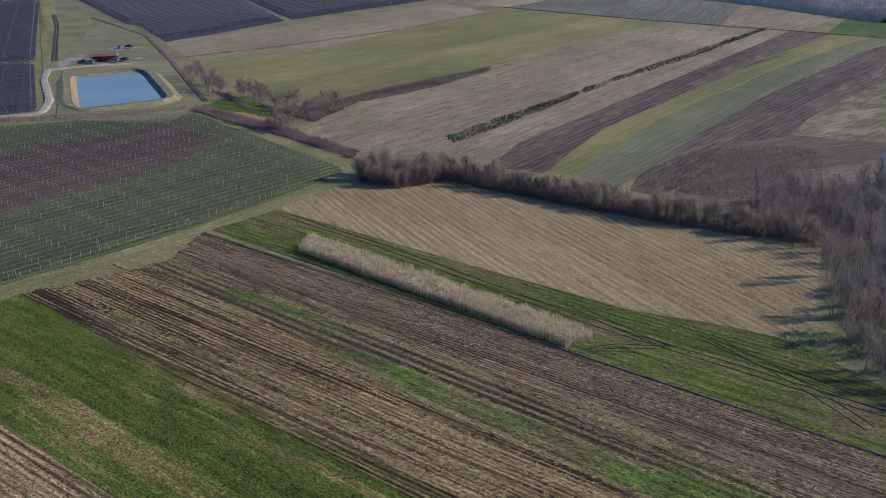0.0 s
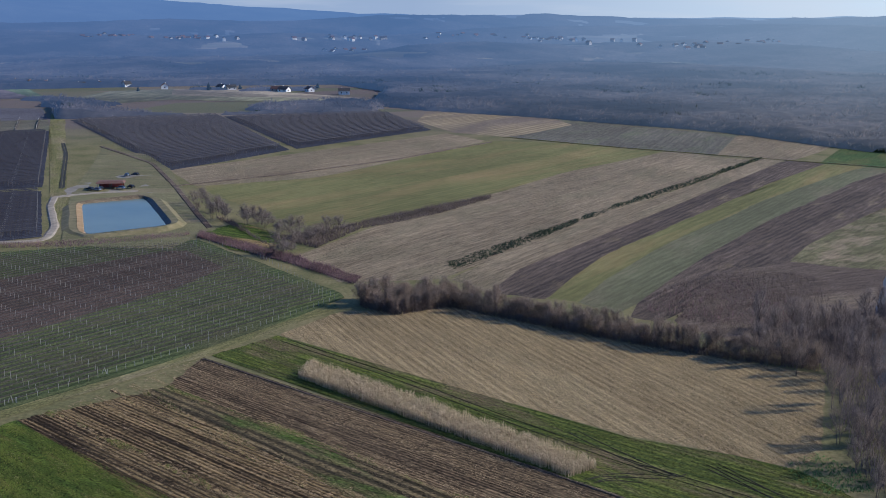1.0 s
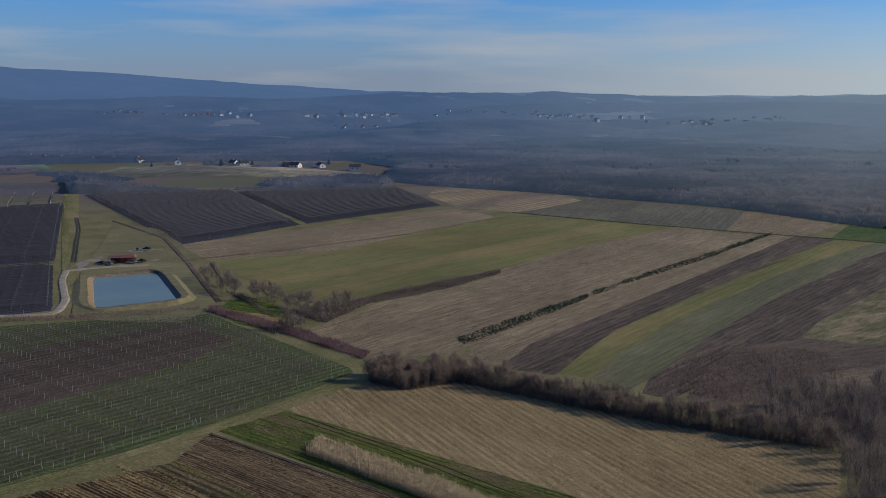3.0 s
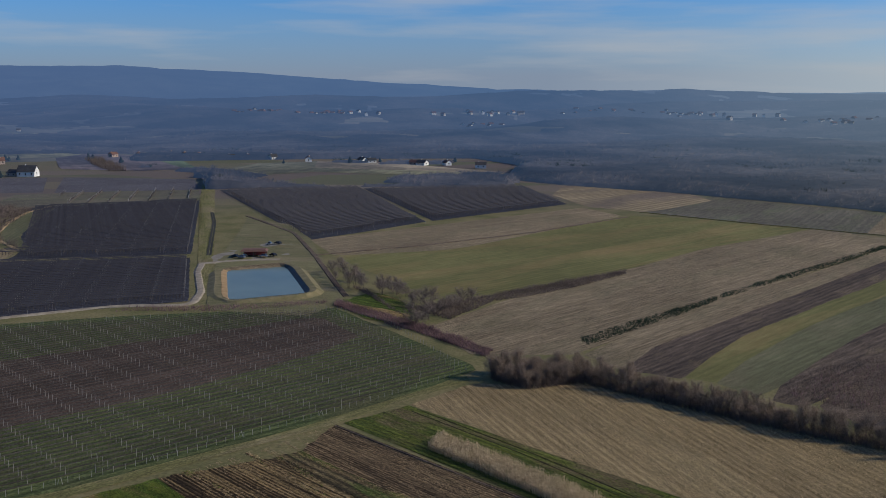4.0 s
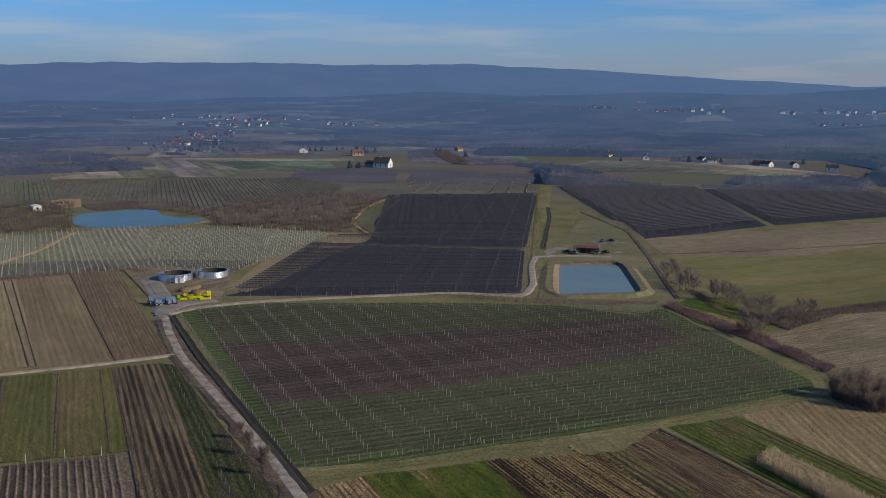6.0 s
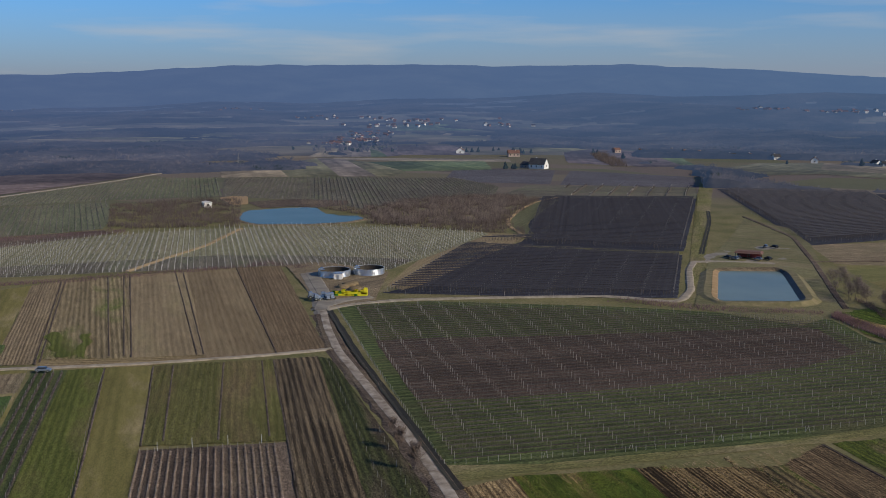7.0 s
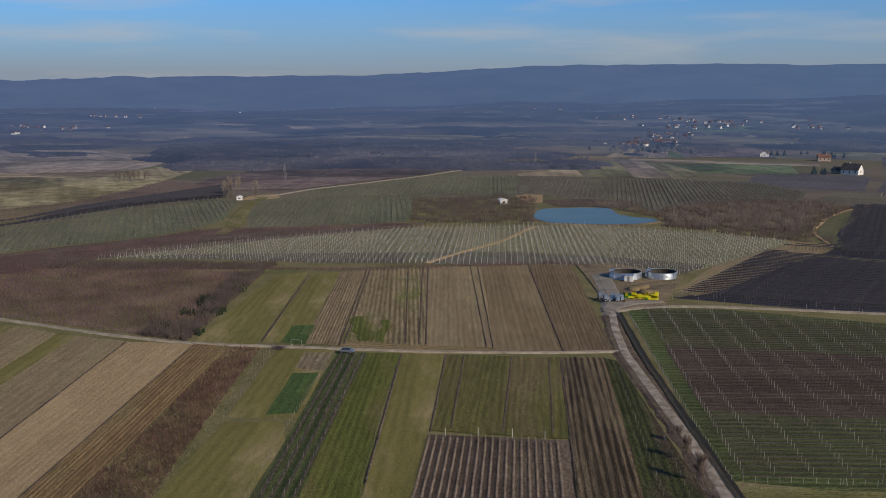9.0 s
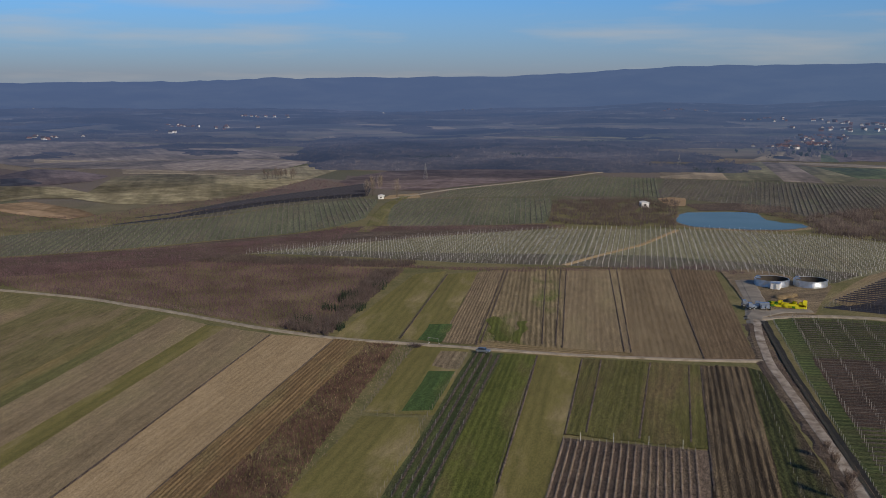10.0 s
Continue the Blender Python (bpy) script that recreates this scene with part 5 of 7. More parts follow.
field("meadow", "olive field beside the farmhouses", [(-776.7, 1346.0), (-637.5, 1334.0), (-590.3, 1209.7), (-674.9, 1177.3)], 121.1, M["far_olive"], lift=0.1)
field("grass_field", "green meadow below the ridge houses", [(-543.1, 1212.4), (-482.2, 1257.7), (-356.2, 1006.3), (-441.8, 1031.9)], 116.6, M["far_green"], lift=0.1)
field("meadow", "olive-grey grass slope beyond the netted orchard", [(-344.5, 978.1), (-330.4, 1118.2), (-272.1, 1163.6), (-213.3, 1138.2), (-153.1, 1104.4), (-78.0, 1025.0), (-24.7, 970.2), (-19.9, 923.3), (-92.5, 964.1), (-183.4, 977.4), (-233.1, 996.1), (-286.4, 939.8)], 84.3, M["far_olive"], lift=0.1)
field("stubble_field", "straw-coloured ridge meadow below the houses", [(-270.9, 1158.7), (-217.0, 1157.8), (-154.4, 1113.8), (-76.4, 1041.7), (-24.8, 973.7), (-38.3, 968.7), (-121.2, 1021.3), (-194.9, 1039.4), (-248.1, 1060.4)], 137.3, M["far_tan"], lift=0.1)
field("fallow_field", "violet field beside the ridge road", [(-610.1, 1198.1), (-619.1, 1311.2), (-527.7, 1263.7), (-378.6, 1023.2), (-416.4, 995.4), (-509.8, 1011.8)], 121.8, M["far_violet"], lift=0.1)
field("meadow", "wide grey-brown plain in long strips", [(-1647.7, 224.7), (-1675.0, 353.9), (-1429.6, 501.3), (-1179.3, 532.6), (-1077.3, 486.4), (-1136.2, 384.4), (-1194.5, 282.7), (-1206.5, 163.2)], 172.1, M["far_brown"], lift=0.1)
field("stubble_field", "pale straw strip across the plain", [(-1263.0, 208.0), (-1184.3, 280.3), (-1165.1, 408.1), (-1093.6, 479.3), (-1059.5, 457.4), (-1116.8, 377.8), (-1135.2, 268.5), (-1208.2, 198.8)], 81.5, M["far_tan"], lift=0.1)
field("fallow_field", "brown strip across the plain", [(-1206.5, 163.2), (-1174.1, 277.8), (-1149.5, 402.7), (-1068.2, 482.3), (-969.9, 399.7), (-995.7, 307.3), (-1056.4, 249.7), (-1114.1, 183.0)], 140.0, M["far_brown"], lift=0.1)
field("meadow", "yellowish olive meadow on the plain", [(-792.6, 169.6), (-947.0, 223.4), (-995.7, 307.3), (-926.7, 352.6), (-1032.2, 466.0), (-934.9, 444.0), (-829.5, 363.2), (-767.2, 306.0), (-711.4, 248.3), (-693.9, 201.3), (-714.1, 167.6), (-768.1, 152.2)], 160.8, M["far_meadow"], lift=0.1)
field("meadow", "yellow strip along the brook", [(-1052.0, 257.1), (-995.7, 307.3), (-920.2, 350.1), (-896.8, 335.5), (-952.7, 293.9), (-989.8, 244.4)], 29.5, M["far_tan"], lift=0.1)
field("fallow_field", "violet fallow on the plain", [(-1019.8, 137.3), (-1096.8, 180.1), (-1063.1, 206.6), (-969.3, 224.6), (-913.2, 195.9), (-888.5, 149.5), (-904.9, 121.3)], 172.1, M["far_violet"], lift=0.1)
field("meadow", "dull olive strip on the plain", [(-894.0, 119.8), (-875.9, 160.6), (-791.2, 171.3), (-767.4, 152.8), (-782.7, 127.3), (-769.7, 102.5)], 172.1, M["far_meadow"], lift=0.1)
field("stubble_field", "orange-tan stubble strip on the plain", [(-753.4, 100.2), (-757.6, 123.1), (-698.5, 138.0), (-651.8, 141.5), (-638.8, 122.6), (-678.2, 103.0), (-705.3, 93.6)], 14.2, M["far_orange"], lift=0.1)
# three strips in the darkest far land tone
field("fallow_field", "wide dark strip across the plain", [(-2291.0, 314.7), (-2457.6, 458.7), (-2545.6, 747.2), (-2485.6, 786.2), (-2380.8, 567.6), (-2116.5, 351.8), (-2046.4, 280.3)], 140.8, M["far_dark"], lift=0.1)
field("fallow_field", "thin dark strip on the plain", [(-1429.9, 409.9), (-1352.3, 474.1), (-1287.7, 490.7), (-1302.4, 440.9), (-1372.1, 400.9)], 39.6, M["far_dark"], lift=0.1)
field("fallow_field", "thin dark strip on the plain", [(-978.7, 131.6), (-981.4, 151.0), (-910.3, 155.6), (-898.1, 133.4), (-904.9, 121.3)], 172.1, M["far_dark"], lift=0.1)
field("meadow", "straw clearing among the woods", [(-1755.4, 787.6), (-1773.8, 837.4), (-1457.2, 748.1), (-1448.3, 683.5)], 164.2, M["far_tan"], lift=0.1)
field("meadow", "straw clearing among the woods", [(-2133.1, 1051.1), (-2070.9, 1260.8), (-1899.4, 1200.5), (-2017.7, 1093.6)], 73.5, M["far_tan"], lift=0.1)
field("meadow", "green clearing among the woods", [(-1595.2, 1124.2), (-1420.1, 1311.4), (-1301.6, 1408.8), (-1265.2, 1246.3), (-1453.8, 1061.4)], 44.4, M["far_olive"], lift=0.1)
field("fallow_field", "violet-brown young plantation below the woods", [(-798.4, 380.6), (-855.7, 432.9), (-912.5, 514.3), (-903.3, 564.1), (-843.0, 667.8), (-782.6, 659.7), (-752.8, 596.6), (-727.6, 513.4), (-705.7, 440.7), (-693.8, 401.3), (-716.2, 382.6), (-762.7, 375.1)], 59.8, M["far_violet"], lift=0.1)

# ---- hedge belt, woods and scrub ----
BELT = tree_kinds(7, 5.6, 2.9, 700, M["twig"], 0.6, 6)
WOOD = tree_kinds(7, 9.5, 4.2, 850, M["twig_dark"], 0.55, 3)
WOOD_EDGE = tree_kinds(4, 8.5, 4.0, 520, M["twig"], 0.55, 3)
BUSH = tree_kinds(6, 4.6, 3.0, 800, M["twig_dark"], 0.3, 5)
BELT_AREA = [(-14.8, 260.4), (-4.4, 252.0), (9.1, 259.5), (37.8, 236.8), (61.7, 219.8), (88.5, 206.3), (90.8, 212.3), (63.4, 226.4), (38.8, 243.9), (11.0, 268.5), (-14.0, 269.4)]
WOOD_AREA = [(81.5, 232.0), (100.1, 244.2), (124.9, 251.0), (155.0, 242.3), (92.4, 120.0), (76.8, 131.0), (75.1, 142.6), (77.4, 163.9), (91.4, 204.0)]
plant("tree", BELT, scatter(BELT_AREA, 2.6), "slender leafless tree in the field hedge", "tree", "hedge trees", 0.8, 1.1)
thicket("hedge_undergrowth", "tangled brown undergrowth beneath the hedge trees", BELT_AREA, 0.75, 4.4, M["twig_belt"], 10, 0.3, 0.024)
plant("tree", WOOD, scatter(WOOD_AREA, 6.6), "tall leafless tree in a dark wood", "tree", "wood trees", 0.6, 1.0)
thicket("wood_undergrowth", "dark tangled undergrowth of the wood", WOOD_AREA, 1.5, 5.5, M["twig_dark"], 8, 0.3, 0.04)
plant("tree", WOOD_EDGE, [(76.9, 167.8), (75.0, 155.7), (73.8, 146.0), (82.6, 184.4), (87.8, 198.8), (82.7, 204.3), (78.4, 210.1), (78.4, 160.2)], "leafless grey-brown tree at the edge of the wood", "tree", "wood edge trees")
thicket("scrub_patch", "low reddish scrub before the wood", [(59.7, 253.4), (81.2, 240.0), (100.6, 241.7), (109.1, 268.4), (95.9, 287.8), (75.9, 275.7)], 2.2, 1.6, M["twig_red"], 5, 0.4, 0.05)
thicket("weeds", "lush green weeds at the field corner", [(64.4, 160.7), (71.3, 164.1), (76.0, 158.0), (75.2, 149.1), (66.3, 148.4), (63.5, 153.8)], 0.8, 0.7, M["weed"], 6, 0.6, 0.06)
# hedges round the orchard and pond
thicket("hedge", "low brown hedge along the orchard edge", [(-77.1, 351.8), (-63.9, 336.7), (-41.6, 313.7), (-17.4, 284.6), (-15.6, 291.7), (-41.1, 322.9), (-63.8, 346.5), (-76.5, 358.5)], 0.7, 2.3, M["twig_red"], 10, 0.35, 0.045)
plant("bush", BUSH, [(-90.8, 414.4), (-84.8, 407.7), (-77.4, 392.8), (-73.9, 385.7), (-62.7, 377.6), (-58.4, 369.9), (-54.8, 366.6), (-49.6, 359.4), (-44.6, 351.4), (-41.0, 346.5), (-37.8, 343.7), (-34.1, 346.3), (-30.7, 352.9), (-26.8, 355.7), (-42.8, 328.8), (-44.9, 323.0), (-40.5, 333.0), (-78.2, 385.9), (-66.2, 385.5), (-35.4, 339.0), (-48.1, 363.4), (-55.2, 377.4), (-86.2, 397.8), (-89.1, 421.0), (-82.2, 402.6), (-78.1, 400.1), (-71.9, 381.2), (-62.9, 372.2), (-61.5, 380.9), (-57.5, 374.2), (-52.7, 369.7), (-47.6, 351.5), (-44.5, 359.2), (-41.1, 356.1), (-37.6, 351.2), (-32.4, 349.1), (-40.5, 324.5), (-42.7, 320.5)], "rounded leafless grey-brown bush in a ditch row", "bush", "ditch bushes", 0.9, 1.6)
thicket("ditch_scrub", "brown brambles along the ditch", [(-50.6, 351.5), (-32.8, 332.8), (-19.2, 365.7), (-6.8, 376.0), (11.0, 395.1), (33.9, 428.7), (34.1, 437.3), (9.0, 410.3), (-7.1, 393.2), (-23.8, 373.2), (-39.1, 356.1)], 1.0, 2.0, M["twig_deep"], 10, 0.4, 0.045)
thicket("ditch_scrub", "dark brambles beside the wet meadow", [(-77.8, 389.3), (-69.8, 381.1), (-43.0, 323.0), (-47.5, 315.1), (-54.7, 326.6), (-48.1, 333.2), (-68.2, 372.3)], 1.0, 2.0, M["twig_deep"], 10, 0.4, 0.05)
thicket("shrub_row", "low dark green evergreen shrub row", [(10.3, 309.8), (25.2, 330.6), (45.7, 357.6), (63.8, 381.3), (64.2, 376.0), (45.6, 348.0), (25.5, 319.0), (12.0, 300.8)], 1.25, 1.3, M["evergreen"], 9, 0.7, 0.1)
thicket("shrub_row", "low dark green evergreen shrub row", [(66.0, 385.4), (88.7, 417.8), (117.6, 455.8), (151.8, 500.8), (197.9, 562.4), (194.3, 552.2), (146.7, 484.6), (114.6, 442.8), (87.6, 408.6), (65.4, 378.4)], 1.6, 1.3, M["evergreen"], 8, 0.7, 0.12)
thicket("far_hedge", "low dark hedge along the far track", [(59.4, 662.0), (125.6, 600.0), (192.8, 550.1), (246.7, 513.5), (249.6, 519.7), (195.2, 557.1), (127.3, 608.3), (60.0, 668.7)], 1.8, 0.6, M["twig_deep"], 4, 0.4, 0.08)
# scrub wood across the road
thicket("coppice", "dense reddish-brown young coppice", [(-485.8, 28.9), (-453.4, 130.4), (-417.8, 165.6), (-378.9, 207.6), (-354.2, 191.4), (-284.6, 132.3), (-305.7, 118.7), (-348.2, 99.4), (-426.2, 54.6), (-452.9, 26.6)], 1.3, 2.5, M["twig_red"], 4, 0.5, 0.05)
thicket("coppice_edge", "dark taller bushes on the coppice edge", [(-299.8, 122.2), (-282.1, 130.5), (-296.8, 143.2), (-354.2, 191.4), (-374.5, 209.4), (-375.2, 194.6), (-308.2, 144.4)], 1.3, 4.4, M["twig_deep"], 10, 0.3, 0.06)
thicket("coppice_evergreens", "scattered dark evergreen bushes on the coppice edge", [(-299.8, 124.2), (-282.1, 132.5), (-296.8, 145.2), (-354.2, 191.4), (-366.5, 199.4), (-365.2, 192.6), (-308.2, 134.4)], 2.2, 4.2, M["evergreen"], 9, 0.35, 0.14, gaps=0.62)
thicket("coppice_edge", "dark bushes below the vineyard", [(-444.9, 138.3), (-417.8, 165.6), (-381.5, 214.7), (-389.4, 225.1), (-416.4, 198.4), (-451.1, 156.4)], 1.5, 3.0, M["twig_deep"], 10, 0.3, 0.07)
thicket("road_hedge", "brown bushes along the dirt road", [(-420.5, 66.4), (-379.0, 87.2), (-341.4, 103.4), (-308.8, 119.9), (-286.9, 128.4), (-290.4, 130.0), (-347.9, 105.5), (-425.7, 67.2)], 1.2, 1.8, M["twig"], 6, 0.35, 0.05)
thicket("scrub_strip", "dark reddish brush strip between fields", [(-267.8, 137.1), (-261.2, 144.0), (-189.0, 84.1), (-167.4, 67.5), (-175.5, 54.1), (-214.6, 89.9)], 0.85, 1.3, M["brush"], 10, 0.45, 0.04)
thicket("scrub_strip", "straw-brown weeds beside the brush strip", [(-261.9, 144.3), (-257.7, 148.5), (-166.9, 68.4), (-167.5, 67.3), (-206.3, 103.6)], 1.2, 0.8, M["twig"], 6, 0.5, 0.03)
thicket("bank_scrub", "brown scrub on the bank between vineyards", [(-460.0, 27.1), (-501.0, 50.7), (-480.1, 138.2), (-495.1, 196.7), (-524.1, 257.3), (-469.2, 223.7), (-451.5, 152.5), (-447.1, 128.5)], 2.0, 1.7, M["twig_red"], 6, 0.4, 0.06)
thicket("scrub_patch", "low reddish brush by the wood edge", [(61.2, 262.3), (68.2, 247.2), (91.6, 230.8), (108.9, 238.6), (120.4, 289.9), (101.5, 300.3), (77.5, 283.0)], 1.9, 1.7, M["twig_deep"], 7, 0.45, 0.045)
thicket("lake_scrub", "brown thicket by the lake", [(-574.0, 444.1), (-557.9, 506.3), (-525.4, 520.9), (-419.6, 413.7), (-451.2, 382.7), (-470.5, 361.4)], 1.9, 4.6, M["twig_deep"], 5, 0.35, 0.07, gaps=0.38)
thicket("lake_scrub", "brown thicket between lake and orchard", [(-447.2, 512.9), (-413.2, 519.1), (-422.0, 582.2), (-400.0, 640.4), (-368.8, 655.8), (-345.5, 640.6), (-312.3, 545.9), (-292.4, 505.0), (-264.0, 474.5), (-285.0, 468.0), (-325.0, 466.5), (-365.0, 462.5), (-372.0, 480.0), (-398.6, 497.7)], 2.0, 5.2, M["twig_deep"], 6, 0.35, 0.07, gaps=0.33)
thicket("lake_scrub", "dark bushes among the lakeside thicket", [(-420.0, 525.0), (-400.0, 620.0), (-350.0, 630.0), (-300.0, 500.0), (-340.0, 475.0), (-370.0, 470.0)], 3.0, 7.0, M["twig_dark"], 12, 0.3, 0.07, gaps=0.42)
thicket("vineyard_hedge", "brown hedge bank below the hillside vineyard", [(-435.9, 135.4), (-384.0, 210.4), (-348.9, 246.6), (-309.2, 324.1), (-292.9, 324.0), (-291.1, 332.3), (-315.5, 330.7), (-345.5, 274.7), (-375.0, 228.3), (-418.8, 188.1)], 1.3, 1.3, M["twig_red"], 7, 0.4, 0.05)
thicket("vineyard_hedge", "low brown hedge above the vineyard", [(-499.7, 52.9), (-494.7, 142.5), (-495.1, 196.7), (-516.2, 260.7), (-464.2, 368.5), (-452.0, 358.8), (-494.5, 249.7), (-476.7, 165.4), (-476.6, 137.2), (-482.9, 50.9)], 1.6, 1.7, M["twig_red"], 5, 0.4, 0.06)
thicket("road_verge_scrub", "dry brown brush along the dirt road", [(-196.2, 233.4), (-194.0, 233.2), (-156.1, 203.7), (-141.5, 191.0), (-139.6, 186.7), (-157.6, 201.3)], 1.0, 0.9, M["twig"], 7, 0.5, 0.04)
thicket("orchard_head_scrub", "dry brambles along the orchard lane", [(-153.6, 322.9), (-150.1, 335.1), (-113.4, 338.1), (-79.5, 353.0), (-80.8, 359.0), (-116.6, 347.7), (-150.7, 341.7)], 1.4, 1.6, M["twig_red"], 6, 0.4, 0.05)
ROADSIDE = tree_kinds(3, 8.0, 3.6, 1500, M["twig_belt"], 0.6, 3)
plant("tree", ROADSIDE, [(-122.0, 165.7), (-129.7, 173.3), (-112.3, 157.9)], "bare roadside tree with a wide twiggy crown", "tree", "roadside trees", 0.55, 0.8)
CONIFER = Bulk()
for lev in range(5):
    CONIFER.mounds([(rng.uniform(-0.7, 0.7), rng.uniform(-0.7, 0.7), 0.3 + lev * 1.2), (rng.uniform(-1.4, 1.4), rng.uniform(-1.4, 1.4), 0.2 + lev * 0.8)], 2.4 - lev * 0.34, 3.0 - lev * 0.2, 8)
lie = rng.uniform(0, 6.283, 150)
up = rng.uniform(0.05, 0.95, 150)
CONIFER.spikes(np.column_stack([0 * lie, 0 * lie, up * 7.5 + 0.6]), np.column_stack([np.cos(lie) * (1 - up) * 2.9, np.sin(lie) * (1 - up) * 2.9, up * 8.6 + 0.2]), 0.35)
CONIFER_CROWN = CONIFER.mesh("crown", M["far_evergreen"])
CONIFER_TRUNK = Bulk().spikes([(0, 0, 0)], [(0, 0, 8.6)], 0.3).mesh("tree", M["bark"])
plant("conifer", [(CONIFER_TRUNK, CONIFER_CROWN)], [(-522.1, 893.2), (-517.7, 900.4), (-513.1, 897.4), (-525.0, 899.0), (-640.0, 1140.0), (-650.0, 1134.0), (-648.0, 1146.0), (-660.0, 1150.0), (-634.0, 1150.0), (-668.0, 1160.0), (-712.0, 1130.0), (-706.0, 1136.0), (-718.0, 1126.0), (-544.6, 1159.0), (-565.4, 1191.4), (-522.9, 1129.2), (-490.9, 1116.8), (-703.2, 1169.8), (-703.1, 1184.2), (-230.4, 1154.8), (-195.1, 1156.9), (-108.6, 1167.5), (-300.0, 1120.4), (-226.4, 1137.1), (108.6, 1503.4), (101.1, 1455.6), (-778.5, 728.0)], "dark evergreen conifer by the farmhouses", "tree", "conifers", 0.6, 1.05)

LONE = tree_kinds(3, 9.0, 3.6, 520, M["twig_grey"], 0.7, 3)
plant("tree", LONE, [(-671.7, 349.2), (-668.0, 353.0), (-674.0, 345.0), (-658.9, 362.5), (-676.0, 351.0)], "tall bare pale-twigged tree beside the vineyard hut", "tree", "hut trees", 1.1, 1.5)
plant("tree", WOOD, [(-868.0, 340.0), (-866.0, 350.0), (-860.0, 358.0), (-852.0, 362.0), (-844.0, 356.0), (-846.0, 344.0), (-856.0, 338.0), (-855.0, 350.0), (-862.0, 345.0), (-850.0, 350.0)], "bare tree in a rounded clump on the plain", "tree", "clump on the plain", 0.8, 1.1)
thicket("farm_trees", "bare brown trees round the farmhouses", [(-560.0, 1172.0), (-540.0, 1170.0), (-505.0, 1116.0), (-452.0, 1028.0), (-430.0, 991.0), (-445.0, 985.0), (-470.0, 1020.0), (-525.0, 1110.0)], 4.5, 9.0, M["twig_deep"], 8, 0.35, 0.14, gaps=0.15)
thicket("plain_scrub", "violet-brown scrub along the brook on the plain", [(-705.0, 90.0), (-650.0, 120.0), (-660.0, 150.0), (-700.0, 205.0), (-716.0, 250.0), (-776.0, 310.0), (-836.0, 366.0), (-820.0, 380.0), (-750.0, 378.0), (-690.0, 280.0), (-625.0, 190.0), (-600.0, 140.0), (-590.0, 80.0), (-640.0, 60.0)], 3.0, 1.7, M["twig_red"], 4, 0.45, 0.09)

# ---- standing maize ----
def maize():
    rows = [(-25.0, 205.6), (-22.6, 213.6), (31.6, 159.5), (25.9, 155.6)]
    at = scatter(rows, 0.27, 0.9)
    at = at[np.array([noise.noise((x / 1.3, y / 1.3, 4.0)) > -0.38 for x, y in at])]
    k = len(at)
    b = Bulk()
    tall = rng.uniform(1.9, 2.9, k) * np.array([1 + 0.35 * noise.noise((x / 1.6, y / 1.6, 0.5)) for x, y in at])
    base = np.column_stack([at, np.zeros(k)])
    tip = base + np.column_stack([rng.normal(0, 0.16, (k, 2)), tall])
    b.spikes(base, tip, 0.035)
    for u0 in (0.3, 0.45, 0.6, 0.75):
        a = rng.uniform(0, 6.283, k)
        root = base + (tip - base) * u0
        end = root + np.column_stack([np.cos(a) * 0.45, np.sin(a) * 0.45, rng.uniform(-0.25, 0.3, k)])
        b.spikes(root, end, 0.06)
    return tagged(new("maize_strip", b.mesh("maize_strip", M["corn"])), "strip of dry standing maize stalks", "maize", kind="stuff")


maize()

# ---- loose straw, stubs and tufts on the near fields ----
def strewn(name, label, points, angle, every, count, material, long, high, width, upright=False, clump=0.0):
    """Straws along the rows of a field, or upright blades where nothing lies in rows."""
    cx, cy, poly = local(points, angle)
    us, vs = [p[0] for p in poly], [p[1] for p in poly]
    u, v = rng.uniform(min(us), max(us), count * 3), rng.uniform(min(vs), max(vs), count * 3)
    if every:
        v = np.round(v / every) * every + rng.normal(0, every * 0.17, len(v)) + 0.25 * np.sin(u * 0.05)
    keep = inside(poly, u, v)
    if clump:
        keep &= np.array([noise.noise((a * (0.03 if every else 0.12), b * 0.45, 2.0)) + 0.6 * noise.noise((a * 0.9, b * 1.4, 7.0)) > clump for a, b in zip(u, v)])
    u, v = u[keep][:count], v[keep][:count]
    k = len(u)
    base = np.column_stack([u, v, np.full(k, 0.12)])
    if upright:
        step = np.column_stack([rng.normal(0, 0.35, (k, 2)) * high, rng.uniform(0.5, 1.2, k) * high])
    else:
        turn = rng.normal(0, 0.6, k)
        step = np.column_stack([np.cos(turn) * long, np.sin(turn) * long, rng.uniform(0.1, 1.0, k) * high]) * rng.uniform(0.4, 1.2, (k, 1))
    b = Bulk().spikes(base, base + step, width * rng.uniform(0.6, 1.4, k))
    ob = new(name, b.mesh(name, material))
    ob.matrix_world = pose(cx, cy, 0, 0, 0, angle)
    return tagged(ob, label, "field litter", kind="stuff")


NEAR_GRASS = [(-94.8, 166.0), (-76.1, 182.3), (6.4, 110.0), (-38.0, 111.8), (-61.0, 132.0)]
strewn("grass_tufts", "green and yellowish grass tufts on a field", NEAR_GRASS, -41.3, 0, 42000, M["blade"], 0, 0.26, 0.05, True, -0.25)
strewn("straw_litter", "dry straw streaks in the grass field", NEAR_GRASS, -41.3, 0, 9000, M["straw"], 0.3, 0.15, 0.03, False, 0.22)
for line in BALKS:
    edge = [(x + 0.6, y + 0.7) for x, y in line] + [(x - 0.6, y - 0.7) for x, y in line[::-1]]
    strewn("straw_litter", "matted straw along a balk", edge, -42.0, 0, 5200, M["straw"], 0.45, 0.4, 0.05, False, -0.25)
    strewn("weeds", "green weeds along a balk", edge, -42.0, 0, 1800, M["blade"], 0, 0.4, 0.06, True, 0.1)
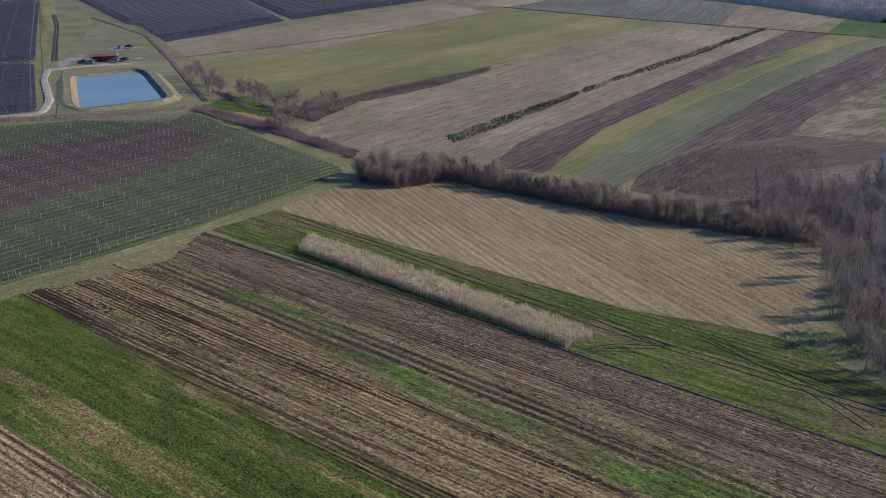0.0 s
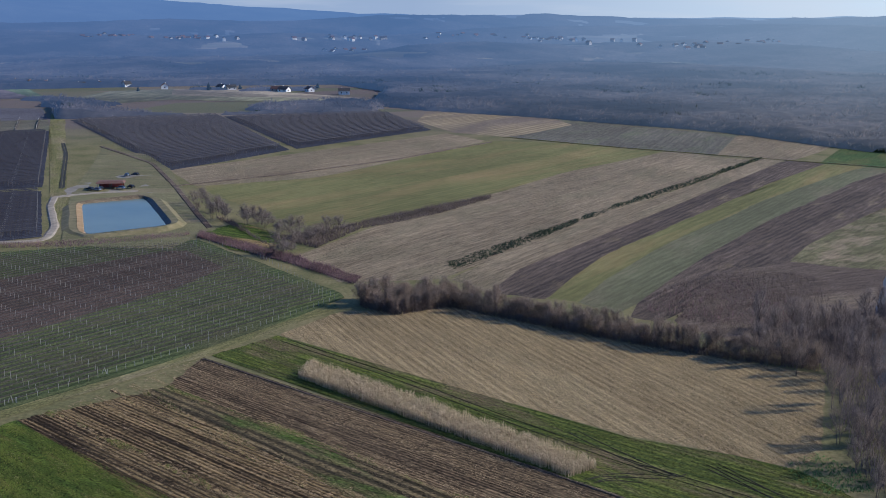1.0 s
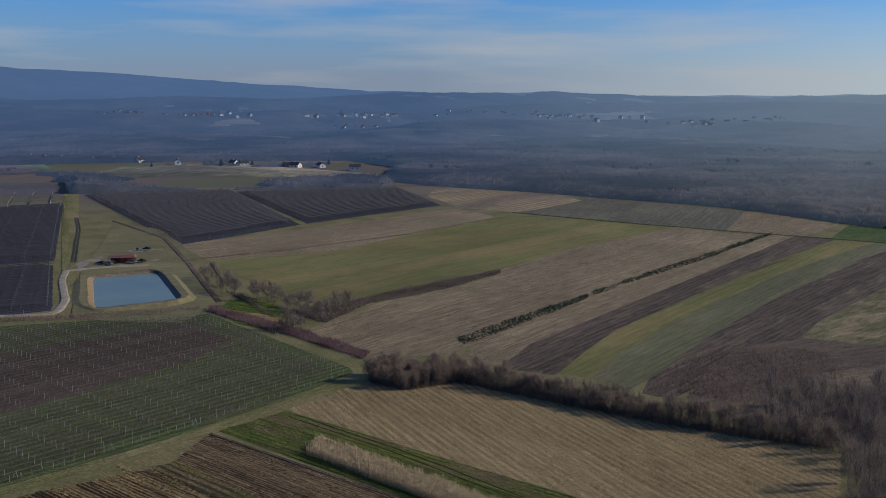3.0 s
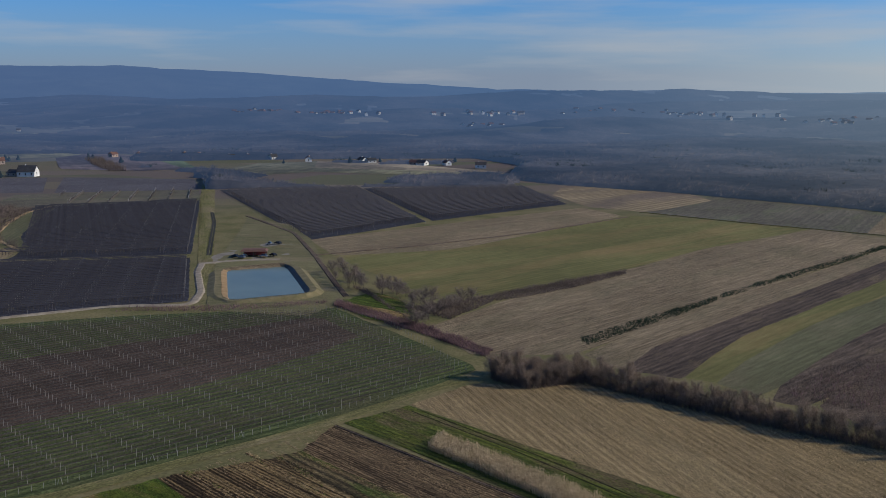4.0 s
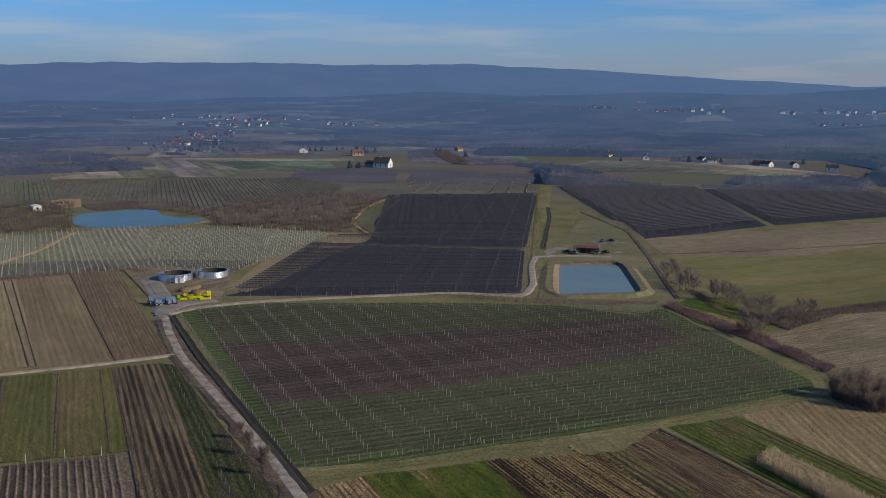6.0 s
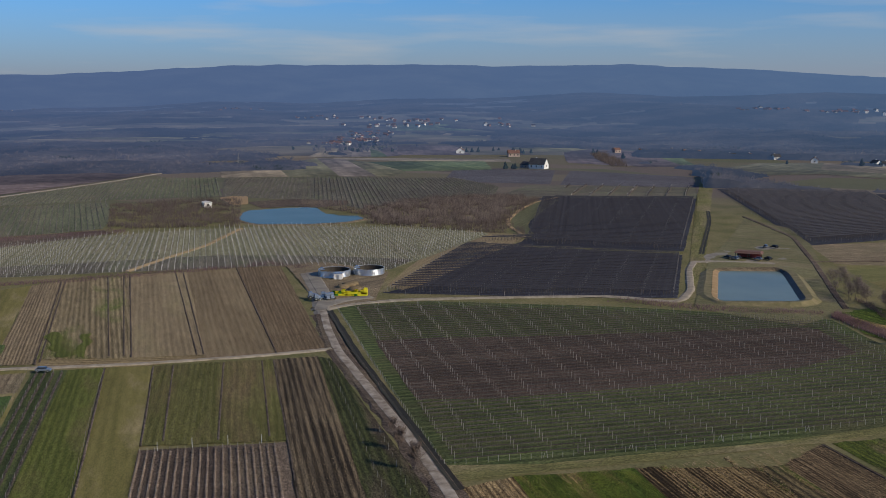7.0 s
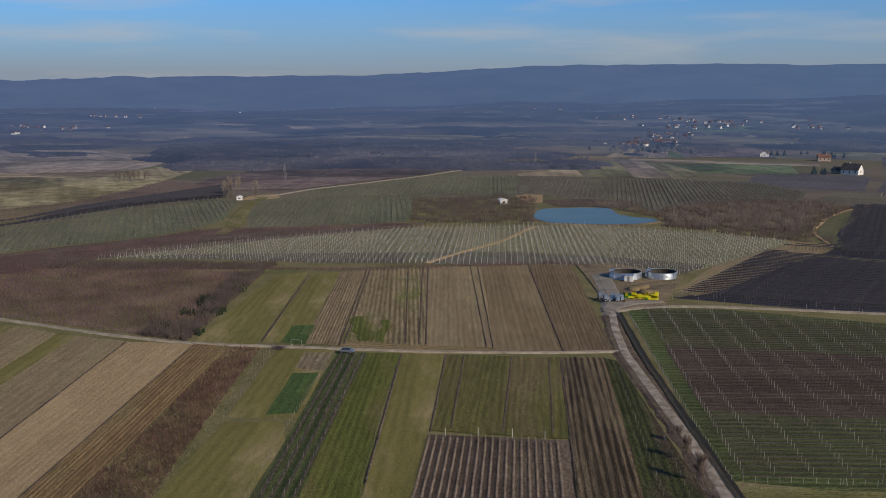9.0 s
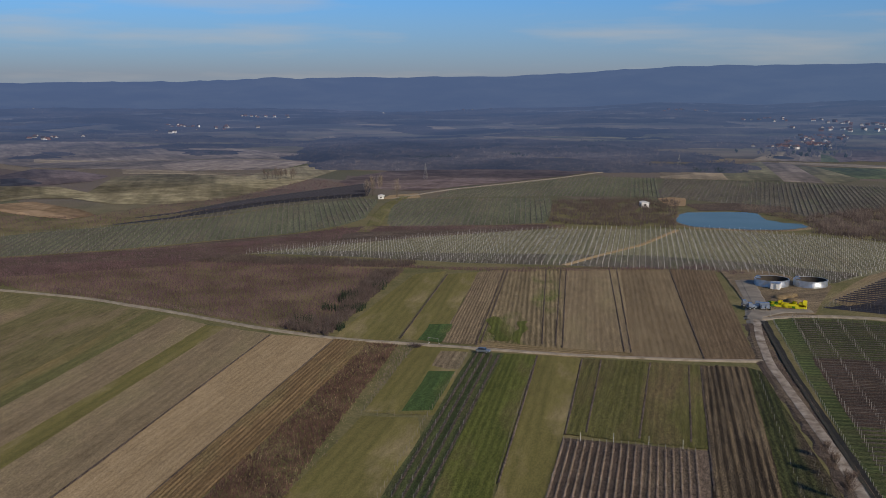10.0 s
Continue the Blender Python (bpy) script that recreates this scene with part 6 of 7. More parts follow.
strewn("straw_litter", "pale straw along the ploughed furrows", [(-75.9, 183.4), (-58.7, 204.7), (36.0, 108.6), (7.3, 109.6)], -41.3, 0.9, 34000, M["straw"], 0.42, 0.22, 0.032, False, 0.02)
strewn("straw_litter", "straw and stubs on a rutted strip", [(-58.4, 205.4), (-55.3, 211.8), (59.2, 107.2), (36.4, 108.6)], -45.6, 1.7, 16000, M["straw"], 0.45, 0.25, 0.035, False, -0.05)
strewn("straw_litter", "straw and stubs beside the maize", [(-54.8, 212.1), (-48.2, 219.2), (25.0, 156.5), (65.2, 120.4), (65.2, 107.4)], -41.3, 0.8, 22000, M["straw"], 0.35, 0.22, 0.033, False, -0.1)
strewn("stubble_stubs", "short cut maize stubs in rows", [(-32.0, 237.0), (-19.3, 255.2), (9.1, 259.0), (37.8, 236.8), (61.7, 219.8), (87.6, 204.2), (72.5, 165.9), (64.9, 157.9), (56.9, 164.4), (39.2, 173.6), (8.2, 200.2)], -66.0, 0.75, 34000, M["straw"], 0, 0.28, 0.035, True)
strewn("grass_tufts", "grass tufts on the rutted headland", [(-46.8, 221.2), (-33.2, 235.7), (8.2, 198.5), (39.0, 172.5), (56.6, 163.4), (65.7, 157.2), (74.3, 139.1), (68.3, 113.7), (25.1, 157.2)], -41.6, 1.4, 18000, M["blade"], 0, 0.22, 0.05, True, -0.15)
strewn("straw_litter", "pale straw lines on the dark furrowed strip", [(-196.0, 205.0), (-188.5, 214.2), (-100.9, 130.3), (-110.4, 122.5)], 136.0, 1.8, 15000, M["straw"], 0.5, 0.3, 0.05, False, -0.1)
strewn("dry_weeds", "straw-brown weed stems in the brush strip", [(-268.9, 135.4), (-258.6, 148.4), (-167.1, 67.9), (-175.5, 54.1)], -41.4, 0, 1100, M["straw"], 0, 1.2, 0.028, True, 0.0)

# ---- orchards and vineyards ----
POST = rod_mesh("post", M["post"], 0.045, 2.0, 6, 0.9)
POST_TALL = rod_mesh("post", M["post_dim"], 0.05, 3.3, 6, 0.85)
POST_FENCE = rod_mesh("fence_post", M["post"], 0.05, 1.4, 6, 0.9)
POST_PALE = rod_mesh("post", M["post_pale"], 0.06, 2.1, 6, 0.9)
POST_SHORT = rod_mesh("post", M["post"], 0.045, 1.3, 6, 0.9)
POST_STAKE = rod_mesh("stake", M["post"], 0.035, 1.5, 5, 0.9)
POST_WOOD = rod_mesh("fence_post", M["wood_post"], 0.05, 1.4, 6, 0.9)


def planting(name, label, group, points, angle, spacing, post_every, post, canes, tree_every, h, shoots, width, low=0.0, wires=True, joined=False, net=False, category="orchard row", post_h=2.6, post_w=0.08, columns=None, pale=False, hedge=None):
    """Rows of trellised plants across an outline; every row is a thing with its posts."""
    cx, cy, poly = local(points, angle)
    lo, hi = min(p[1] for p in poly), max(p[1] for p in poly)
    n = int((hi - lo) / spacing)
    shear = 1 / math.tan(radians(columns - angle)) if columns is not None else 0.0
    for j in range(n):
        v = lo + (j + 0.5) * (hi - lo) / n
        e = span(poly, v)
        if not e or e[1] - e[0] < 6:
            continue
        u0, u1 = e[0] + 1, e[1] - 1
        long = u1 - u0
        k = max(2, int(long / tree_every))
        b = Bulk()
        us = np.linspace(0.2, long - 0.2, k) + rng.uniform(-0.15, 0.15, k) * tree_every
        at = np.column_stack([us, rng.normal(0, 0.06, k), np.zeros(k)])
        tall = h * rng.uniform(0.8, 1.15, k)
        b.spikes(at, at + np.column_stack([rng.normal(0, 0.06, (k, 2)), tall * 0.75]), width * 1.3)
        root = np.repeat(at, shoots, 0)
        hh = np.repeat(tall, shoots)
        root[:, 2] += hh * rng.uniform(0.15, 0.7, k * shoots)
        b.spikes(root, root + np.column_stack([rng.normal(0, 0.32, k * shoots) * tree_every, rng.normal(0, 0.22, k * shoots), hh * rng.uniform(0.15, 0.45, k * shoots)]), width)
        if low:
            m = max(2, int(long / 0.9))
            uu = np.linspace(0.3, long - 0.3, m)
            b.mounds(np.column_stack([uu, rng.normal(0, 0.05, m), np.full(m, -0.02)]), 0.62 * low, 0.3 * low, 5)
        if hedge:
            b.wall(long, hedge[0], hedge[1])
        row = new(name)
        row.empty_display_size = 0.5
        stand = new("growth", b.mesh("growth", canes))
        stand.parent = row
        tagged(stand, "bare canes and stems", kind="stuff")
        row.matrix_world = pose(cx, cy, 0.2, 0, 0, angle) @ pose(u0, v, 0)
        tagged(row, label, category, group)
        first = math.ceil((u0 - shear * v) / post_every)
        pu = np.array([0.0] + [w for w in (k_ * post_every + shear * v - u0 for k_ in range(first, first + int(long / post_every) + 2)) if 1.5 < w < long - 1.5] + [long])
        if joined:
            pb = Bulk().spikes(np.column_stack([pu, 0 * pu, 0 * pu - 0.15]), np.column_stack([pu, 0 * pu, 0 * pu + post_h]), post_w)
            ps = new("post_line", pb.mesh("post_line", M["post_pale" if pale else "post_dim" if net else "post"]))
            ps.parent = row
            tagged(ps, "pale trellis posts", kind="stuff")
        else:
            for w in pu:
                piece("post", post, row, w + rng.uniform(-0.15, 0.15), 0, -0.2, rng.uniform(0, 3), rng.uniform(-0.03, 0.03), rng.uniform(0.93, 1.05))
        if wires:
            for z in (0.8, post_h - 0.6):
                part("wire", boxes((0, long, -0.006, 0.006, z, z + 0.012)), M["wire"], row)
        if net:
            verts, faces = [], []
            c = max(2, int(long / 5))
            for i in range(c + 1):
                u = long * i / c
                s = 0.12 * noise.noise((u * 0.3, v, 2.0)) - 0.10 * (i % 2)
                verts += [(u, -0.3, post_h - 0.6 + s), (u, 0, post_h - 0.2 + s * 0.4), (u, 0.3, post_h - 0.6 + s), (u, 0, post_h - 0.5 + s)]
            for i in range(c):
                p = i * 4
                for x in range(4):
                    faces.append((p + x, p + (x + 1) % 4, p + 4 + (x + 1) % 4, p + 4 + x))
            nb = link_mesh("folded_net", verts, faces, M["net"], row)
            nb["label"] = "dark folded hail net"


# hedge here is a flat dark strip: bare soil plus painted row shadow
planting("orchard_row", "bare trellised orchard row with pale concrete posts", "rows of the large orchard", [(-224.6, 275.9), (-110.2, 166.7), (-80.4, 193.8), (-39.2, 246.7), (-24.4, 271.0), (-77.3, 343.4), (-142.0, 322.0), (-208.0, 290.0)], 48.1, 2.75, 7.6, POST, M["vine"], 0.9, 1.7, 6, 0.028, hedge=(0.55, 0.16), columns=-43.8)
NET_LABEL = "dark orchard row under a folded hail net"
planting("orchard_row", NET_LABEL, "netted orchard rows", [(-229.9, 305.0), (-207.8, 314.5), (-133.8, 356.4), (-166.7, 449.4), (-267.8, 419.2)], 26.6, 4.0, 12.0, POST_TALL, M["vine"], 1.2, 2.3, 7, 0.06, net=True, wires=False, post_h=2.9, columns=108.3)
planting("orchard_row", NET_LABEL, "netted orchard rows", [(-276.0, 438.4), (-257.4, 462.7), (-346.8, 645.7), (-252.1, 702.6), (-173.5, 468.5)], 26.6, 5.2, 16.0, POST_TALL, M["vine"], 1.6, 2.3, 7, 0.08, net=True, wires=False, post_h=2.9, columns=108.3)
planting("orchard_row", NET_LABEL, "netted orchard rows", [(-258.0, 779.2), (-157.6, 816.2), (-78.7, 605.6), (-128.2, 524.9)], 55.7, 5.2, 8.6, POST_TALL, M["vine"], 1.6, 2.2, 7, 0.08, net=True, wires=False, joined=True, post_h=3.3, post_w=0.09, columns=110.6)
planting("orchard_row", NET_LABEL, "netted orchard rows", [(-145.4, 804.8), (-23.3, 839.7), (9.1, 711.7), (-71.2, 614.2)], 51.5, 5.6, 8.6, POST_TALL, M["vine"], 1.8, 2.2, 7, 0.09, net=True, wires=False, joined=True, post_h=3.2, post_w=0.09, columns=110.6)
planting("vineyard_row", "hillside vineyard row with pale posts", "rows of the hillside vineyard", HILL_VINES, 137.3, 2.7, 5.0, POST_PALE, M["cane"], 1.6, 1.7, 4, 0.03, wires=False, joined=True, post_h=2.7, post_w=0.085, pale=True)
for pts, ang, gap in ((MIDDLE_VINES, 143.9, 3.4), (LEFT_VINES, 157.0, 3.4), (LEFT_STRIP, 157.0, 3.4), (UPPER_VINES, 137.7, 3.3), (LAKE_VINES, 131.0, 3.3)):
    planting("vineyard_row", "distant vineyard row on a gentle slope", "rows of the distant vineyards", pts, ang, gap, 9.0, POST, M["cane"], 3.0, 1.6, 2, 0.07, wires=False, joined=True, category="vineyard row", post_h=2.2, post_w=0.11, pale=False, hedge=(0.36, 0.34))
planting("orchard_row", "short orchard row with pale posts on grass", "rows between the netted orchards", [(-388.1, 758.1), (-289.8, 798.0), (-262.3, 730.7), (-303.1, 693.8), (-340.1, 680.6)], 108.3, 13.0, 6.0, POST_TALL, M["vine"], 1.8, 2.3, 4, 0.09, wires=False, joined=True, post_h=3.0, post_w=0.13, pale=True, hedge=(0.8, 1.0))
planting("orchard_row", NET_LABEL, "netted orchard rows", LEFT_NETS, 62.0, 4.2, 12.0, POST_TALL, M["vine"], 2.0, 2.3, 4, 0.08, net=True, wires=False, joined=True, post_h=2.9)
planting("vineyard_row", "small vineyard row beside the pasture", "rows of the small vineyard", [(-240.9, 158.9), (-235.0, 164.2), (-152.3, 90.2), (-159.3, 84.8)], 138.0, 1.75, 5.0, POST_SHORT, M["vine"], 0.9, 1.2, 7, 0.025, post_h=1.3, low=0.6, category="vineyard row")
planting("berry_row", "brown berry hedge row with dry canes", "berry hedge rows", [(-168.1, 133.4), (-146.6, 153.9), (-113.0, 120.9), (-135.5, 103.4)], 136.2, 1.5, 60.0, POST_SHORT, M["twig"], 0.5, 0.8, 8, 0.03, post_h=1.3, low=0.6, category="berry row")
planting("sapling_row", "row of staked saplings in grass", "sapling rows", [(-185.6, 212.8), (-182.4, 213.6), (-107.5, 151.3), (-92.2, 137.1), (-99.7, 131.2)], 136.6, 3.4, 5.0, POST_STAKE, M["vine"], 2.0, 1.3, 4, 0.025, wires=False)


# ---- fences ----
def fence(label, points, every, post=POST_FENCE, braces=()):
    x0, y0 = points[0]
    top = anchor("fence", x0, y0)
    tagged(top, label, "fence", "orchard fences")
    for (ax, ay), (bx, by) in zip(points, points[1:]):
        long = math.hypot(bx - ax, by - ay)
        n = max(1, round(long / every))
        dx, dy = (bx - ax) / long, (by - ay) / long
        for i in range(n + 1):
            piece("fence_post", post, top, ax - x0 + dx * long * i / n + rng.uniform(-0.1, 0.1), ay - y0 + dy * long * i / n, -0.05, rng.uniform(0, 3), rng.uniform(-0.05, 0.05), rng.uniform(0.92, 1.08))
        for z in (0.6, 1.25):
            wb = bmesh.new()
            c = [wb.verts.new((ax - x0 + dx * s - dy * o, ay - y0 + dy * s + dx * o, z + q)) for s in (0, long) for o, q in ((0.005, 0), (-0.005, 0), (0, 0.009))]
            for a in range(3):
                wb.faces.new((c[a], c[(a + 1) % 3], c[3 + (a + 1) % 3], c[3 + a]))
            part("wire", wb, M["wire"], top)
    return top


fence("pale post and wire fence along the orchard", [(-109.5, 163.4), (-80.0, 192.8), (-62.2, 214.5), (-38.7, 243.9), (-21.8, 267.3)], 2.3)
fence("pale post and wire fence beside the ditch", [(-230.7, 273.7), (-182.0, 228.6), (-138.9, 189.7), (-109.5, 163.4)], 2.3)
fence("post and wire fence along the hedge", [(-76.0, 347.0), (-52.3, 324.7), (-22.0, 269.5)], 2.6)
fence("post and wire fence before the dark orchard", [(-228.3, 297.9), (-187.5, 321.0), (-131.1, 350.3)], 9.0, POST)
fence("post and wire fence of the dark orchard lane", [(-228.3, 297.9), (-277.9, 437.7)], 4.0, POST)
fence("grey fence between two grass plots", [(-206.3, 103.6), (-197.0, 116.4)], 4.0, POST_WOOD)
fence("grey fence beside the small vineyard", [(-243.1, 158.2), (-197.0, 116.4), (-159.4, 83.2)], 3.0, POST_WOOD)
fence("wire fence at the end of the scrub strip", [(-258.0, 148.0), (-206.3, 103.6)], 3.5, POST_WOOD)
fence("wire fence of the pasture strip", [(-228.2, 171.8), (-198.1, 145.0), (-154.5, 106.6)], 3.5, POST_WOOD)
fence("post fence along the far orchard edge", [(-199.3, 649.6), (-128.7, 532.1), (-101.6, 546.6), (-72.4, 589.3)], 8.0, POST)
for x, y in [(-94.2, 178.7), (-81.3, 193.1), (-67.4, 209.4), (-52.9, 225.9)]:
    brace = anchor("brace_post", x, y)
    tagged(brace, "slanted pale brace posts of the orchard fence", "fence brace", "fence braces")
    for k in (0, 1):
        piece("strut", POST_FENCE, brace, 1.1 * k - 0.55, 0, 0, 0.8, 0.6 * (1 - 2 * k), 1.15)

for x, y in [(-164.9, 136.4), (-160.8, 142.4), (-155.5, 147.8), (-149.8, 152.3)]:
    end = anchor("end_post", x, y)
    tagged(end, "white end post of a berry row", "post", "berry row end posts")
    piece("shaft", POST_PALE, end, 0, 0, 0)
heap = Bulk().spikes(np.column_stack([rng.normal(0, 0.9, (260, 2)), np.full(260, 0.1)]), np.column_stack([rng.normal(0, 1.5, (260, 2)), rng.uniform(0.2, 1.3, 260)]), 0.06)
heap = new("brush_heap", heap.mesh("brush_heap", M["twig_deep"]))
heap.location = (*(-256.4, 147.5), 0.2)
tagged(heap, "heap of cut grey-brown branches by the road", "brush heap")

# ---- pond and lake ----
def pond():
    """A basin within a raised bank: dark lining with shade painted in, clay on one side, grass on the others."""
    corners = [(-118.0, 356.4), (-91.2, 368.8), (-116.0, 431.7), (-138.6, 418.4)]
    cx, cy = sum(p[0] for p in corners) / 4, sum(p[1] for p in corners) / 4

    def ring(out, z):
        """The outline moved outwards by out, its corners rounded, at a height for each corner."""
        loop = []
        for s in range(4):
            (ax, ay), (bx, by) = corners[s], corners[(s + 1) % 4]
            q = math.hypot(bx - ax, by - ay)
            nx, ny = (by - ay) / q, -(bx - ax) / q
            for i in range(12):
                k = i / 12
                o = out * (1 + 0.12 * noise.noise((ax + k * 9, ay, out)))
                loop.append((ax + (bx - ax) * k + nx * o, ay + (by - ay) * k + ny * o, z[s] + (z[(s + 1) % 4] - z[s]) * k))
        for _ in range(1):
            loop = [tuple((a_ + 2 * b_ + c_) / 4 for a_, b_, c_ in zip(loop[i - 1], loop[i], loop[(i + 1) % 48])) for i in range(48)]
        return [(x, y, zz + 0.06 * noise.noise((x, y, zz))) for x, y, zz in loop]

    low, high = (0.7, 1.5, 1.5, 1.0), (0.7, 1.7, 1.7, 1.1)
    loops = [ring(-0.8, (0.1,) * 4), ring(0.0, (0.35,) * 4), ring(2.2, low), ring(5.0, high), ring(8.0, (0.0,) * 4)]
    base = anchor("pond_bank", 0, 0)
    tagged(base, "raised earth bank round a square pond", "pond bank", kind="structure")
    for name, rings, mat in (("lining", loops[0:3], M["liner"]), ("bank_top", loops[2:5], M["bank"])):
        verts = [v for r in rings for v in r]
        faces = [(k * 48 + i, k * 48 + (i + 1) % 48, (k + 1) * 48 + (i + 1) % 48, (k + 1) * 48 + i) for k in range(len(rings) - 1) for i in range(48)]
        link_mesh(name, verts, faces, mat, base)
    side = [r[36:48] + [r[0]] for r in (ring(-0.6, (0.15,) * 4), ring(0.2, (0.45,) * 4), ring(2.2, low))]
    verts = [(x, y, z + 0.08) for r in side for x, y, z in r]
    faces = [(k * 13 + i, k * 13 + i + 1, (k + 1) * 13 + i + 1, (k + 1) * 13 + i) for k in range(2) for i in range(12)]
    link_mesh("clay_side", verts, faces, M["clay"], base)
    back = [r[24:37] for r in (ring(-0.4, (0.2,) * 4), ring(2.2, low), ring(3.4, high))]
    verts = [(x, y, z + 0.08) for r in back for x, y, z in r]
    link_mesh("weedy_side", verts, [(k * 13 + i, k * 13 + i + 1, (k + 1) * 13 + i + 1, (k + 1) * 13 + i) for k in range(2) for i in range(12)], M["scrubland"], base)
    front = [r[0:13] for r in (ring(-0.2, (0.3,) * 4), ring(2.2, low))]
    verts = [(x, y, z + 0.08) for r in front for x, y, z in r]
    link_mesh("grass_side", verts, [(i, i + 1, 14 + i, 13 + i) for i in range(12)], M["bank"], base)
    w = ring(0.3, (0.42,) * 4)
    verts = [(x, y, 0.42) for x, y, z in w] + [(cx, cy, 0.42)]
    tagged(link_mesh("water", verts, [(i, (i + 1) % 48, 48) for i in range(48)], M["water"]), "still blue-green pond water", "water", kind="structure")


pond()


def lake():
    shore = [(-437.1, 431.2), (-461.0, 456.9), (-470.5, 473.5), (-466.3, 483.9), (-461.6, 495.2), (-451.2, 506.1), (-442.6, 507.6), (-416.9, 486.2), (-403.4, 483.9), (-391.9, 487.7), (-380.0, 480.0), (-378.5, 462.2), (-389.5, 442.5), (-413.7, 423.8)]
    cx, cy = sum(p[0] for p in shore) / len(shore), sum(p[1] for p in shore) / len(shore)
    fine = []
    for (ax, ay), (bx, by) in zip(shore, shore[1:] + shore[:1]):
        for i in range(6):
            x, y = ax + (bx - ax) * i / 6, ay + (by - ay) * i / 6
            fine.append((x + 2.5 * noise.noise((x / 9, y / 9, 0)), y + 2.5 * noise.noise((x / 9, y / 9, 5)), 0.6))
    n = len(fine)
    tagged(link_mesh("lake_water", fine + [(cx, cy, 0.6)], [(i, (i + 1) % n, n) for i in range(n)], M["lake"]), "blue lake behind the vineyard", "water", kind="structure")
    rim = [(x + (x - cx) * 0.03, y + (y - cy) * 0.03, 0.5) for x, y, z in fine]
    out = [(x + (x - cx) * 0.07, y + (y - cy) * 0.07, 0.0) for x, y, z in fine]
    inn = [(x, y, 0.52) for x, y, z in fine]
    tagged(link_mesh("lake_shore", inn + rim + out, [(k * n + i, k * n + (i + 1) % n, (k + 1) * n + (i + 1) % n, (k + 1) * n + i) for k in range(2) for i in range(n)], M["scrubland"]), "bare brown shore of the lake", "shore", kind="structure")


lake()


# ---- buildings ----
def house(x, y, rz, w, l, h, roof, wall, label, windows=2, chimney=True, pitch=0.55):
    top = anchor("house", x, y, 0, rz)
    tagged(top, label, "house", "village houses")
    wb = bmesh.new()
    box(wb, -w / 2, w / 2, -l / 2, l / 2, -0.3, h)
    rise = w / 2 * pitch * 1.3
    for s in (-1, 1):
        g = [wb.verts.new(p) for p in ((-w / 2, s * l / 2, h), (w / 2, s * l / 2, h), (0, s * l / 2, h + rise))]
        wb.faces.new(g if s < 0 else g[::-1])
    part("wall", wb, wall, top)
    rb = bmesh.new()
    o, e = 0.5, 0.25
    prof = [(-w / 2 - o, h - o * rise / (w / 2)), (0, h + rise), (w / 2 + o, h - o * rise / (w / 2))]
    a = [[rb.verts.new((px_, s * (l / 2 + o), pz + d)) for px_, pz in prof] for s in (-1, 1) for d in (0.05, 0.05 + e)]
    for i in (0, 1):
        rb.faces.new((a[1][i], a[1][i + 1], a[3][i + 1], a[3][i]))
        rb.faces.new((a[0][i + 1], a[0][i], a[2][i], a[2][i + 1]))
        rb.faces.new((a[0][i], a[0][i + 1], a[1][i + 1], a[1][i]))
        rb.faces.new((a[2][i + 1], a[2][i], a[3][i], a[3][i + 1]))
    for i in (0, 2):
        rb.faces.new((a[0][i], a[1][i], a[3][i], a[2][i]))
    rf = part("roof", rb, roof, top)
    if chimney:
        part("chimney", boxes((w * 0.12, w * 0.12 + 0.7, l * 0.15, l * 0.15 + 0.7, h + rise * 0.5, h + rise + 0.9)), wall, rf)
    for s in range(windows):
        for side in (-1, 1):
            u = (s + 0.5) / windows * l - l / 2
            win = part("window", boxes((side * w / 2 - 0.04, side * w / 2 + 0.06, u - 0.6, u + 0.6, h * 0.35, h * 0.75)), M["glass"], top)
    for side in (-1, 1) if windows else ():
        part("window", boxes((-0.7, 0.7, side * l / 2 - 0.04, side * l / 2 + 0.06, h * 0.4, h * 0.8)), M["glass"], top)
    return top


ROOFS = (M["roof_red"], M["roof_red"], M["roof_dark"])
WALLS = (M["white"], M["white"], M["brick"])
house(*(-497.0, 918.0), 95, 12, 17, 4.8, M["roof_dark"], M["white"], "large white farmhouse with a dark roof", 3, True, 0.72)
house(*(-512.5, 921.0), 70, 8, 12, 3.4, M["roof_dark"], M["brick"], "low dark barn beside the farmhouse", 2, False)
house(*(-621.0, 1081.6), -50, 10, 14, 4.5, M["roof_red"], M["brick"], "pink farmhouse with a red roof", 3)
house(*(-710.5, 1099.3), 30, 10, 12, 4.0, M["roof_red"], M["white"], "white house with a red roof among fields", 2)
house(*(-653.2, 346.4), 60, 4, 6.5, 2.2, M["white"], M["white"], "small white hut by the vineyard", 1, False, 0.2)
house(*(-511.8, 474.7), 60, 5, 7, 3.2, M["white"], M["white"], "small white cabin near the lake", 1, False, 0.2)
for x, y in [(-483.6, 1252.1), (-457.4, 1229.2), (-434.0, 1218.2), (-383.0, 1186.1), (-365.4, 1197.0), (-333.7, 1197.3), (-279.9, 1156.3), (-214.1, 1147.1), (-203.2, 1147.2), (-149.6, 1118.9), (-139.6, 1109.7), (-112.1, 1110.0), (-71.7, 1066.1), (-520.0, 1235.5), (-548.4, 1225.4)]:
    house(x, y, rng.uniform(0, 180), rng.uniform(6.5, 9), rng.uniform(8, 12), rng.uniform(2.8, 4.2), ROOFS[rng.randint(3)], WALLS[rng.randint(3)], "country house along the ridge road", 2)
def far_spot(a, reach):
    """Where a sight line that would meet level ground at reach first meets the rolling land."""
    r = 1300.0
    while r < 3350 and height(*polar(a, r)) < EYE - EYE * r / reach:
        r += 8
    return polar(a, r)


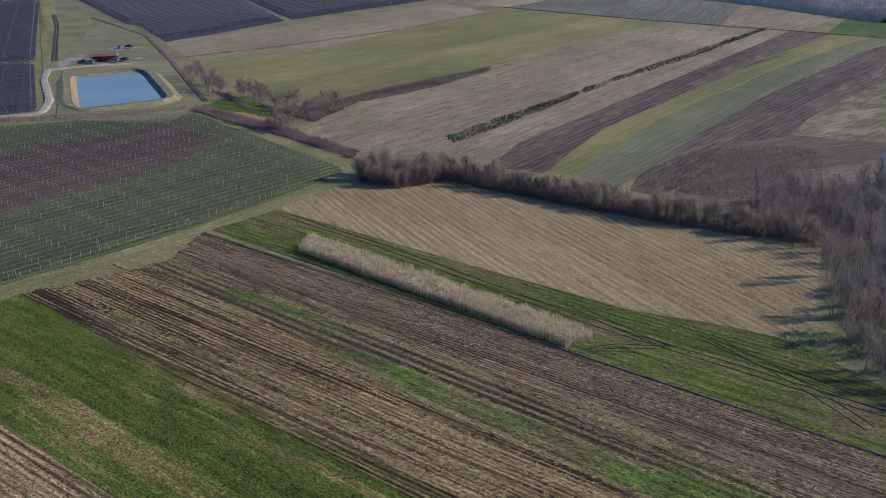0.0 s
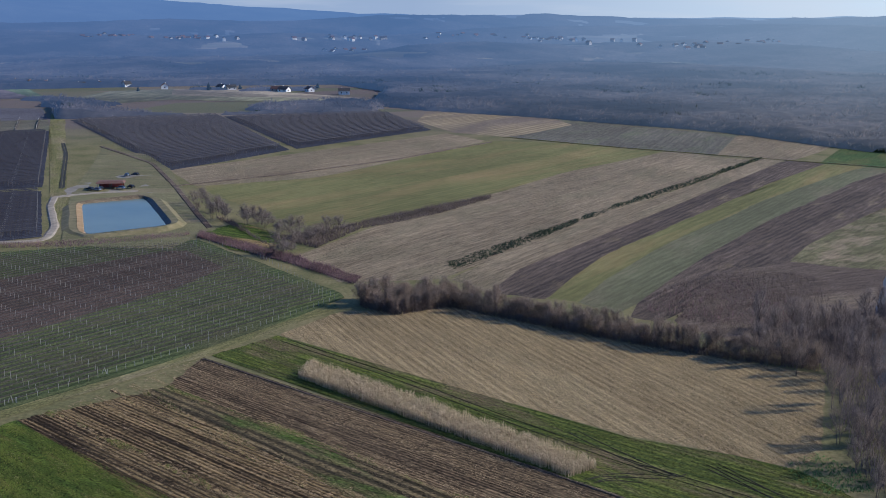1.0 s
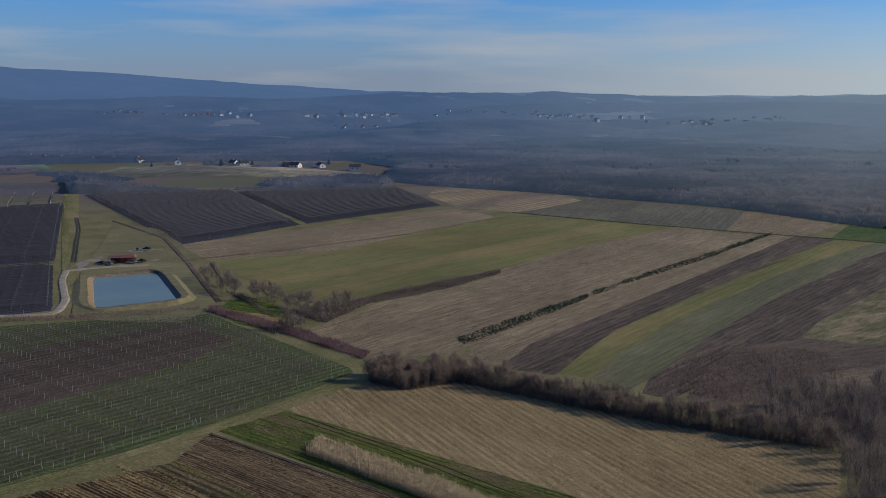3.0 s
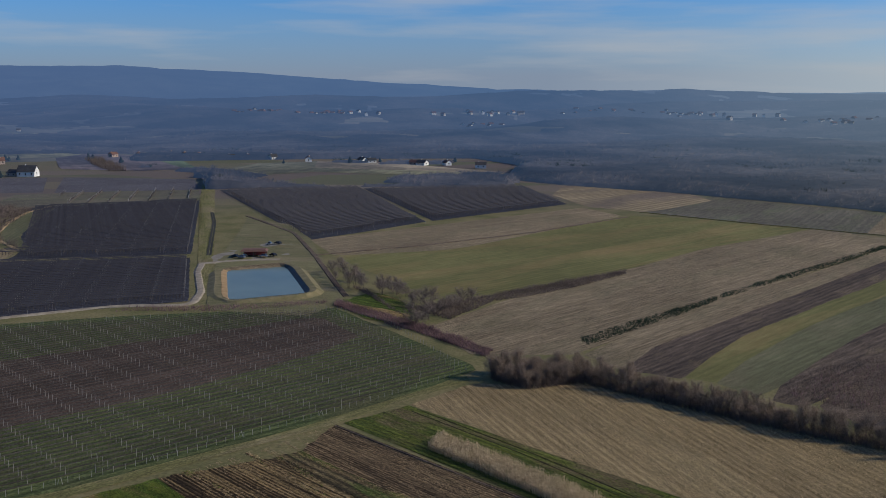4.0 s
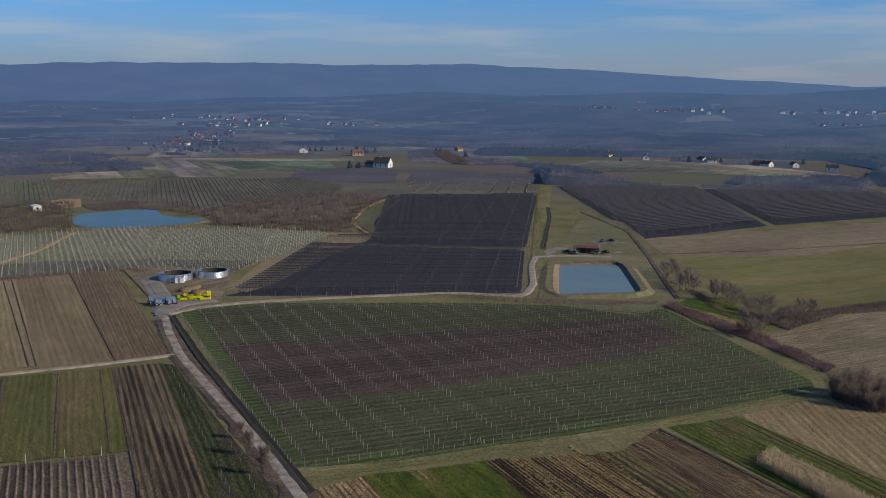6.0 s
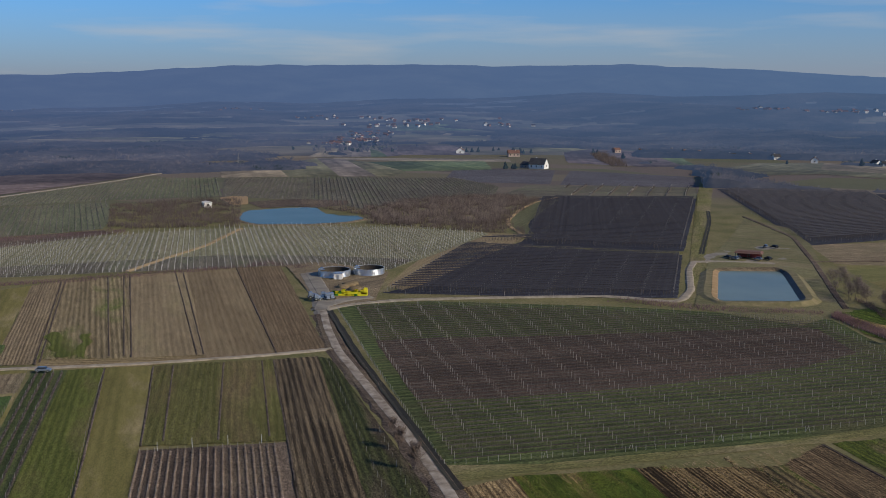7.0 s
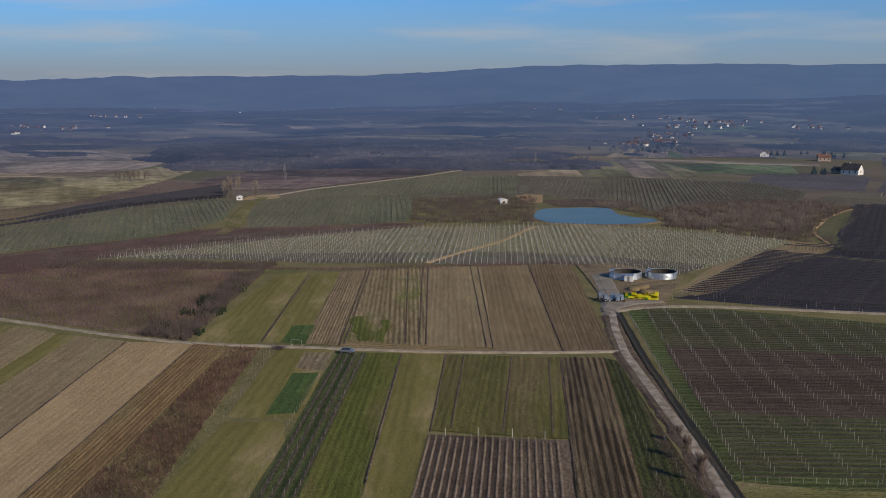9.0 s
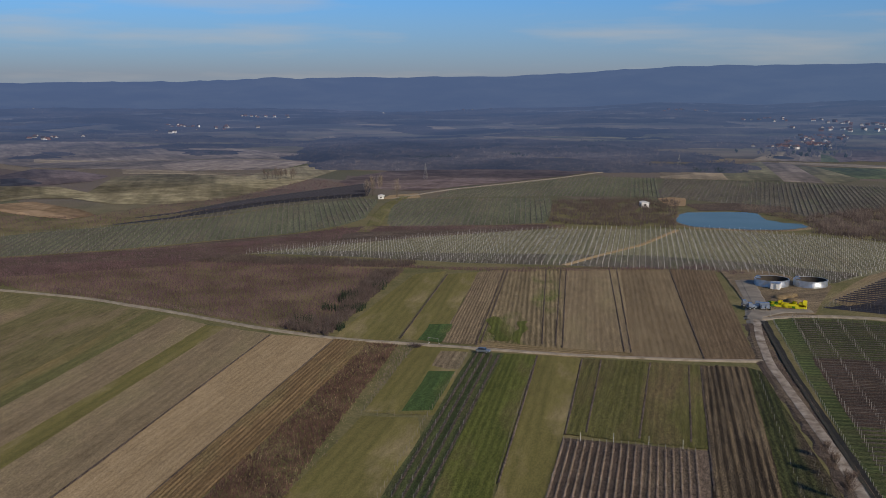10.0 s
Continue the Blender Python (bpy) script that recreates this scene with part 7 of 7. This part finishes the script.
# far house colours with haze painted in: greyed base tone, emission by distance
M["white_hazed"] = hazy("hazed_grey_render", ((0.3, (0.30, 0.28, 0.27)), (0.7, (0.46, 0.44, 0.42))), 0.3, depth=4000.0)
M["white_far"] = hazy("white_render_far_off", ((0.3, (0.55, 0.53, 0.5)), (0.7, (0.72, 0.7, 0.67))), 0.3, depth=3600.0)
M["roof_hazed"] = hazy("hazed_red_tiles", ((0.3, (0.13, 0.07, 0.058)), (0.7, (0.21, 0.115, 0.095))), 0.4, depth=3200.0)
M["roof_far"] = hazy("dark_tiles_far_off", ((0.3, (0.05, 0.04, 0.04)), (0.7, (0.10, 0.085, 0.08))), 0.4, depth=3200.0)
FAR_ROOFS = (M["roof_hazed"], M["roof_hazed"], M["roof_far"], M["roof_hazed"])
FAR_WALLS = (M["white_far"], M["white_hazed"], M["roof_hazed"], M["white_hazed"])
# azimuth, reach of the sight line, number, spread of azimuth, spread of reach
for az, reach, count, da, dr in (
    (40.0, 1560, 18, 0.9, 60), (38.6, 1640, 22, 1.2, 70), (37.8, 1900, 20, 1.3, 100), (37.0, 2450, 16, 2.0, 130), (45.0, 5300, 12, 1.6, 600), (41.0, 3400, 16, 2.5, 350), (34.5, 2900, 16, 2.6, 260),
    (30.5, 2500, 9, 1.2, 120), (16.0, 4700, 14, 1.4, 400), (12.0, 4150, 18, 2.2, 260), (3.0, 4300, 16, 3.0, 380), (-9.0, 4000, 26, 3.2, 420), (-15.0, 2900, 12, 2.4, 260), (4.0, 2500, 8, 1.6, 200),
    (-19.0, 3500, 12, 2.4, 300), (-4.0, 4700, 12, 2.5, 500), (79.5, 1850, 9, 1.6, 50), (72.5, 2420, 26, 2.2, 240), (69.0, 3600, 10, 1.2, 300), (76.5, 5900, 10, 3.0, 700), (60.0, 5600, 9, 4.0, 900),
):
    for _ in range(count):
        hx, hy = far_spot(az + rng.normal(0, da * 0.6), reach + rng.normal(0, dr * 0.6))
        pick = rng.randint(4) if az > 24 else rng.randint(2)
        storey = 2.0 if az < 24 else 0.0  # taller hillside houses
        t = house(hx, hy, rng.uniform(0, 180), rng.uniform(4.5, 6.5) + storey, rng.uniform(6, 9) + storey, rng.uniform(2.6, 4.0) + 1.5 * storey, FAR_ROOFS[rng.randint(4)], FAR_WALLS[pick], "small distant village house among bare trees", 0, False)
        t.location.z = height(hx, hy) + 0.2


# bare and evergreen trees among the village houses
VILLAGE = [polar(38.8 + rng.normal(0, 1.3), rng.uniform(1330, 1880)) for _ in range(170)]
tops = np.array([(x, y, height(x, y)) for x, y in VILLAGE])
for name, label, pick, mat, wide, high in (("village_trees", "bare garden trees between the village houses", slice(0, 130), M["far_woods"], 0.75, 7.0), ("village_evergreens", "dark garden evergreens between the village houses", slice(130, 170), M["far_evergreen"], 0.9, 6.0)):
    p = np.repeat(tops[pick], 16, 0)
    k = len(p)
    p += np.column_stack([rng.normal(0, 1.0, (k, 2)), rng.uniform(0, high * 0.6, k)])
    b = Bulk().spikes(p, p + np.column_stack([rng.normal(0, 1.1, (k, 2)), rng.uniform(0.25, 0.5, k) * high]), wide)
    tagged(new(name, b.mesh(name, mat)), label, "trees", kind="stuff")

# ---- the yard by the tanks ----
field("yard", "bare earth and gravel yard round the tanks", [(-302.9, 327.8), (-296.9, 344.2), (-255.5, 338.7), (-240.2, 312.9), (-225.6, 288.7), (-227.5, 268.1), (-236.0, 270.2)], 80.7, M["scrubland"], category="yard", rough=0.2)
way("yard_drive", "grey gravel drive through the yard", [(-228.8, 263.5), (-242.3, 282.4), (-263.9, 302.3), (-281.4, 318.7)], 7.0, M["gravel"], lift=0.5, category="drive")
way("yard_drive", "grey gravel apron before the machines", [(-231.5, 265.0), (-234.7, 281.6), (-228.2, 292.0)], 7.0, M["gravel"], lift=0.5, category="drive")


def water_tank(x, y, r, h):
    top = anchor("water_tank", x, y, 0.2)
    tagged(top, "round corrugated steel water tank, open at the top", "water tank", "irrigation tanks")
    n, lv = 48, 11
    verts, faces = [], []
    for j in range(lv + 1):
        rr = r + (0.06 if j % 2 else 0.0)
        for i in range(n):
            a = 6.28319 * i / n
            verts.append((rr * math.cos(a), rr * math.sin(a), h * j / lv))
    for j in range(lv):
        for i in range(n):
            p, q = j * n + i, j * n + (i + 1) % n
            faces.append((p, q, q + n, p + n))
    link_mesh("shell", verts, faces, M["steel"], top)
    # inner wall, its near-black colour standing in for shade within the open tank
    inner = [((r - 0.12) * math.cos(6.28319 * i / n), (r - 0.12) * math.sin(6.28319 * i / n), z) for z in (h, 0.3) for i in range(n)] + [(0, 0, 0.3)]
    fi = [(i + n, (i + 1) % n + n, (i + 1) % n, i) for i in range(n)] + [(n + i, 2 * n, n + (i + 1) % n) for i in range(n)]
    link_mesh("lining", inner, fi, M["liner"], top)
    rim = [(q * math.cos(6.28319 * i / n), q * math.sin(6.28319 * i / n), h + z) for q, z in ((r - 0.13, 0.0), (r - 0.13, 0.1), (r + 0.12, 0.1), (r + 0.12, 0.0)) for i in range(n)]
    link_mesh("rim", rim, [(k * n + i, k * n + (i + 1) % n, (k + 1) * n + (i + 1) % n, (k + 1) * n + i) for k in range(3) for i in range(n)], M["steel"], top)
    for i in range(8):
        a = 6.28319 * i / 8
        piece("stiffener", STIFF, top, (r + 0.14) * math.cos(a), (r + 0.14) * math.sin(a), 0, a)
    ld = bmesh.new()
    for s in (-0.25, 0.25):
        box(ld, r + 0.2, r + 0.26, s - 0.03, s + 0.03, 0, h + 0.6)
    for i in range(7):
        box(ld, r + 0.2, r + 0.24, -0.25, 0.25, 0.3 + i * 0.36, 0.34 + i * 0.36)
    deck = part("platform", boxes((-r + 0.3, -r + 2.6, -1.2, 1.2, h + 0.02, h + 0.14), (-r + 0.6, -r + 2.0, -0.8, 0.8, h + 0.14, h + 1.0, 0.08)), M["car_grey"], top, "grey-blue pump platform over the rim")
    deck.rotation_euler = (0, 0, 0.7)
    lad = part("ladder", ld, M["steel"], top)
    lad.rotation_euler = (0, 0, -2.0)
    return top


STIFF = rod_mesh("stiffener", M["steel"], 0.07, 2.6, 5, 1.0)
water_tank(*(-269.3, 319.4), 6.6, 2.7)
water_tank(*(-260.3, 331.5), 6.4, 2.6)
pump = anchor("pump_house", *(-262.9, 314.3), 0.2, 30)
tagged(pump, "small white pump cabinet before the tanks", "pump house")
part("body", boxes((-1.7, 1.7, -1.3, 1.3, 0, 2.5)), M["white"], pump)
part("roof", boxes((-1.9, 1.9, -1.5, 1.5, 2.5, 2.68, 0.1)), M["steel"], pump)
part("door", boxes((-0.5, 0.5, -1.36, -1.3, 0.05, 2.1)), M["steel"], pump)


def wheel(parent, x, y, r, w=0.35):
    bm = bmesh.new()
    bmesh.ops.create_cone(bm, cap_ends=True, segments=16, radius1=r, radius2=r, depth=w, matrix=Matrix.Translation((x, y, r)) @ Matrix.Rotation(radians(90), 4, "X"))
    t = part("wheel", bm, M["black"], parent)
    hb = bmesh.new()
    bmesh.ops.create_cone(hb, cap_ends=True, segments=12, radius1=r * 0.5, radius2=r * 0.45, depth=w + 0.06, matrix=Matrix.Translation((x, y, r)) @ Matrix.Rotation(radians(90), 4, "X"))
    part("rim", hb, M["steel"], t)


def farm_machine(x, y, rz, body, trim, long, label):
    top = anchor("farm_machine", x, y, 0.3, rz)
    tagged(top, label, "farm machine", "machines in the yard")
    part("chassis", boxes((-long / 2, long / 2, -0.7, 0.7, 0.6, 0.9)), trim, top)
    part("hopper", boxes((-long * 0.45, long * 0.1, -1.0, 1.0, 0.9, 2.5, 0.15)), body, top)
    part("bonnet", boxes((long * 0.12, long * 0.45, -0.6, 0.6, 0.9, 1.8, 0.12)), body, top)
    part("drawbar", boxes((long * 0.45, long * 0.72, -0.08, 0.08, 0.7, 0.85)), trim, top)
    for sx in (-0.28, 0.25):
        for sy in (-1, 1):
            wheel(top, long * sx, sy * 0.95, 0.62 if sx < 0 else 0.5)


def crate_mesh(name, material):
    """A deep open box with thick walls."""
    bm = boxes((-0.6, 0.6, -0.5, 0.5, 0.0, 0.72))
    lid = max(bm.faces, key=lambda q: q.calc_center_median().z)
    bmesh.ops.inset_region(bm, faces=[lid], thickness=0.05)
    for q in lid.verts:
        q.co.z = 0.08
    me = bpy.data.meshes.new(name)
    bm.to_mesh(me)
    bm.free()
    me.materials.append(material)
    return me


CRATES = crate_mesh("crate", M["yellow"]), crate_mesh("crate", M["green_paint"])
for i in range(11):
    for j in range(2):
        for k in range(2 + (i in (3, 7, 9, 10)) + (i == 10)):
            u = 1.22 * i
            ob = new("crate", CRATES[int(i < 3 and (i + k) % 3 != 2 or (i, k) == (7, 0))])
            ob.matrix_world = pose(-241.6 + u * 0.875 + j * -0.55, 286.0 + u * 0.47 + j * 0.98, 0.45 + 0.72 * k, 0, 0, 28 + rng.uniform(-4, 4))
            tagged(ob, "yellow plastic fruit crate in a stack" if ob.data.materials[0] == M["yellow"] else "green plastic fruit crate in a stack", "crate", "stacked fruit crates")
for i, (x, y) in enumerate([(-245.1, 277.5), (-240.7, 275.6), (-241.1, 279.3), (-238.4, 278.7), (-237.9, 280.4)]):
    farm_machine(x, y, rng.uniform(-60, 60), M["car_grey"], M["steel"], 2.8, "grey trailer-like farm implement on gravel")
spoil = Bulk().mounds([(*(-250.0, 305.3), 0), (*(-242.7, 300.5), 0), (*(-249.5, 301.1), 0), (*(-250.3, 308.1), 0)], 3.0, 1.6, 10)
tagged(new("soil_heap", spoil.mesh("soil_heap", M["soil_brown"])), "heaps of dug brown earth in the yard", "soil heap", kind="stuff")


def car(x, y, rz, paint, label):
    top = anchor("car", x, y, 0.42, rz)
    tagged(top, label, "car", "parked cars")
    bm = bmesh.new()
    prof = [(-2.1, 0.35), (-2.1, 0.85), (-1.5, 0.95), (0.9, 0.95), (1.9, 0.8), (2.1, 0.55), (2.1, 0.35)]
    a = [bm.verts.new((px_, -0.85, pz)) for px_, pz in prof]
    b = [bm.verts.new((px_, 0.85, pz)) for px_, pz in prof]
    bm.faces.new(a), bm.faces.new(b[::-1])
    for i in range(len(prof)):
        j = (i + 1) % len(prof)
        bm.faces.new((a[j], a[i], b[i], b[j]))
    bmesh.ops.bevel(bm, geom=bm.edges[:], offset=0.07, segments=2, affect="EDGES")
    part("body", bm, paint, top)
    g = bmesh.new()
    box(g, -1.7, 0.9, -0.78, 0.78, 0.92, 1.42, 0.3)
    cab = part("cabin_glass", g, M["glass"], top)
    part("roof", boxes((-1.4, 0.6, -0.5, 0.5, 1.42, 1.47, 0.03)), paint, top)
    for sx in (-1.3, 1.3):
        for sy in (-0.78, 0.78):
            wheel(top, sx, sy, 0.31, 0.2)
    for sy in (-0.6, 0.6):
        part("headlight", boxes((2.04, 2.12, sy - 0.15, sy + 0.15, 0.6, 0.72)), M["steel"], top)


car(*(-239.2, 160.4), 40, M["car_grey"], "blue-grey estate car parked on the dirt road")
for i, (x, y) in enumerate([(-146.2, 454.5), (-142.6, 452.8), (-141.8, 455.9), (-133.3, 457.2), (-129.5, 460.3), (-141.3, 496.8), (-137.6, 498.5)]):
    car(x, y, rng.uniform(0, 180), (M["black"], M["car_grey"])[i % 2], "dark vehicle parked on the gravel yard")


def shed(x, y, rz):
    top = anchor("shed", x, y, 0.2, rz)
    tagged(top, "low red-roofed open shed on the gravel yard", "shed")
    for sx in (-5.5, 0, 5.5):
        for sy in (-2.6, 2.6):
            part("pillar", boxes((sx - 0.12, sx + 0.12, sy - 0.12, sy + 0.12, 0, 2.6)), M["wood_post"], top)
    part("roof", boxes((-6.4, 6.4, -3.4, 3.4, 2.6, 3.5, 1.0)), M["roof_red"], top)
    part("back_wall", boxes((-5.6, 5.6, 2.5, 2.65, 0, 2.6)), M["red_paint"], top)


shed(*(-138.6, 460.5), 8)


def goal(x, y, rz):
    top = anchor("goal", x, y, 0.2, rz)
    tagged(top, "white metal football goal frame on grass", "goal")
    for sx in (-1.7, 1.7):
        part("upright", boxes((sx - 0.045, sx + 0.045, -0.045, 0.045, 0, 1.8)), M["post"], top)
        part("stay", boxes((sx - 0.04, sx + 0.04, 0.0, 1.4, 0, 0.08)), M["white"], top)
    part("crossbar", boxes((-1.7, 1.7, -0.045, 0.045, 1.8, 1.88)), M["post"], top)


goal(*(-256.4, 153.5), 35)


def pylon(x, y, h):
    """A lattice mast with three pairs of arms."""
    top = anchor("pylon", x, y)
    tagged(top, "grey steel lattice power pylon on the plain", "pylon")
    legs = [(sx, sy) for sx in (-1, 1) for sy in (-1, 1)]
    for sx, sy in legs:
        b = Bulk().spikes([(sx * 1.5, sy * 1.5, 0)], [(sx * 0.25, sy * 0.25, h)], 0.16)
        piece("leg", b.mesh("leg", M["post"]), top, 0, 0, 0)
    for i in range(9):
        k0, k1 = 1 - i / 9.5, 1 - (i + 1) / 9.5
        for (ax, ay), (bx, by) in zip(legs, (legs[1], legs[3], legs[0], legs[2])):
            piece("brace", Bulk().spikes([(ax * 1.5 * k0, ay * 1.5 * k0, h * i / 9.5)], [(bx * 1.5 * k1, by * 1.5 * k1, h * (i + 1) / 9.5)], 0.14).mesh("brace", M["post"]), top, 0, 0, 0)
    for z in (0.72, 0.84, 0.95):
        for s in (-1, 1):
            piece("arm", Bulk().spikes([(0, 0, h * z)], [(s * 3.2, 0, h * z + 0.2)], 0.22).mesh("arm", M["post"]), top, 0, 0, 0)


pylon(*(-791.2, 465.5), 15)
pylon(*(-780.6, 771.5), 15)
